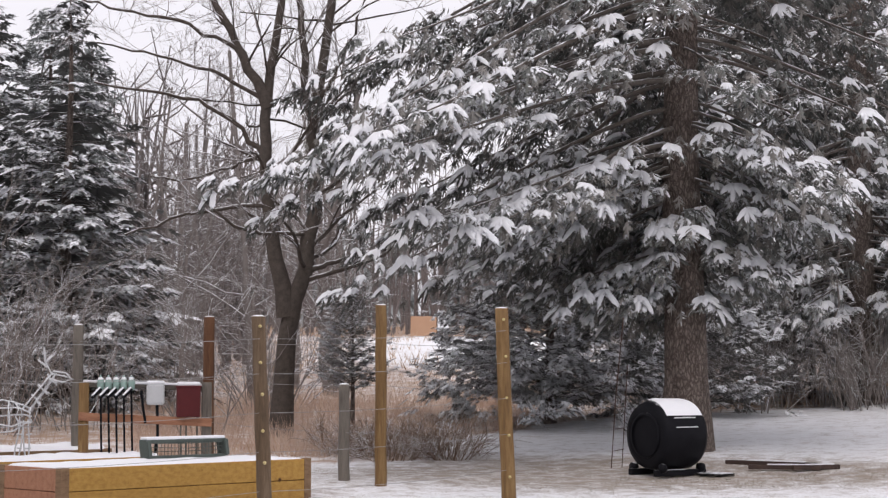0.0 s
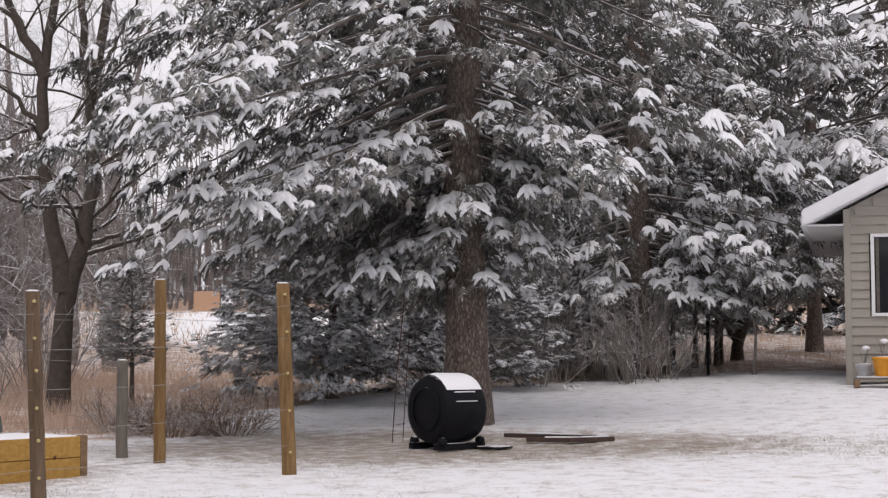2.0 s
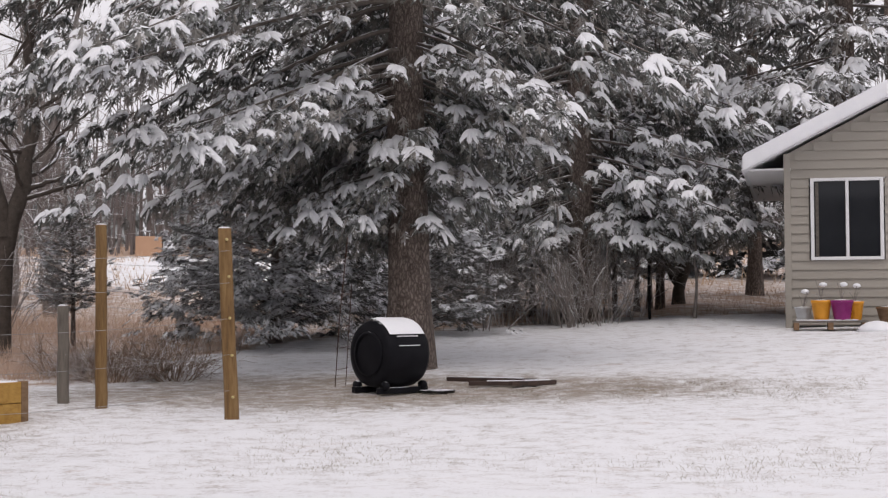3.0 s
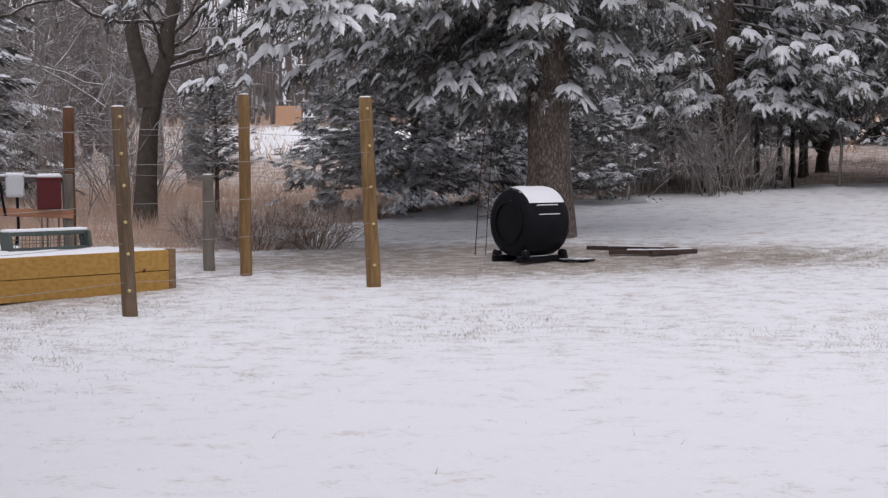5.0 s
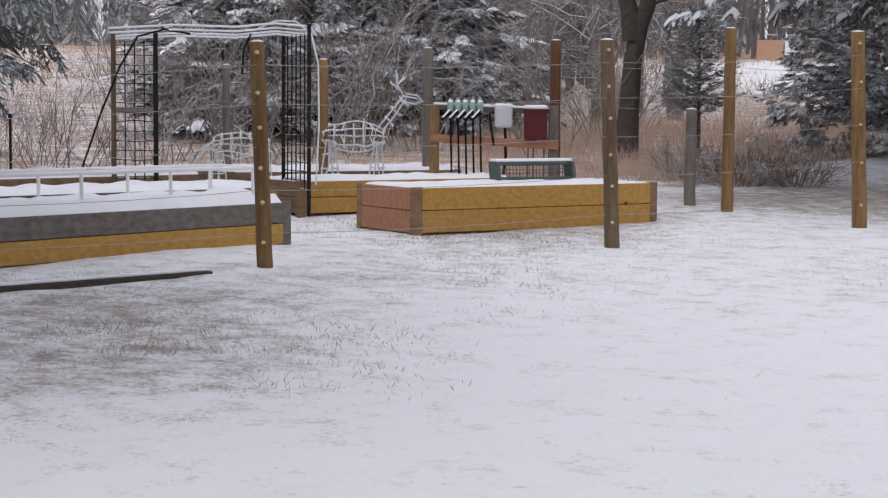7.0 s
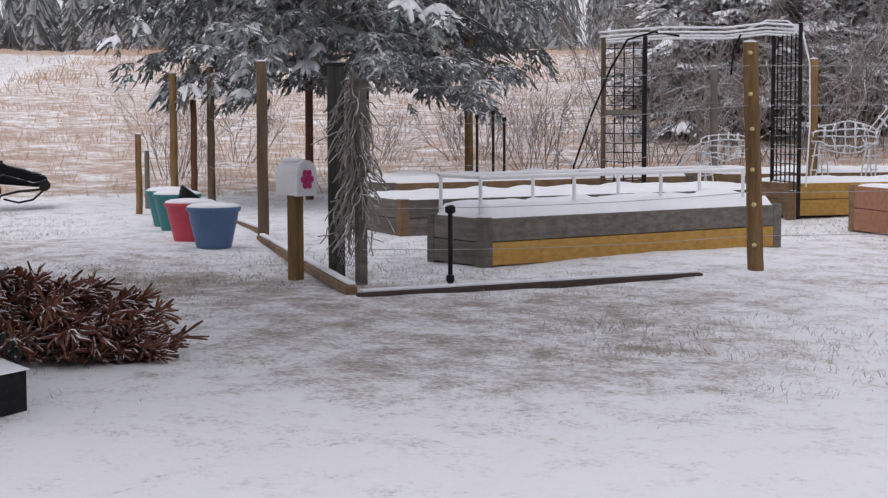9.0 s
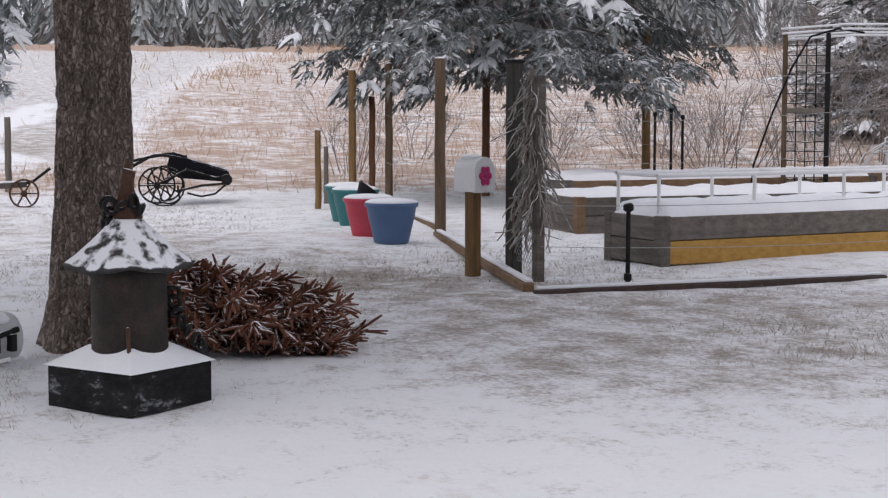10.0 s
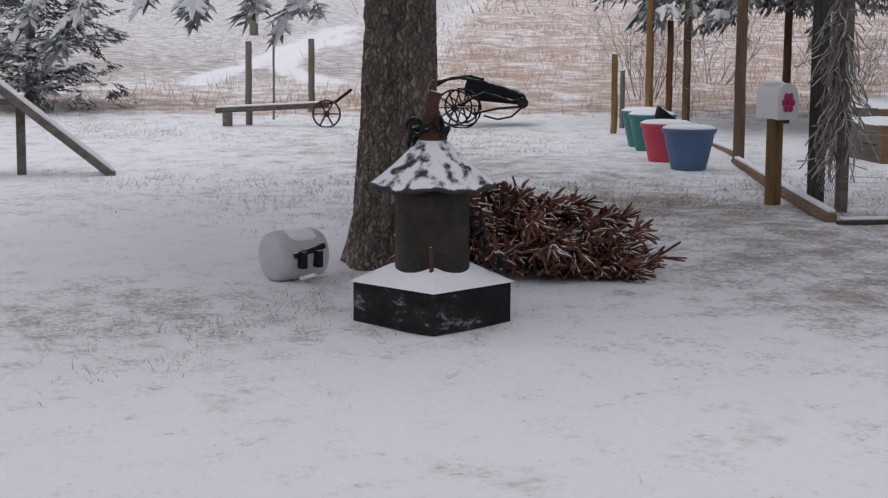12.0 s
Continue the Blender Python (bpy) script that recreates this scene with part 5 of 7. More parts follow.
timber((-7.93, 6.30), (-7.33, 8.75), 0.05, 0.045, M_DARKBOARD)
timber((-11.7, 8.25), (-8.02, 6.33), 0.07, 0.06)
timber((-12.1, 8.55), (-13.8, 9.3), 0.07, 0.06)

# black stakes behind the beds
for x, y, h in ((-12.70, 11.65, 0.98), (-12.62, 11.80, 1.02), (-12.56, 11.90, 0.95)):
    stake = thing("garden_stake", x, y, G(x, y), "black metal garden stake standing behind the beds", "stake", "black garden stakes")
    part("rod", bm_lathe([(0.014, -0.05), (0.014, h)], 8), M_BLACK_BARE, stake, smooth=True)
    part("knob", bm_lathe([(0.012, h - 0.02), (0.022, h), (0.022, h + 0.02), (0.008, h + 0.035)], 8), M_BLACK_BARE, stake, smooth=True)

# mailbox on its post
mb = thing("mailbox", -9.09, 6.70, G(-9.09, 6.70), "white metal mailbox with magenta flower on a wooden post", "mailbox", rz=98)
mb.scale = (0.92, 0.92, 1.0)
part("post", bm_box(0.085, 0.085, 0.66, (0, 0, 0.24), 0.006), M_POST, mb)
bm = bmesh.new()
prof = [(-0.095, 0), (0.095, 0)] + [(0.095 * math.cos(a), 0.13 + 0.095 * math.sin(a)) for a in np.linspace(0, math.pi, 12)]
rings = [[bm.verts.new((x, y, 0.55 + z)) for x, z in prof] for y in (-0.10, 0.10)]
for i in range(len(prof)):
    j = (i + 1) % len(prof)
    bm.faces.new((rings[0][i], rings[0][j], rings[1][j], rings[1][i]))
bm.faces.new(rings[0][::-1])
bm.faces.new(rings[1])
box = part("box", bm, M_WHITE, mb)
bm = bmesh.new()
rings = [[bm.verts.new((x * 1.05, y, 0.55 + (z - 0.1) * 1.05 + 0.1)) for x, z in prof] for y in (-0.122, -0.10)]
for i in range(len(prof)):
    j = (i + 1) % len(prof)
    bm.faces.new((rings[0][i], rings[0][j], rings[1][j], rings[1][i]))
bm.faces.new(rings[0][::-1])
bm.faces.new(rings[1])
door = part("door", bm, M_WHITE, mb)
for k in range(6):
    a = k * math.pi / 3
    pet = bm_lathe([(0.004, 0), (0.024, 0.003), (0.024, 0.006), (0.004, 0.008)], 10, m=pose(0.04 * math.cos(a), -0.123, 0.655 + 0.045 * math.sin(a), 90))
    part("painted_petal", pet, M_PINK, door, "magenta painted petal")
part("painted_centre", bm_lathe([(0.004, 0), (0.018, 0.003), (0.018, 0.009), (0.004, 0.01)], 10, m=pose(0, -0.123, 0.655, 90)), M_PINK, door)
bm = bm_lathe([(0.08, 0), (0.085, 0.01), (0.06, 0.025), (0.02, 0.03)], 12, m=pose(0, 0.02, 0.765) @ Matrix.Diagonal((0.7, 1.15, 1, 1)))
part("snow_cap", bm, M_SNOW, mb, smooth=True)


# ---------- raised beds ----------
def snow_slab(lx, ly, thick, seed, bump=0.02):
    """A lumpy sheet of snow with soft edges."""
    nx, ny = max(6, int(lx / 0.06)), max(5, int(ly / 0.06))
    bm = bmesh.new()
    grid = []
    for i in range(nx + 1):
        row = []
        for j in range(ny + 1):
            u, v = i / nx, j / ny
            edge = min(u * lx, (1 - u) * lx, v * ly, (1 - v) * ly)
            z = thick * min(1, edge / 0.06) ** 0.5 + bump * noise.noise((u * lx * 4 + seed, v * ly * 4, seed)) * min(1, edge / 0.08)
            row.append(bm.verts.new((u * lx, v * ly, z)))
        grid.append(row)
    for i in range(nx):
        for j in range(ny):
            bm.faces.new((grid[i][j], grid[i + 1][j], grid[i + 1][j + 1], grid[i][j + 1]))
    return bm


def raised_bed(x, y, rz, length, width, h, label, front, side, corner, z=None, rows=2, snow_thick=0.05, seed=0, front_top=None):
    """A plank bed: x along its front, y to its back; planks, corner posts, soil and snow."""
    root = thing("raised_bed", x, y, G(x, y) if z is None else z, label, "raised bed", "raised garden beds", rz=rz)
    t = 0.038
    ph = h / rows
    for k in range(rows):
        zc = ph * (k + 0.5)
        m = front_top if front_top and k == rows - 1 else front
        part("front_board", bm_box(length - 0.16, t, ph - 0.006, (length / 2, 0.02, zc), 0.005), m, root)
        part("back_board", bm_box(length - 0.16, t, ph - 0.006, (length / 2, width - 0.02, zc), 0.005), side, root)
        for xs in (0.02, length - 0.02):
            part("end_board", bm_box(t, width - 0.16, ph - 0.006, (xs, width / 2, zc), 0.005), side, root)
    for cx, cy in ((0.04, 0.04), (length - 0.04, 0.04), (0.04, width - 0.04), (length - 0.04, width - 0.04)):
        part("corner_post", bm_box(0.088, 0.088, h + 0.05, (cx, cy, h / 2 - 0.02), 0.006), corner, root)
    sl = snow_slab(length - 0.05, width - 0.05, snow_thick, seed, 0.014 + 0.5 * snow_thick)
    for v in sl.verts:
        v.co.x += 0.02 * noise.noise((v.co.x * 7, v.co.y * 7, seed + 3.0))
        v.co.y += 0.022 * noise.noise((v.co.x * 9, v.co.y * 9, seed + 8.0))
    sl.transform(Matrix.Translation((0.025, 0.025, h - 0.006)))
    part("snow_layer", sl, M_SNOW, root, smooth=True)
    return root


raised_bed(-8.22, 12.60, math.degrees(math.atan2(2.56, 1.17)), 2.82, 1.02, 0.41, "yellow pine raised bed with reddish end, snow on top", M_YELLOW, M_REDWOOD, M_BROWNWOOD, z=G(-8.22, 12.6), snow_thick=0.015, seed=1)
raised_bed(-8.75, 8.08, 83.0, 2.95, 0.70, 0.34, "grey and yellow plank raised bed under thick snow", M_YELLOW, M_GREYWOOD, M_GREYWOOD, rows=2, snow_thick=0.09, seed=2, front_top=M_GREYWOOD)
raised_bed(-11.05, 9.25, 76, 3.9, 0.85, 0.32, "weathered grey raised bed covered in snow", M_GREYWOOD, M_GREYWOOD, M_BROWNWOOD, snow_thick=0.05, seed=3)
raised_bed(-10.30, 13.65, 66, 2.7, 1.0, 0.33, "yellow plank raised bed beyond the first", M_YELLOW, M_BROWNWOOD, M_BROWNWOOD, snow_thick=0.03, seed=4)
raised_bed(-12.6, 10.4, 76, 3.6, 1.0, 0.36, "snowy grey raised bed by the far fence", M_BROWNWOOD, M_GREYWOOD, M_GREYWOOD, snow_thick=0.06, seed=5)
raised_bed(-12.0, 14.6, 62, 3.0, 1.0, 0.3, "far raised bed under snow near the wire ornaments", M_BROWNWOOD, M_BROWNWOOD, M_BROWNWOOD, snow_thick=0.05, seed=6)

# white pipe frame over the thick-snow bed
frame_root = thing("pipe_frame", -8.75, 8.08, G(-8.71, 7.97) + 0.365, "white plastic pipe frame standing on the raised bed", "plant frame", rz=83.0)
hp_len = 2.7
for cy in (0.10, 0.60):
    hp = Heap()
    hp.tube([(0.03, cy, 0.26), (hp_len, cy, 0.26)], 0.016, 8)
    part("rail", hp.mesh("rail", True), M_PVC, frame_root)
    for cx in (0.05, 0.9, 1.75, 2.62):
        hp = Heap()
        hp.tube([(cx, cy, -0.02), (cx, cy, 0.26)], 0.014, 8)
        part("leg", hp.mesh("leg", True), M_PVC, frame_root)
for cx in (0.05, 1.35, 2.65):
    hp = Heap()
    hp.tube([(cx, 0.10, 0.262), (cx, 0.60, 0.262)], 0.015, 8)
    part("crossbar", hp.mesh("crossbar", True), M_PVC, frame_root)

# sprinkler stake
st = thing("hose_stake", -8.05, 7.15, G(-8.05, 7.15), "black metal hose stake pushed into the snow", "stake")
part("rod", bm_lathe([(0.015, -0.05), (0.015, 0.48)], 10), M_BLACK_BARE, st, smooth=True)
part("head", bm_lathe([(0.02, 0.46), (0.034, 0.47), (0.034, 0.5), (0.02, 0.515)], 12), M_BLACK_BARE, st, smooth=True)
part("collar", bm_lathe([(0.02, 0.02), (0.026, 0.03), (0.026, 0.06), (0.02, 0.07)], 10), M_BLACK_BARE, st, smooth=True)


# ---------- tubs ----------
def tub(x, y, r, h, mat, label, rz=0, snow=True):
    root = thing("planter_tub", x, y, G(x, y), label, "planter", "planter tubs by the fence", rz=rz)
    prof = [(r * 0.62, 0.0), (r * 0.66, 0.02), (r * 0.83, h * 0.55), (r * 0.85, h * 0.57), (r * 0.93, h * 0.88), (r * 1.0, h * 0.9), (r * 1.02, h * 0.99), (r * 0.98, h), (r * 0.9, h * 0.97), (r * 0.6, 0.05)]
    part("tub", bm_lathe(prof, 32), mat, root, smooth=True)
    if snow:
        sp = [(r * 0.97, h * 0.97), (r * 0.98, h * 1.02), (r * 0.8, h * 1.07), (r * 0.3, h * 1.10), (0.01, h * 1.105)]
        part("snow_fill", bm_lathe(sp, 24), M_SNOW, root, smooth=True)
    return root


tub(-11.32, 7.53, 0.215, 0.33, M_BLUE_TUB, "blue plastic planter tub filled with snow")
tub(-11.95, 7.72, 0.215, 0.33, M_RED_TUB, "red plastic planter tub with snow")
tub(-12.95, 8.22, 0.215, 0.34, M_TEAL_TUB, "blue-green plastic planter tub with snow")
tub(-13.45, 8.45, 0.215, 0.34, M_TEAL_TUB, "teal plastic planter tub with snow")
single("black_pot", bm_lathe([(0.09, -0.13), (0.15, 0.0), (0.16, 0.0), (0.16, -0.02), (0.10, -0.14)], 20, m=pose(0, 0, 0, -35, 20, 0)), M_BLACK, -12.05, 7.85, G(-12, 7.8) + 0.37,
            "small black pot tipped in the red tub", "pot", smooth=True)


# ---------- composter ----------
comp = thing("composter", -4.25, 18.5, G(-4.25, 18.5), "black tumbling composter drum dusted with snow", "composter", rz=-38)
drum_m = pose(0, 0, 0.435, 90, 0, 0)
part("drum", bm_lathe([(0.30, -0.30), (0.355, -0.285), (0.375, -0.24), (0.385, -0.1), (0.39, 0), (0.385, 0.1), (0.375, 0.24), (0.355, 0.285), (0.30, 0.30)], 40, m=drum_m), M_BLACK, comp, smooth=True)
for yy in (-0.305, 0.305):
    part("end_rib", bm_lathe([(0.22, -0.012), (0.25, -0.012), (0.25, 0.012), (0.22, 0.012)], 30, cap=False, m=pose(0, yy, 0.435, 90)), M_BLACK, comp, smooth=True)
for a in (14, 30):
    part("door_slot", bm_box(0.02, 0.30, 0.010, (0.390 * math.cos(radians(a)), -0.02, 0.435 + 0.392 * math.sin(radians(a))), 0.008, (0, -a, 0)), M_SNOW, comp, "snow-filled moulded slot")
bm = snow_slab(0.44, 0.50, 0.014, 12, 0.010)
for v in bm.verts:
    a = (v.co.x - 0.22) / 0.4 + 0.42
    rr = 0.391 + v.co.z
    v.co = Vector((math.sin(a) * rr, v.co.y - 0.26, 0.435 + math.cos(a) * rr))
part("snow_cover", bm, M_SNOW, comp, smooth=True)
for sx in (-0.22, 0.22):
    part("base_rail", bm_box(0.07, 0.7, 0.07, (sx, 0, 0.03), 0.01), M_BLACK, comp)
for sx in (-0.25, 0.25):
    for sy in (-0.27, 0.27):
        part("roller", bm_lathe([(0.05, -0.03), (0.055, 0.0), (0.05, 0.03)], 14, m=pose(sx, sy, 0.08, 90)), M_BLACK, comp, smooth=True)

# boards lying by the composter
for x, y, rz, ln, w in ((-3.25, 19.5, -20, 1.2, 0.09), (-3.05, 19.1, 2, 0.8, 0.09), (-2.72, 19.15, 40, 0.6, 0.08)):
    pl = single("plank", bm_box(ln, w, 0.05, (0, 0, 0.03), 0.006), M_DARKBOARD, x, y, G(x, y), "dark wet plank lying on the snow", "plank", "planks on the ground", rz=rz)
    part("snow_strip", bm_box(ln * 0.6, w * 0.7, 0.015, (0.05, 0, 0.06), 0.005), M_SNOW, pl)
single("round_lid", bm_lathe([(0.2, 0), (0.21, 0.008), (0.2, 0.018), (0.1, 0.022)], 24), M_BLACK_BARE, -3.72, 18.55, G(-3.72, 18.55), "dark round lid lying half under snow", "lid")


# ---------- near tree, iron vent stack, cut tree ----------
def near_trunk():
    r = np.random.default_rng(71)
    root = thing("shade_tree", -7.86, 3.45, G(-7.86, 3.45) - 0.05, "old spruce with thick furrowed brown trunk", "tree")
    n, m = 90, 96
    zs = np.concatenate([np.linspace(0, 3.2, n - 8), np.linspace(3.5, 9, 8)])
    hp = Heap()
    v = []
    for z in zs:
        rad = 0.198 * (1 + 0.42 * math.exp(-z / 0.16) + 0.03 * math.sin(z * 4)) * (1 - 0.06 * z)
        lean = 0.05 * math.sin(z * 0.9) - 0.01 * z
        for a in np.linspace(0, 2 * math.pi, m, endpoint=False):
            c, s = math.cos(a), math.sin(a)
            furrow = noise.noise((c * 5.5, s * 5.5, z * 2.6)) * 0.5 + noise.noise((c * 12, s * 12, z * 8)) * 0.5
            flare = 0.05 * math.exp(-z / 0.2) * math.sin(a * 5 + 1)
            rr = rad * 1.0 + flare * 0.6 + 0.022 * (min(abs(furrow) * 3.0, 0.75) - 0.5) * 1.35
            v.append((c * rr + lean * 0.3, s * rr + lean, z))
    i, j = np.meshgrid(np.arange(len(zs) - 1), np.arange(m), indexing="ij")
    k = (j + 1) % m
    f = np.stack([i * m + j, i * m + k, (i + 1) * m + k, (i + 1) * m + j], -1).reshape(-1, 4)
    part("trunk", mesh_np("trunk", v, f, smooth=True), M_BARK_NEAR, root)
    limbs, locs, dirs, sizes = Heap(), [], [], []
    # high crown, and two long boughs that hang low over the lawn
    # the high crown is out of view; its sprays are enlarged to shade the lawn
    specs = [(r.uniform(4.3, 9.0), r.uniform(0, 360), r.uniform(2.2, 4.6), 0.3) for _ in range(150)]
    specs += [(2.9, -48, 1.9, 0.92), (2.95, -57, 1.8, 0.94), (3.0, -40, 1.9, 0.95), (2.9, -66, 2.0, 0.93), (3.1, -52, 1.6, 1.15), (2.95, -33, 1.9, 0.93), (3.0, -45, 2.1, 0.86), (2.9, -72, 2.1, 0.9), (3.1, -60, 1.7, 1.08), (2.8, -38, 1.7, 0.97)]
    for z0, az, length, dr in specs:
        a = radians(az)
        out = np.array([math.cos(a), math.sin(a), 0])
        ss = np.linspace(0, 1, 8)
        spine = np.array([0, 0, z0]) + length * (ss[:, None] * out + (0.05 * ss - dr * ss**2)[:, None] * np.array([0, 0, 1.0]))
        limbs.tube(spine, (0.02 + 0.004 * length) * (1.05 - ss), 5)
        cnt = int(length / (0.22 if z0 > 4 else 0.020))
        s = r.uniform(0.2, 1, cnt)
        p = np.stack([np.interp(s, ss, spine[:, q]) for q in range(3)], -1)
        t = out[None] * np.ones((cnt, 1)) + [[0, 0, -0.4]]
        sd = np.cross(t, [0, 0, 1.0])
        d = t + sd * (r.uniform(-1.1, 1.1, cnt))[:, None]
        d[:, 2] -= r.uniform(0, 0.9, cnt)
        locs.append(p), dirs.append(d), sizes.append(r.uniform(0.26, 0.42, cnt) * (2.3 if z0 > 4 else 0.48))
    locs, dirs, sizes = np.concatenate(locs), np.concatenate(dirs), np.concatenate(sizes)
    mats = frames_along(dirs, r.uniform(-0.4, 0.4, len(locs))) * sizes[:, None, None]
    pick = r.integers(0, len(SPRAYS), len(locs))
    tagged(part("branchwork", limbs.mesh("branchwork", True), M_LIMB, root), kind="stuff")
    part("crown", put_sprays(NEEDLES, pick, mats, locs).mesh("crown"), M_NEEDLE_BLUE, root)
    low = (locs[:, 2] < 2.7) & (r.random(len(locs)) < 0.30)
    load = part("snow_load", put_sprays(SNOWS, pick[low], mats[low] * 0.97, locs[low] + np.array([0, 0, 0.008])).mesh("snow_load", True), M_SNOW, root, "snow along the hanging sprays")
    load["kind"] = "stuff"
    return root


M_BARK_NEAR = material("furrowed_bark", [(0.13, 0.10, 0.085), (0.31, 0.25, 0.215), (0.43, 0.365, 0.32)], 16, 0.9, 1.0, stretch=(1, 1, 0.35), fine=60, cracks=46)
near_trunk()

vent = thing("roof_vent", -6.36, 2.97, G(-6.36, 2.97), "old dark iron roof vent with square base and scalloped hood", "roof vent", rz=21)
S = 0.23
bm = bmesh.new()
bm_box(2 * S, 2 * S, 0.17, (0, 0, 0.075), 0.004, bm=bm)
part("base", bm, M_IRON_FROST, vent)
bm = bmesh.new()
lo = [bm.verts.new((sx * (S + 0.012), sy * (S + 0.012), 0.158)) for sx, sy in ((-1, -1), (1, -1), (1, 1), (-1, 1))]
hi = [bm.verts.new((0.165 * math.cos(a), 0.165 * math.sin(a), 0.235)) for a in np.radians([225, 315, 45, 135])]
for i in range(4):
    bm.faces.new((lo[i], lo[(i + 1) % 4], hi[(i + 1) % 4], hi[i]))
bm.faces.new(hi)
bmesh.ops.subdivide_edges(bm, edges=bm.edges[:], cuts=4, use_grid_fill=True)
part("snowy_skirt", bm, M_SNOW, vent, "sloping skirt under snow")
part("flue", bm_lathe([(0.155, 0.2), (0.158, 0.22), (0.152, 0.24), (0.152, 0.50), (0.158, 0.51), (0.158, 0.56)], 40), M_IRON, vent, smooth=True)
# hood: flared cone drawn out to four corners, with a scalloped rim
bm = bmesh.new()
m = 72
rings = []
for t in np.linspace(0, 1, 12):
    ring = []
    for a in np.linspace(0, 2 * math.pi, m, endpoint=False):
        corner = (0.5 + 0.5 * math.cos(4 * (a - radians(45)))) ** 1.3
        ripple = 0.5 + 0.5 * math.cos(12 * a)
        rr = 0.042 + (0.178 + 0.04 * corner) * t**0.95 + 0.006 * ripple * t**4
        ring.append(bm.verts.new((rr * math.cos(a), rr * math.sin(a), 0.755 - 0.215 * t**0.95 + 0.022 * corner * t**3 - 0.006 * ripple * t**5)))
    rings.append(ring)
for a, b in zip(rings, rings[1:]):
    for i in range(m):
        bm.faces.new((a[i], b[i], b[(i + 1) % m], a[(i + 1) % m]))
bm.faces.new(rings[0])
M_HOOD = material("snowy_iron_hood", [(0.012, 0.012, 0.013), (0.05, 0.045, 0.042)], 9, 0.6, 0.3, fine=70, snow=0.56, snow_scale=16)
hood = part("hood", bm, M_HOOD, vent, "scalloped hood with patchy snow", smooth=True)
sol = hood.modifiers.new("thickness", "SOLIDIFY")
sol.thickness = 0.008
part("finial", bm_lathe([(0.058, 0.74), (0.055, 0.785), (0.036, 0.83), (0.018, 0.88), (0.013, 0.95), (0.004, 0.985)], 16), M_RUST, vent, "rusty pointed finial", smooth=True)


def chain(points, name, root, size=0.029):
    ob = None
    for n, p in enumerate(points):
        bm = bmesh.new()
        ring, tubeq = 12, 6
        vv = [[bm.verts.new(((size + 0.009 * math.cos(b)) * math.cos(a), (size * 0.85 + 0.009 * math.cos(b)) * math.sin(a), 0.009 * math.sin(b))) for b in np.linspace(0, 6.283, tubeq, endpoint=False)]
              for a in np.linspace(0, 6.283, ring, endpoint=False)]
        for i in range(ring):
            for j in range(tubeq):
                bm.faces.new((vv[i][j], vv[(i + 1) % ring][j], vv[(i + 1) % ring][(j + 1) % tubeq], vv[i][(j + 1) % tubeq]))
        bm.transform(pose(*p, 90 + 25 * (n % 3), 30 * (n % 2) * 2, 40 + 20 * n))
        part(name, bm, M_BLACK_BARE, root, smooth=True)


chain([(-0.06, -0.05, 0.80), (-0.02, -0.075, 0.79), (0.035, -0.06, 0.795), (0.06, -0.03, 0.81), (0.07, 0.0, 0.775), (-0.07, -0.04, 0.76), (-0.075, -0.05, 0.72)], "chain_link", vent)
chain([(0.125, 0.12, 0.44), (0.13, 0.125, 0.40), (0.135, 0.13, 0.36), (0.15, 0.14, 0.32), (0.17, 0.155, 0.285), (0.195, 0.175, 0.25), (0.215, 0.19, 0.225)], "chain_link", vent, 0.026)
part("latch", bm_box(0.014, 0.014, 0.15, (0.125, -0.135, 0.25), 0.003, (6, 4, 0)), M_RUST, vent)
part("shackle", bm_box(0.05, 0.02, 0.16, (0.02, -0.03, 0.86), 0.006, (0, 12, 30)), M_RUST, vent, "rusty bent lifting bar")

# toppled white canister
can = thing("toppled_canister", -7.62, 2.83, G(-7.62, 2.83), "white plastic canister lying on its side under snow", "canister", rz=105)
can.scale = (0.9, 0.9, 0.9)
part("body", bm_lathe([(0.10, -0.15), (0.125, -0.14), (0.135, -0.1), (0.135, 0.1), (0.125, 0.14), (0.10, 0.15)], 28, m=pose(0, 0, 0.12, 90, 0, 90)), M_GREY_BOX, can, smooth=True)
part("snow_cap", bm_lathe([(0.12, 0), (0.115, 0.02), (0.08, 0.045), (0.02, 0.055)], 18, m=pose(0, 0, 0.205) @ Matrix.Diagonal((1.25, 0.95, 1, 1))), M_SNOW, can, smooth=True)
for dx in (-0.05, 0.05):
    part("bracket", bm_box(0.035, 0.05, 0.09, (dx, -0.15, 0.11), 0.006), M_BLACK_BARE, can)
    part("foot_rod", bm_box(0.02, 0.14, 0.02, (dx, -0.2, 0.03), 0.005, (-15, 0, 0)), M_WHITE, can)
part("bar", bm_box(0.2, 0.02, 0.03, (0.0, -0.145, 0.155), 0.006, (0, -12, 0)), M_BLACK_BARE, can)


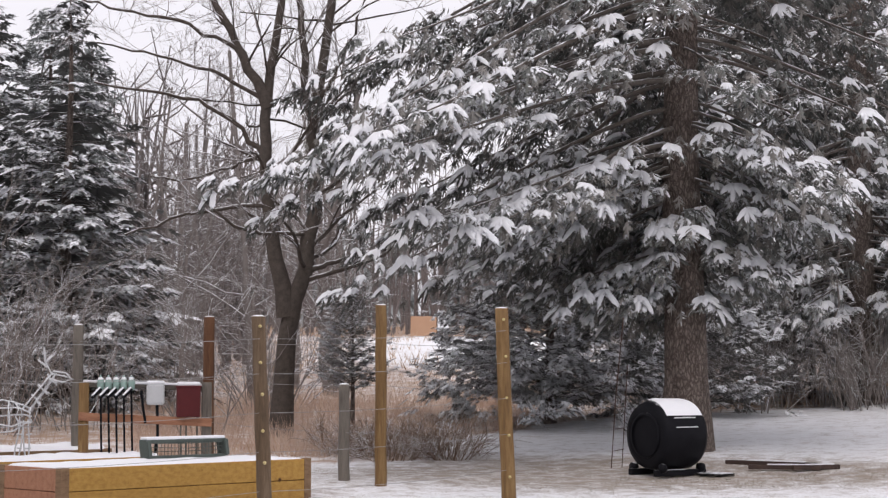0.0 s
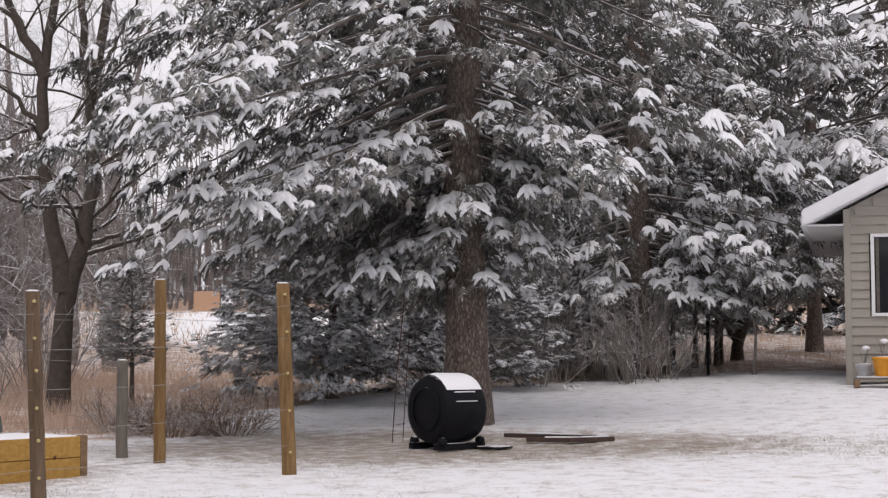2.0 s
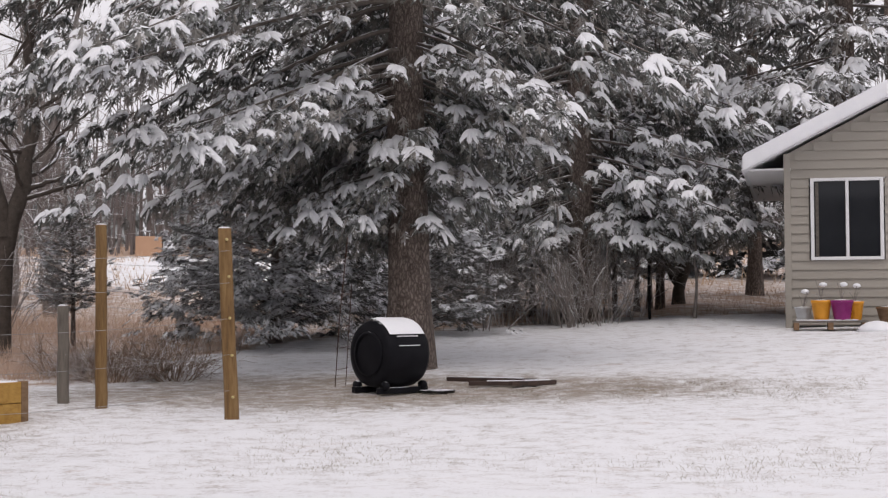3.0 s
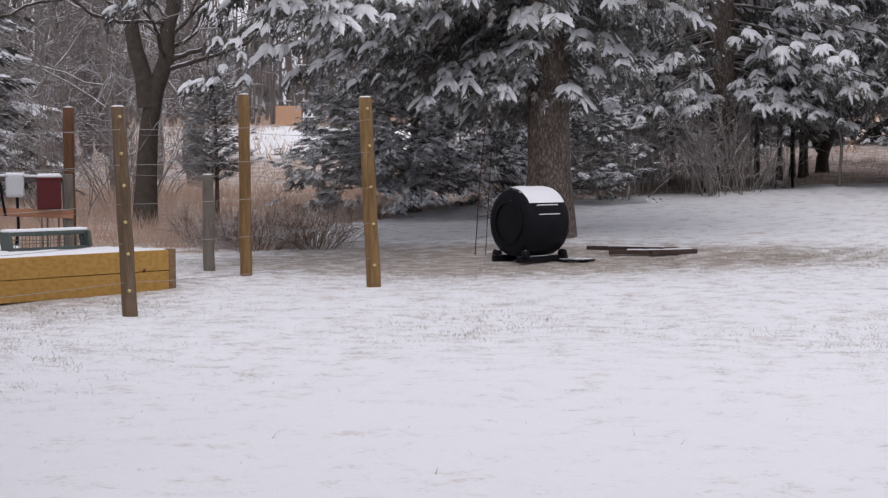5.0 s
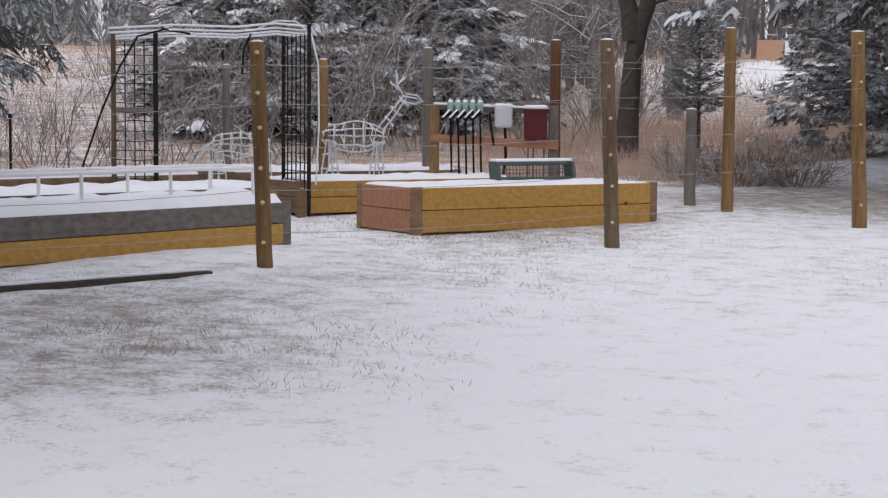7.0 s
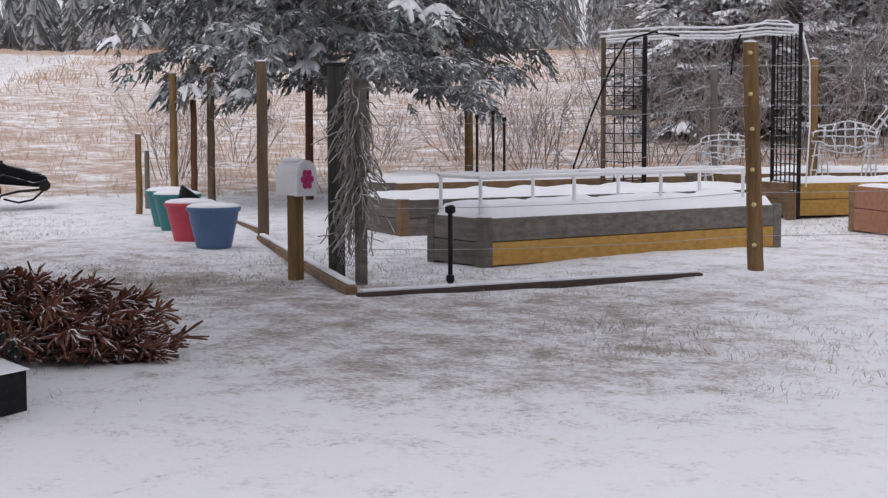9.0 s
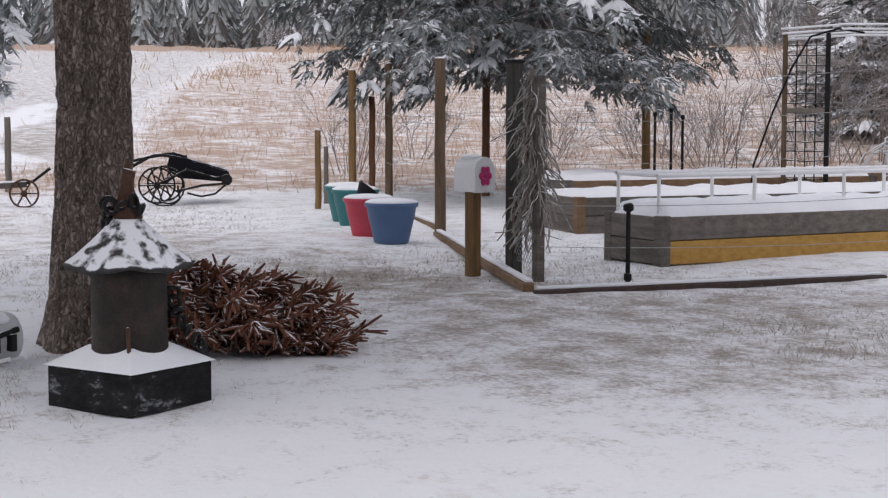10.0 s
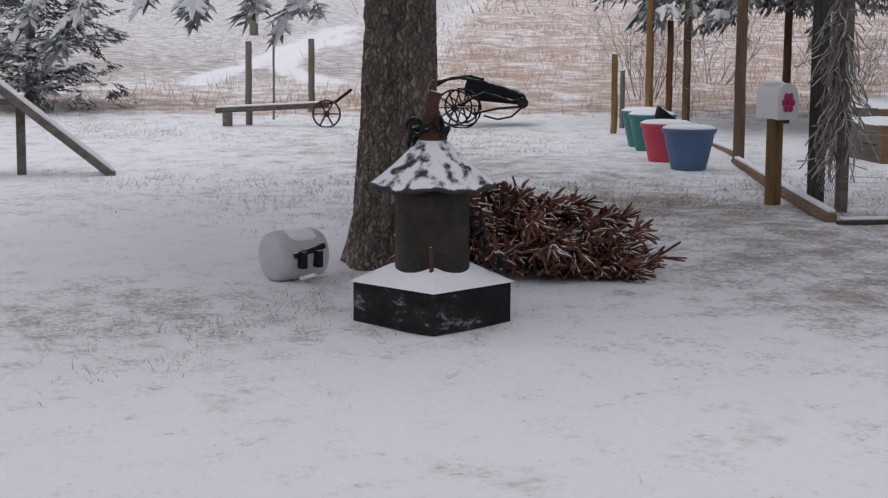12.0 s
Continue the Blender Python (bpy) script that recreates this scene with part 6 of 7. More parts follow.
def cut_tree():
    """A discarded cut conifer lying on its side, rusty brown, its tip away from the trunk."""
    r = np.random.default_rng(77)
    x, y = -7.45, 3.85
    root = thing("discarded_conifer", x, y, G(x, y), "discarded dried conifer lying rusty brown on the snow", "cut tree", rz=35)
    stem, locs, dirs, sizes = Heap(), [], [], []
    stem.tube([(-0.60, 0, 0.22), (0, 0, 0.2), (0.6, 0, 0.10)], [0.035, 0.025, 0.008], 8)
    for k in range(130):
        s = r.uniform(0, 1)
        px = -0.5 + 1.0 * s
        a = r.uniform(0, 2 * math.pi)
        reach = 0.30 * (1 - 0.5 * s**3) * r.uniform(0.7, 1.1)
        tip = np.array([px + 0.16 + 0.12 * s, math.cos(a) * reach * 1.25, max(0.02, 0.19 - 0.08 * s + math.sin(a) * reach * 0.75)])
        p0 = np.array([px - 0.05, 0, 0.2 - 0.1 * s])
        mid = (p0 + tip) / 2 + r.normal(0, 0.02, 3)
        stem.tube([p0, mid, tip], [0.007, 0.005, 0.003], 4)
        for _ in range(12):
            q = r.uniform(0.3, 1.0)
            p = p0 + (tip - p0) * q
            d = (tip - p0) / np.linalg.norm(tip - p0) + r.normal(0, 0.55, 3) + np.array([0.35, 0, -0.35])
            locs.append(p), dirs.append(d), sizes.append(r.uniform(0.07, 0.14))
    locs, dirs, sizes = np.array(locs), np.array(dirs), np.array(sizes)
    locs[:, 2] = np.maximum(locs[:, 2], 0.03)
    low = locs[:, 2] < 0.1
    dirs[low, 2] = np.abs(dirs[low, 2]) * 0.3
    part("stem", stem.mesh("stem", True), M_BARK, root)
    foliage = Heap()
    for p, d, s in zip(locs, dirs, sizes):
        d = d / np.linalg.norm(d)
        for _ in range(4):
            e = d + r.normal(0, 0.5, 3)
            e /= np.linalg.norm(e)
            end = p + e * s * r.uniform(0.6, 1.1)
            end[2] = max(end[2], 0.015)
            foliage.tube([p, (p + end) / 2 + r.normal(0, 0.006, 3), end], [0.007, 0.010, 0.006], 3)
    part("dead_foliage", foliage.mesh("dead_foliage"), M_DEAD, root)


cut_tree()
# ---------- farm implement and beam at the foot of the hill ----------
def spoked_wheel(root, x, y, z, radius, spokes, mat, name="wheel", thick=0.02):
    """An iron wheel facing along local y: rim, hub and spokes."""
    bm = bm_lathe([(radius, -0.02), (radius, 0.02), (radius - thick, 0.02), (radius - thick, -0.02), (radius, -0.02)], 28, cap=False, m=pose(x, y, z, 90))
    w = part(name, bm, mat, root, "spoked iron wheel", smooth=False)
    part("hub", bm_lathe([(0.02, -0.03), (0.035, -0.025), (0.035, 0.025), (0.02, 0.03)], 12, m=pose(x, y, z, 90)), mat, w, smooth=True)
    for k in range(spokes):
        a = 2 * math.pi * k / spokes
        hp = Heap()
        hp.tube([(x, y, z), (x + math.cos(a) * radius * 0.98, y, z + math.sin(a) * radius * 0.98)], 0.009, 4)
        part("spoke", hp.mesh("spoke"), mat, w)
    return w


def rod(root, name, pts, r, mat, sides=6, label=""):
    hp = Heap()
    hp.tube(pts, r, sides)
    return part(name, hp.mesh(name, True), mat, root, label)


imp = thing("farm_implement", -16.45, 7.95, G(-16.45, 7.95), "old black horse-drawn farm implement dusted with snow", "farm implement", rz=63)
spoked_wheel(imp, -0.02, 0.0, 0.20, 0.20, 10, M_BLACK_BARE)
spoked_wheel(imp, 0.06, 0.45, 0.20, 0.20, 10, M_BLACK_BARE)
rod(imp, "cage_hoop", [(0.06 + 0.21 * math.cos(a), -0.06, 0.19 + 0.21 * math.sin(a)) for a in np.linspace(-2.2, 1.6, 14)], 0.012, M_BLACK_BARE)
rod(imp, "cage_hoop", [(0.10 + 0.17 * math.cos(a), -0.08, 0.18 + 0.17 * math.sin(a)) for a in np.linspace(-2.2, 1.6, 14)], 0.01, M_BLACK_BARE)
bm = bmesh.new()
sect = [(0.12, 0.52), (0.26, 0.50), (0.74, 0.36), (0.77, 0.26), (0.66, 0.24), (0.20, 0.28), (0.08, 0.38)]
a_, b_ = [[bm.verts.new((u, v, w)) for u, w in sect] for v in (-0.05, 0.35)]
bm.faces.new(a_[::-1])
bm.faces.new(b_)
for i in range(len(sect)):
    j = (i + 1) % len(sect)
    bm.faces.new((a_[i], a_[j], b_[j], b_[i]))
bmesh.ops.recalc_face_normals(bm, faces=bm.faces[:])
bmesh.ops.bevel(bm, geom=bm.edges[:], offset=0.012, segments=2, affect="EDGES")
part("hopper", bm, M_BLACK, imp)
rod(imp, "frame_bar", [(-0.28, 0.1, 0.40), (-0.1, 0.1, 0.50), (0.15, 0.1, 0.54), (0.3, 0.1, 0.50)], 0.02, M_BLACK_BARE)
rod(imp, "frame_bar", [(-0.28, -0.05, 0.46), (0.0, -0.06, 0.53), (0.2, -0.06, 0.5)], 0.018, M_BLACK_BARE)
rod(imp, "drive_rod", [(0.18, -0.1, 0.14), (0.45, -0.1, 0.20), (0.70, -0.1, 0.22)], 0.015, M_BLACK_BARE)
rod(imp, "drive_rod", [(0.05, -0.09, 0.24), (0.3, -0.09, 0.37), (0.6, -0.09, 0.28), (0.74, -0.09, 0.3)], 0.015, M_BLACK_BARE)
rod(imp, "tine_bar", [(0.30, -0.06, 0.12), (0.45, -0.06, 0.08), (0.6, -0.06, 0.11), (0.7, -0.06, 0.2), (0.75, -0.06, 0.27)], 0.012, M_BLACK_BARE)
part("gear", bm_lathe([(0.02, -0.02), (0.06, -0.015), (0.06, 0.015), (0.02, 0.02)], 16, m=pose(0.72, -0.1, 0.26, 90)), M_BLACK_BARE, imp)
rod(imp, "strut", [(0.2, -0.05, 0.2), (0.22, -0.05, 0.06), (0.16, -0.05, 0.0)], 0.012, M_BLACK_BARE)
rod(imp, "tongue", [(-0.28, 0.1, 0.40), (-0.7, 0.1, 0.36), (-0.95, 0.1, 0.36)], 0.02, M_BLACK_BARE)

beam = thing("hitch_beam", -17.15, 6.1, G(-17.15, 6.1), "long grey wooden beam on a block and a small iron wheel", "beam", rz=68)
part("beam", bm_box(1.22, 0.09, 0.055, (0.0, 0, 0.20), 0.008, (0, -3.0, 0)), M_GREYWOOD, beam)
part("snow_strip", bm_box(1.2, 0.075, 0.02, (0.0, 0, 0.237), 0.008, (0, -3.0, 0)), M_SNOW, beam)
part("block", bm_box(0.10, 0.12, 0.16, (-0.48, 0, 0.07), 0.01), M_GREYWOOD, beam)
spoked_wheel(beam, 0.58, -0.06, 0.14, 0.155, 6, M_RUST)
rod(beam, "hook_arm", [(0.55, 0, 0.23), (0.68, 0, 0.27), (0.85, 0, 0.40)], 0.018, M_BLACK_BARE)

# leaning snowy boards and their trestle at the lawn's edge
ramp = thing("leaning_boards", -13.08, 3.35, G(-13.08, 3.35), "pair of long snow-topped boards leaning on a trestle", "boards", rz=76)
for dy in (0.0, 0.16):
    part("board", bm_box(1.45, 0.09, 0.06, (-0.57, dy, 0.43), 0.008, (0, 39, 0)), M_GREYWOOD, ramp)
    part("snow_strip", bm_box(1.40, 0.075, 0.025, (-0.55, dy, 0.468), 0.008, (0, 39, 0)), M_SNOW, ramp)
for dx in (-0.95, -0.72):
    part("trestle_leg", bm_box(0.07, 0.07, 0.62, (dx, 0.25, 0.28), 0.006), M_GREYWOOD, ramp)
part("trestle_top", bm_box(0.6, 0.4, 0.05, (-0.98, 0.2, 0.56), 0.008), M_GREYWOOD, ramp)
part("trestle_snow", bm_box(0.58, 0.38, 0.04, (-0.98, 0.2, 0.60), 0.015), M_SNOW, ramp)


# ---------- garden fixtures ----------
def mesh_panel(root, name, x0, x1, y, z0, z1, step, r=0.007, mat=None):
    hp = Heap()
    for x in np.arange(x0, x1 + 1e-6, step):
        hp.tube([(x, y, z0), (x, y, z1)], r, 3)
    for z in np.arange(z0, z1 + 1e-6, step):
        sag = rng.normal(0, 0.008)
        hp.tube([(x0, y, z), ((x0 + x1) / 2, y + sag, z + sag), (x1, y, z)], r, 3)
    return part(name, hp.mesh(name), mat or M_BLACK_BARE, root)


trel = thing("arch_trellis", -11.48, 12.83, G(-11.48, 12.83), "black wire-mesh arch trellis with snow-laden top", "trellis", rz=37)
for x in (-0.42, 0.0):
    part("upright", bm_box(0.045, 0.045, 1.80, (x, 0, 0.90), 0.005), M_POST_DARK if x < -0.1 else M_BLACK_BARE, trel)
part("rung", bm_box(0.42, 0.035, 0.05, (-0.21, 0, 1.03), 0.005), M_POST_GREY, trel)
mesh_panel(trel, "mesh_panel", -0.40, -0.02, 0.0, 0.25, 1.72, 0.095)
for x in (1.27, 1.53):
    part("upright", bm_box(0.04, 0.04, 1.92, (x, -0.25 if x > 1.4 else 0.35, 0.94), 0.005), M_BLACK_BARE, trel)
hp = Heap()
for z in np.arange(0.25, 1.8, 0.09):
    hp.tube([(1.27, 0.35, z), (1.53, -0.25, z)], 0.008, 3)
for s in np.linspace(0, 1, 7):
    hp.tube([(1.27 + 0.26 * s, 0.35 - 0.6 * s, 0.25), (1.27 + 0.26 * s, 0.35 - 0.6 * s, 1.8)], 0.008, 3)
part("mesh_panel", hp.mesh("mesh_panel"), M_BLACK_BARE, trel)
for dy, dz in ((0.0, 1.80), (-0.12, 1.83), (0.16, 1.78), (-0.22, 1.87)):
    rod(trel, "top_wire", [(-0.44, dy, dz - 0.04), (0.2, dy * 1.2, dz), (0.8, dy, dz - 0.01), (1.2, dy, dz + 0.03), (1.55, dy, dz)], 0.012, M_FROST, label="wire thick with frozen snow")
rod(trel, "loop_wire", [(1.0, -0.1, 1.84), (1.2, -0.15, 1.93), (1.4, -0.2, 1.92), (1.55, -0.26, 1.80), (1.62, -0.28, 1.5), (1.63, -0.28, 0.9), (1.6, -0.28, 0.3)], 0.009, M_FROST)
rod(trel, "hose", [(0.35, -0.1, 1.79), (0.1, -0.15, 1.83), (-0.15, -0.3, 1.75), (-0.3, -0.5, 1.45), (-0.45, -0.8, 1.0), (-0.58, -1.1, 0.52), (-0.6, -1.15, 0.3)], 0.011, M_BLACK, label="black rubber hose arching over the trellis")
rod(trel, "hose_end", [(0.95, -0.05, 1.8), (0.88, -0.06, 1.65), (0.86, -0.06, 1.4)], 0.011, M_BLACK)


def wire_ornament(x, y, rz, label, scale, flip):
    """A wire-frame lawn figure: one plain mesh of bent frosted wires."""
    hp = Heap()
    ring = np.linspace(0, 2 * math.pi, 11)
    for u in np.linspace(-0.30, 0.30, 7):
        w = 0.15 * (1 - 0.6 * (u / 0.34) ** 2)
        hp.tube([(u, 0.8 * w * math.cos(a), 0.62 + w * math.sin(a)) for a in ring], 0.009, 3)
    for a in ring[:-1:2]:
        hp.tube([(u, 0.8 * 0.15 * (1 - 0.6 * (u / 0.34) ** 2) * math.cos(a), 0.62 + 0.15 * (1 - 0.6 * (u / 0.34) ** 2) * math.sin(a)) for u in np.linspace(-0.32, 0.32, 8)], 0.009, 3)
    for lx, ly, fx in ((-0.26, -0.09, -0.34), (-0.24, 0.09, -0.16), (0.24, -0.09, 0.16), (0.26, 0.09, 0.3)):
        for w in (-0.028, 0.028):
            hp.tube([(lx + w, ly, 0.58), ((lx + fx) / 2 + w * 1.2, ly, 0.32), (fx + w * 0.4, ly, 0.02)], 0.009, 3)
        for s in (0.25, 0.5, 0.75):
            hp.tube([(lx + (fx - lx) * s - 0.03, ly, 0.58 - 0.56 * s), (lx + (fx - lx) * s + 0.03, ly, 0.58 - 0.56 * s)], 0.009, 3)
    if flip < 0:
        for w in (-0.05, 0.0, 0.05):
            hp.tube([(0.26 + w, w * 0.6, 0.66), (0.45 + w, w * 0.6, 0.52), (0.58 + w * 0.4, w * 0.4, 0.34), (0.66 + w * 0.4, w * 0.4, 0.24)], 0.009, 3)
    for w in (-0.05, 0.0, 0.05) if flip > 0 else ():
        hp.tube([(0.26 + w, w * 0.6, 0.68), (0.42 + w * 0.6, w * 0.6, 0.86), (0.53 + w * 0.3, w * 0.4, 1.02)], 0.009, 3)
    for s in (0.3, 0.6, 0.9) if flip > 0 else ():
        c = np.array([0.28 + 0.25 * s, 0, 0.68 + 0.33 * s])
        hp.tube([c + 0.06 * np.array([math.cos(a) * 0.8, 0.7 * math.sin(a), -0.6 * math.cos(a)]) for a in ring], 0.009, 3)
    if flip > 0:
        hp.tube([(0.50, 0.03, 1.04), (0.62, 0.03, 1.02), (0.70, 0, 0.98), (0.62, -0.03, 0.95), (0.50, -0.03, 0.98), (0.50, 0.03, 1.04)], 0.009, 3)
    if flip > 0:
        hp.tube([(0.52, 0, 1.05), (0.62, 0, 1.045), (0.71, 0, 0.98)], 0.009, 3)
    for sgn in (-1, 1) if flip > 0 else ():
        hp.tube([(0.50, 0.03 * sgn, 1.05), (0.44, 0.09 * sgn, 1.15), (0.42, 0.12 * sgn, 1.27)], 0.009, 3)
        hp.tube([(0.44, 0.09 * sgn, 1.15), (0.52, 0.12 * sgn, 1.22)], 0.009, 3)
        hp.tube([(0.47, 0.06 * sgn, 1.1), (0.38, 0.1 * sgn, 1.16)], 0.009, 3)
    q = np.random.default_rng(int(scale * 100))
    hp.v = [v + np.repeat(q.normal(0, 0.012, (len(v) // 3, 3)), 3, axis=0) for v in hp.v]
    me = hp.mesh("lawn_ornament")
    me.transform(Matrix.Diagonal((scale * flip, scale, scale, 1)))
    ob = part("lawn_ornament", me, M_FROST, None)
    ob.matrix_world = pose(x, y, G(x, y), 0, 0, rz)
    return tagged(ob, label, "lawn ornament", "wire lawn ornaments")


wire_ornament(-11.08, 15.70, 32, "frosted white wire-frame lawn ornament standing by the bed", 1.12, 1)
wire_ornament(-11.75, 14.5, 36, "frosted white wire-frame lawn ornament near the trellis", 1.0, -1)

# valve manifold on a rail with meter and red box
rack = thing("valve_rack", -10.11, 16.11, G(-10.11, 16.11), "wooden rail rack carrying a row of irrigation valves", "valve rack", rz=31)
for x in (-0.12, 1.22):
    part("rack_post", bm_box(0.11, 0.09, 1.1, (x, 0, 0.52), 0.008), M_POST if x < 0 else M_POST_GREY, rack)
part("rail", bm_box(1.45, 0.05, 0.09, (0.55, -0.05, 0.66), 0.006, (0, 3, 0)), M_REDWOOD, rack)
part("rail", bm_box(1.40, 0.05, 0.05, (0.55, 0.03, 1.02), 0.006, (0, 2, 0)), M_GREYWOOD, rack)
part("snow_strip", bm_box(1.36, 0.06, 0.03, (0.55, 0.03, 1.06), 0.01, (0, 2, 0)), M_SNOW, rack)
for k in range(5):
    x = 0.06 + k * 0.083
    v = part("valve", bm_lathe([(0.02, 0.98), (0.038, 1.0), (0.04, 1.07), (0.03, 1.10), (0.012, 1.115), (0.012, 1.14), (0.006, 1.15)], 12, m=pose(x, -0.08, 0.0)), M_GREEN_CAP, rack, "pale green irrigation valve", smooth=True)
    part("snow_cap", bm_lathe([(0.03, 1.10), (0.028, 1.118), (0.01, 1.13)], 10, m=pose(x, -0.08, 0.0)), M_SNOW, v)
    rod(v, "handle", [(x, -0.10, 1.0), (x - 0.09, -0.16, 0.90)], 0.02, M_BLACK)
    rod(v, "snow_strip", [(x, -0.105, 1.02), (x - 0.09, -0.165, 0.925)], 0.012, M_SNOW)
    rod(v, "down_pipe", [(x, -0.09, 0.98), (x + 0.01, -0.10, 0.6), (x + 0.025, -0.09, 0.1)], 0.013, M_BLACK)
rod(rack, "pipe", [(0.50, -0.06, 0.98), (0.52, -0.07, 0.8), (0.55, -0.08, 0.62)], 0.016, M_BLACK)
mtr = thing("meter_box", -9.52, 16.40, G(-9.52, 16.4), "light grey meter box on a black conduit", "meter box", rz=31)
part("body", bm_box(0.2, 0.12, 0.24, (0, 0, 0.94), 0.03), M_GREY_BOX, mtr)
part("snow_cap", bm_box(0.2, 0.12, 0.04, (0, 0, 1.07), 0.018), M_SNOW, mtr)
rod(mtr, "conduit", [(0.02, 0, 0.83), (0.03, 0, 0.5), (-0.03, 0, 0.0)], 0.018, M_BLACK)
rb = thing("red_box", -9.22, 16.60, G(-9.22, 16.6), "dark red metal box on legs topped with snow", "box", rz=31)
part("body", bm_box(0.26, 0.2, 0.33, (0, 0, 0.85), 0.012), M_RED_BOX, rb)
part("lid", bm_box(0.275, 0.215, 0.025, (0, 0, 1.02), 0.006), M_RED_BOX, rb)
part("snow_cap", bm_box(0.26, 0.2, 0.05, (0, 0, 1.05), 0.022), M_SNOW, rb)
for dx in (-0.08, -0.02, 0.10):
    rod(rb, "leg", [(dx, 0, 0.7), (dx, 0, 0.0)], 0.011, M_GREYWOOD)

# dark green crate with mesh front on the first bed
tray = thing("mesh_crate", -8.2, 14.72, G(-8.22, 12.6) + 0.418, "dark green wire-fronted crate lying on the bed", "crate", rz=64)
M_CRATE = material("dark_green_plastic", [(0.05, 0.065, 0.058), (0.09, 0.11, 0.10)], 6, 0.5, 0.1)
part("top_bar", bm_box(0.95, 0.12, 0.04, (0, 0.03, 0.165), 0.008), M_CRATE, tray)
part("bottom_bar", bm_box(0.93, 0.05, 0.03, (0, -0.04, 0.015), 0.006), M_CRATE, tray)
for x in (-0.455, 0.455):
    part("end_panel", bm_box(0.04, 0.16, 0.16, (x, 0, 0.085), 0.008, (-12, 0, 0)), M_CRATE, tray)
mesh_panel(tray, "mesh_front", -0.42, 0.42, -0.03, 0.03, 0.15, 0.04, 0.004, M_CRATE)
part("snow_cap", bm_box(0.93, 0.12, 0.03, (0, 0.03, 0.195), 0.012), M_SNOW, tray)

# tall wire plant stakes beside the composter
stk = thing("wire_stake", -5.05, 19.1, G(-5.05, 19.1), "thin rusty wire plant support leaning in the snow", "plant support", rz=10)
rod(stk, "rod", [(0, 0, -0.05), (0.06, 0, 0.8), (0.16, 0, 1.75)], 0.006, M_RUST)
rod(stk, "rod", [(0.12, 0.05, -0.05), (0.16, 0.05, 0.6), (0.2, 0.05, 1.2)], 0.005, M_RUST)
for z in (0.2, 0.45, 0.7):
    rod(stk, "cross_wire", [(0.02 + z * 0.08, 0, z), (0.14 + z * 0.06, 0.05, z + 0.02)], 0.004, M_RUST)

# ---------- by the cottage ----------
pal = thing("pallet_step", 0.75, 25.85, G(0.75, 25.85), "low wooden pallet step dusted with snow by the cottage", "step")
for k in range(4):
    part("slat", bm_box(1.1, 0.09, 0.03, (0.1, -0.18 + 0.12 * k, 0.12), 0.005), M_GREYWOOD, pal)
    part("snow_strip", bm_box(0.9, 0.07, 0.015, (0.05, -0.18 + 0.12 * k, 0.142), 0.005), M_SNOW, pal)
for x in (-0.4, 0.1, 0.6):
    part("bearer", bm_box(0.08, 0.45, 0.11, (x, 0, 0.05), 0.006), M_BROWNWOOD, pal)


def flower_pot(x, y, z, r, h, mat, label, plant=True, seed=0):
    q = np.random.default_rng(seed)
    root = thing("flower_pot", x, y, z, label, "flower pot", "flower pots by the cottage")
    part("pot", bm_lathe([(r * 0.7, 0), (r * 0.72, 0.01), (r * 0.97, h * 0.85), (r * 1.03, h * 0.87), (r * 1.03, h), (r * 0.95, h), (r * 0.85, h * 0.5)], 24), mat, root, smooth=True)
    part("snow_fill", bm_lathe([(r * 0.93, h * 0.93), (r * 0.7, h * 1.0), (r * 0.3, h * 1.03)], 16), M_SNOW, root, smooth=True)
    if plant:
        for k in range(5):
            a = q.uniform(0, 6.28)
            hh = q.uniform(0.1, 0.32)
            rod(root, "dead_stem", [(0, 0, h * 0.9), (math.cos(a) * 0.04, math.sin(a) * 0.04, h + hh * 0.6), (math.cos(a) * 0.08, math.sin(a) * 0.08, h + hh)], 0.006, M_TWIG)
        part("snow_tuft", bm_lathe([(0.02, 0), (0.06, 0.02), (0.055, 0.05), (0.02, 0.07)], 10, m=pose(0.03, 0, h + 0.2)), M_SNOW, root, smooth=True)
    return root


PZ = G(0.75, 25.85) + 0.14
flower_pot(0.72, 25.82, PZ, 0.15, 0.30, M_ORANGE_POT, "orange plastic flower pot with snow", True, 1)
flower_pot(1.02, 25.75, PZ, 0.165, 0.30, M_PURPLE_POT, "purple plastic flower pot with dead plant", True, 2)
flower_pot(1.22, 25.95, PZ, 0.13, 0.28, M_ORANGE_POT, "orange flower pot behind the purple one", True, 3)
flower_pot(0.46, 26.05, PZ, 0.13, 0.2, M_GREY_BOX, "grey flower pot close to the wall", True, 4)
flower_pot(1.75, 26.0, G(1.75, 26) + 0.05, 0.22, 0.26, M_BROWNWOOD, "brown tub planter covered in snow", False, 5)
single("snow_mound", bm_lathe([(0.3, 0), (0.26, 0.08), (0.14, 0.15), (0.03, 0.17)], 20), M_SNOW, 1.5, 25.35, G(1.5, 25.35) - 0.02, "mound of snow over a dark object", "snow mound", smooth=True)

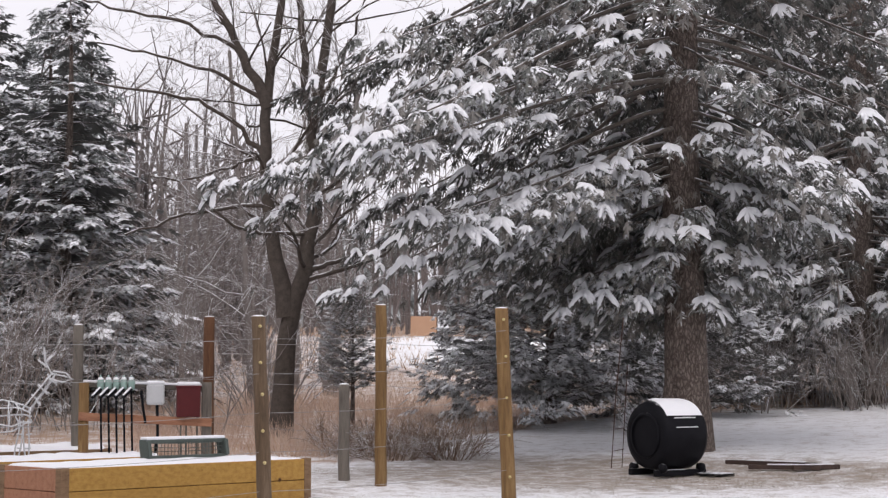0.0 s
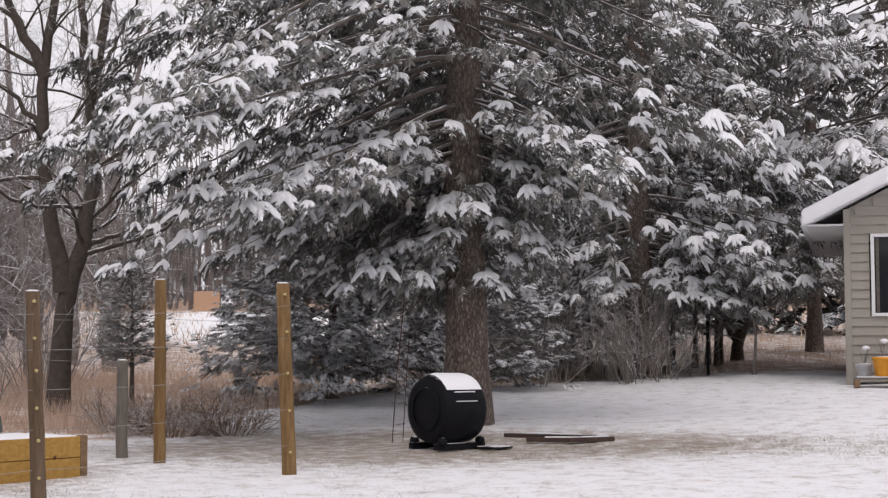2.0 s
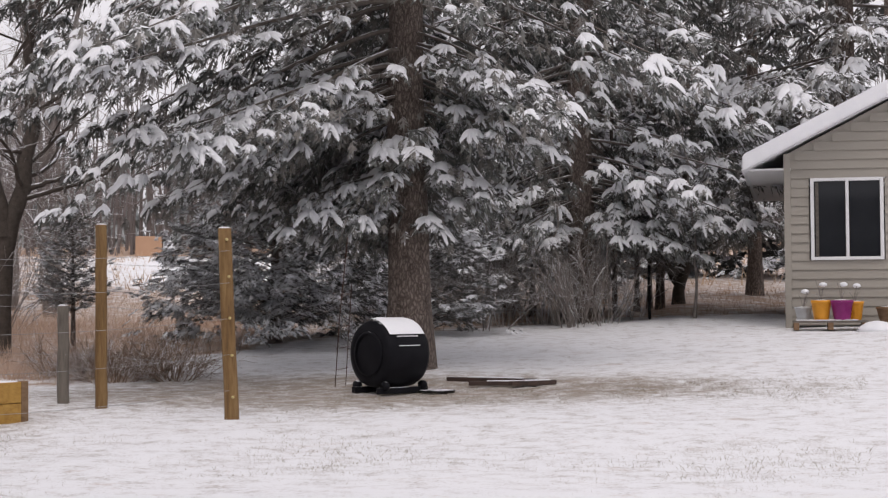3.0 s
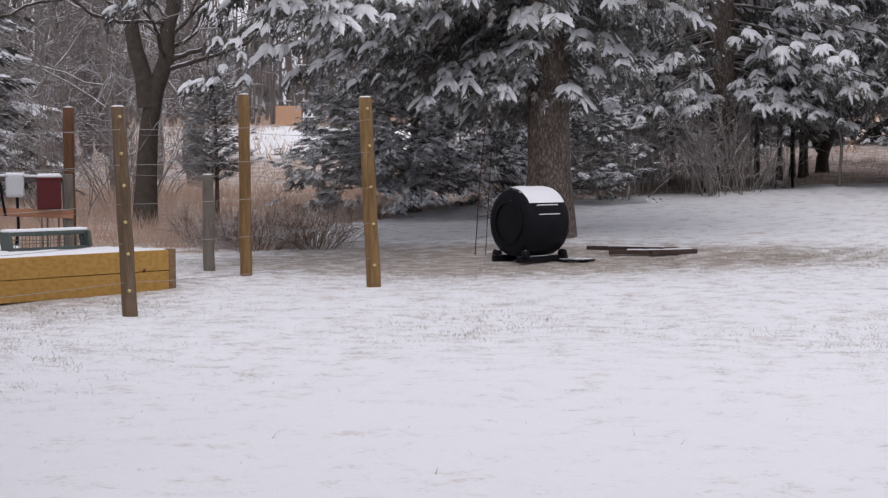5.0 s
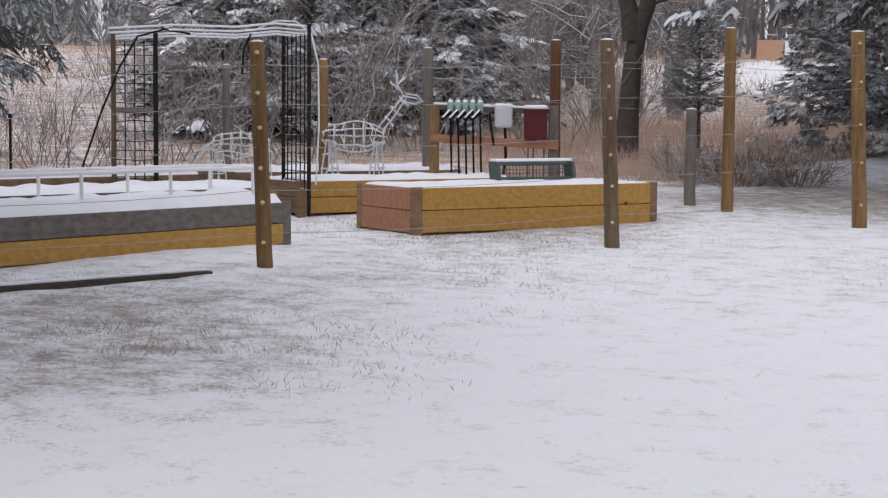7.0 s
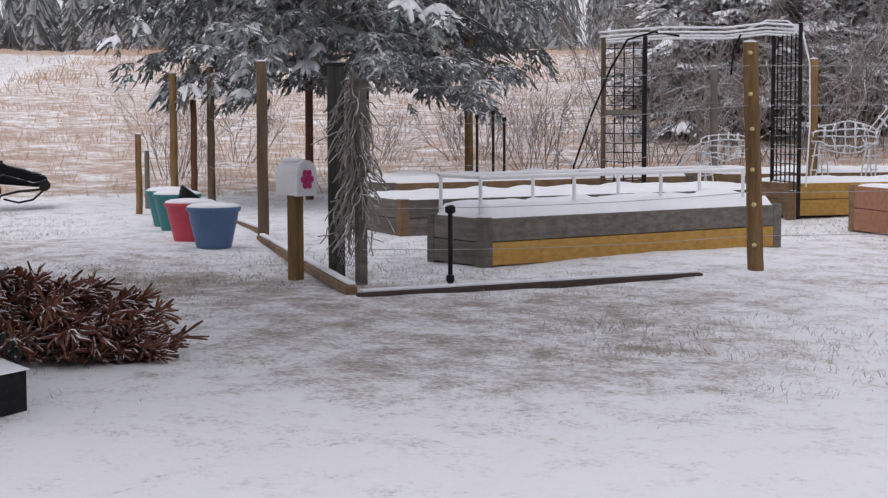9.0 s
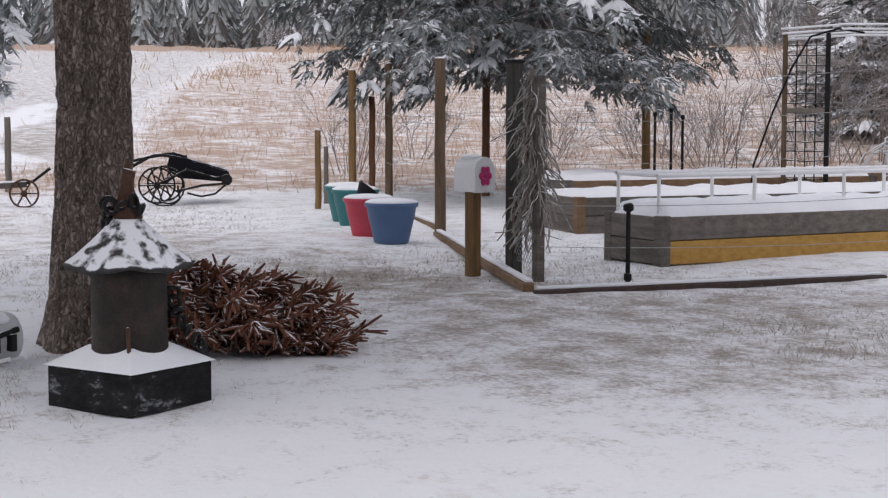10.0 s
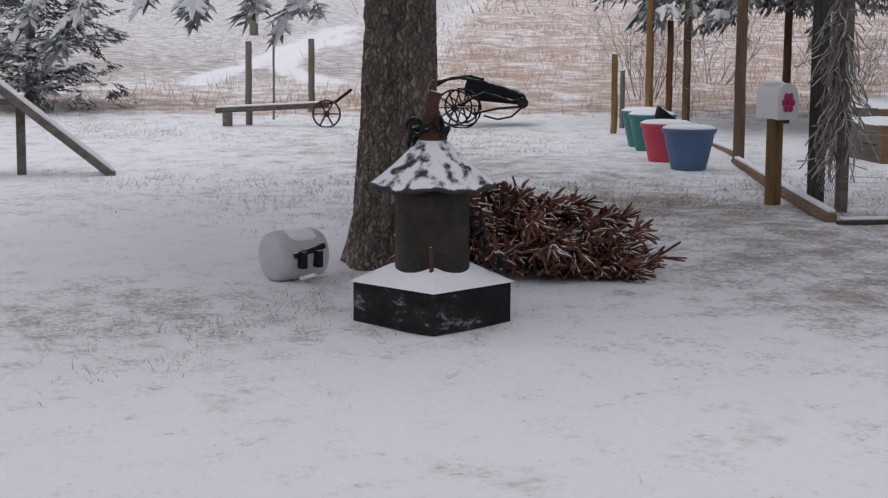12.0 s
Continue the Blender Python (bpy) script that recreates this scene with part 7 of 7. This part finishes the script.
# small multi-stemmed tree beyond the drive, and wire stakes
bare_tree("leaning_tree", -2.0, 37.0, "small dark leaning tree with snowy limbs", 61,
          [([(0, 0, 0), (0.05, 0, 0.7), (0.3, 0, 1.6), (1.2, 0, 2.9), (1.9, 0, 4.2)], 0.14), ([(0, 0, 0.5), (-0.3, 0, 1.2), (-0.9, 0, 2.1)], 0.08), ([(0.05, 0, 0.7), (0.1, 0, 2.4), (0.5, 0, 5)], 0.09)], 5)
post(-2.19, 30.7, 1.0, 0.025, M_BLACK_BARE, "thin dark stake in the dry grass", cap=False, seed=77)
rs = np.random.default_rng(63)
for k in range(12):
    x, y = rs.uniform(-6.5, -1.0), rs.uniform(29.2, 34)
    bare_tree("sapling", x, y, "thin leafless sapling in the dry grass", 300 + k, [([(0, 0, 0), (rs.normal(0, 0.1), 0, 1.4), (rs.normal(0, 0.2), 0, 3.4)], 0.03)], 4, M_TWIG, M_THICKET, group="saplings beyond the drive")
for k in range(9):
    x, y = rs.uniform(-9.5, -1.5), rs.uniform(28.6, 33)
    shrub("bare_shrub", x, y, "leafless shrub beyond the drive", 340 + k, rs.uniform(1.0, 2.4), rs.uniform(0.8, 1.5), 9, M_THICKET, group="shrubs beyond the drive")
for k in range(26):
    yaw, d = radians(rs.uniform(4.5, 15.5)), rs.uniform(29.6, 33.5)
    shrub("frosted_shrub", -math.sin(yaw) * d, math.cos(yaw) * d, "frosted leafless undergrowth under the spruces", 900 + k, rs.uniform(1.4, 3.4), rs.uniform(0.9, 1.6), 8, M_FROSTTWIG, group="undergrowth beyond the drive", rad=0.010)
# scrub behind the lawn's far edge and garden
for k in range(9):
    yaw, d = radians(rs.uniform(42, 58)), rs.uniform(19.5, 26)
    shrub("bare_shrub", -math.sin(yaw) * d, math.cos(yaw) * d, "leafless shrub behind the garden fence", 380 + k, rs.uniform(1.0, 2.0), rs.uniform(0.9, 1.5), 15, M_THICKET, group="shrubs behind the garden", rad=0.007)
shrub("bare_shrub", -106.0, 62.0, "lone dark shrub on the hill", 399, 3.0, 3.0, 30, M_TWIG, rad=0.05)
M_BROWNTWIG = material("dead_brown_brush", [(0.17, 0.115, 0.085), (0.32, 0.23, 0.17)], 5, 0.9, 0, snow=0.6, snow_scale=5)
# small evergreen beside the forked tree, brush heap
spruce("young_spruce", -10.0, 22.9, 2.35, 0.62, 0.75, "small snow-dusted evergreen beside the forked tree", 64, branches=210, spacing=0.05, spray=0.2, snow=0.03, droop=0.05, rise=0.55, trunk_r=0.04, power=0.35, needles=M_JUNIPER, limb_r=0.004)
for k, (x, y) in enumerate(((-8.4, 20.2), (-7.9, 20.5), (-7.4, 20.1), (-8.9, 20.3), (-8.1, 19.8))):
    shrub("dead_brush", x, y, "low heap of dead brown brush", 410 + k, 0.72, 1.2, 80, M_BROWNTWIG, "brush heaps", "brush heap", depth=2, rad=0.007)["kind"] = "stuff"


# ---------- grass ----------
def blades(name, xs, ys, heights, widths, mat, label, seed, lean=0.35):
    r = np.random.default_rng(seed)
    n = len(xs)
    a, la = r.uniform(0, 2 * np.pi, n), r.uniform(0, 2 * np.pi, n)
    base = np.stack([xs, ys, ground(xs, ys) - 0.02], -1)
    side = np.stack([np.cos(a), np.sin(a), 0 * a], -1) * widths[:, None]
    tip = base + np.stack([np.cos(la) * lean * heights, np.sin(la) * lean * heights, heights], -1) * r.uniform(0.7, 1.1, (n, 1))
    v = np.stack([base - side, base + side, tip], 1).reshape(-1, 3)
    f = np.arange(3 * n).reshape(-1, 3)
    ob = part(name, mesh_np(name, v, f), mat, None)
    return tagged(ob, label, "grass", kind="stuff")


def sample(n, yaw0, yaw1, d0, d1, seed, want):
    r = np.random.default_rng(seed)
    yaw, d = np.radians(r.uniform(yaw0, yaw1, n)), np.sqrt(r.uniform(d0**2, d1**2, n))
    x, y = -np.sin(yaw) * d, np.cos(yaw) * d
    keep = r.random(n) < want(x, y)
    return x[keep], y[keep]


def clumps(x, y, scale):
    return np.array([noise.noise((u * scale, v * scale, 3.0)) for u, v in zip(x, y)])


gx_, gy_ = sample(330000, -3, 78, 4.2, 20, 81, lambda x, y: np.clip(cover(x, y)[0] - 0.09, 0.002, 1) * 2.6)
keep = clumps(gx_, gy_, 2.6) + clumps(gx_, gy_, 9.0) > -0.1
gx_, gy_ = gx_[keep], gy_[keep]
q = np.random.default_rng(82)
blades("lawn_grass", gx_, gy_, q.uniform(0.015, 0.05, len(gx_)), q.uniform(0.0015, 0.003, len(gx_)), M_GRASS_LAWN, "short frosted grass blades poking through the snow", 83, 0.8)
gx_, gy_ = sample(70000, -4, 80, 19, 48, 84, lambda x, y: np.clip(cover(x, y)[1] * 1.6, 0, 1))
keep = clumps(gx_, gy_, 0.55) + 0.5 * clumps(gx_, gy_, 2.0) > -0.1
gx_, gy_ = gx_[keep], gy_[keep]
blades("tall_dry_grass", gx_, gy_, q.uniform(0.1, 0.34, len(gx_)), q.uniform(0.003, 0.007, len(gx_)), M_GRASS_DRY, "tall dry tan grass standing in the field", 85, 0.5)
gx_, gy_ = sample(60000, -4, 80, 48, 130, 86, lambda x, y: np.clip(cover(x, y)[1] * 1.4, 0, 1))
keep = clumps(gx_, gy_, 0.25) > 0.0
gx_, gy_ = gx_[keep], gy_[keep]
blades("tall_dry_grass", gx_, gy_, q.uniform(0.25, 0.6, len(gx_)), q.uniform(0.015, 0.03, len(gx_)), M_GRASS_DRY, "tall dry tan grass on the far slope", 87, 0.5)
gx_, gy_ = sample(30000, 17.5, 31, 20.2, 34, 88, lambda x, y: np.clip(cover(x, y)[1] * 1.6, 0, 1))
keep = clumps(gx_, gy_, 0.8) + 0.6 * clumps(gx_, gy_, 2.6) > 0.0
gx_, gy_ = gx_[keep], gy_[keep]
blades("tall_dry_grass", gx_, gy_, q.uniform(0.15, 0.48, len(gx_)), q.uniform(0.003, 0.006, len(gx_)), M_GRASS_RUST, "reddish dry grass standing beside the forked tree", 89, 0.45)
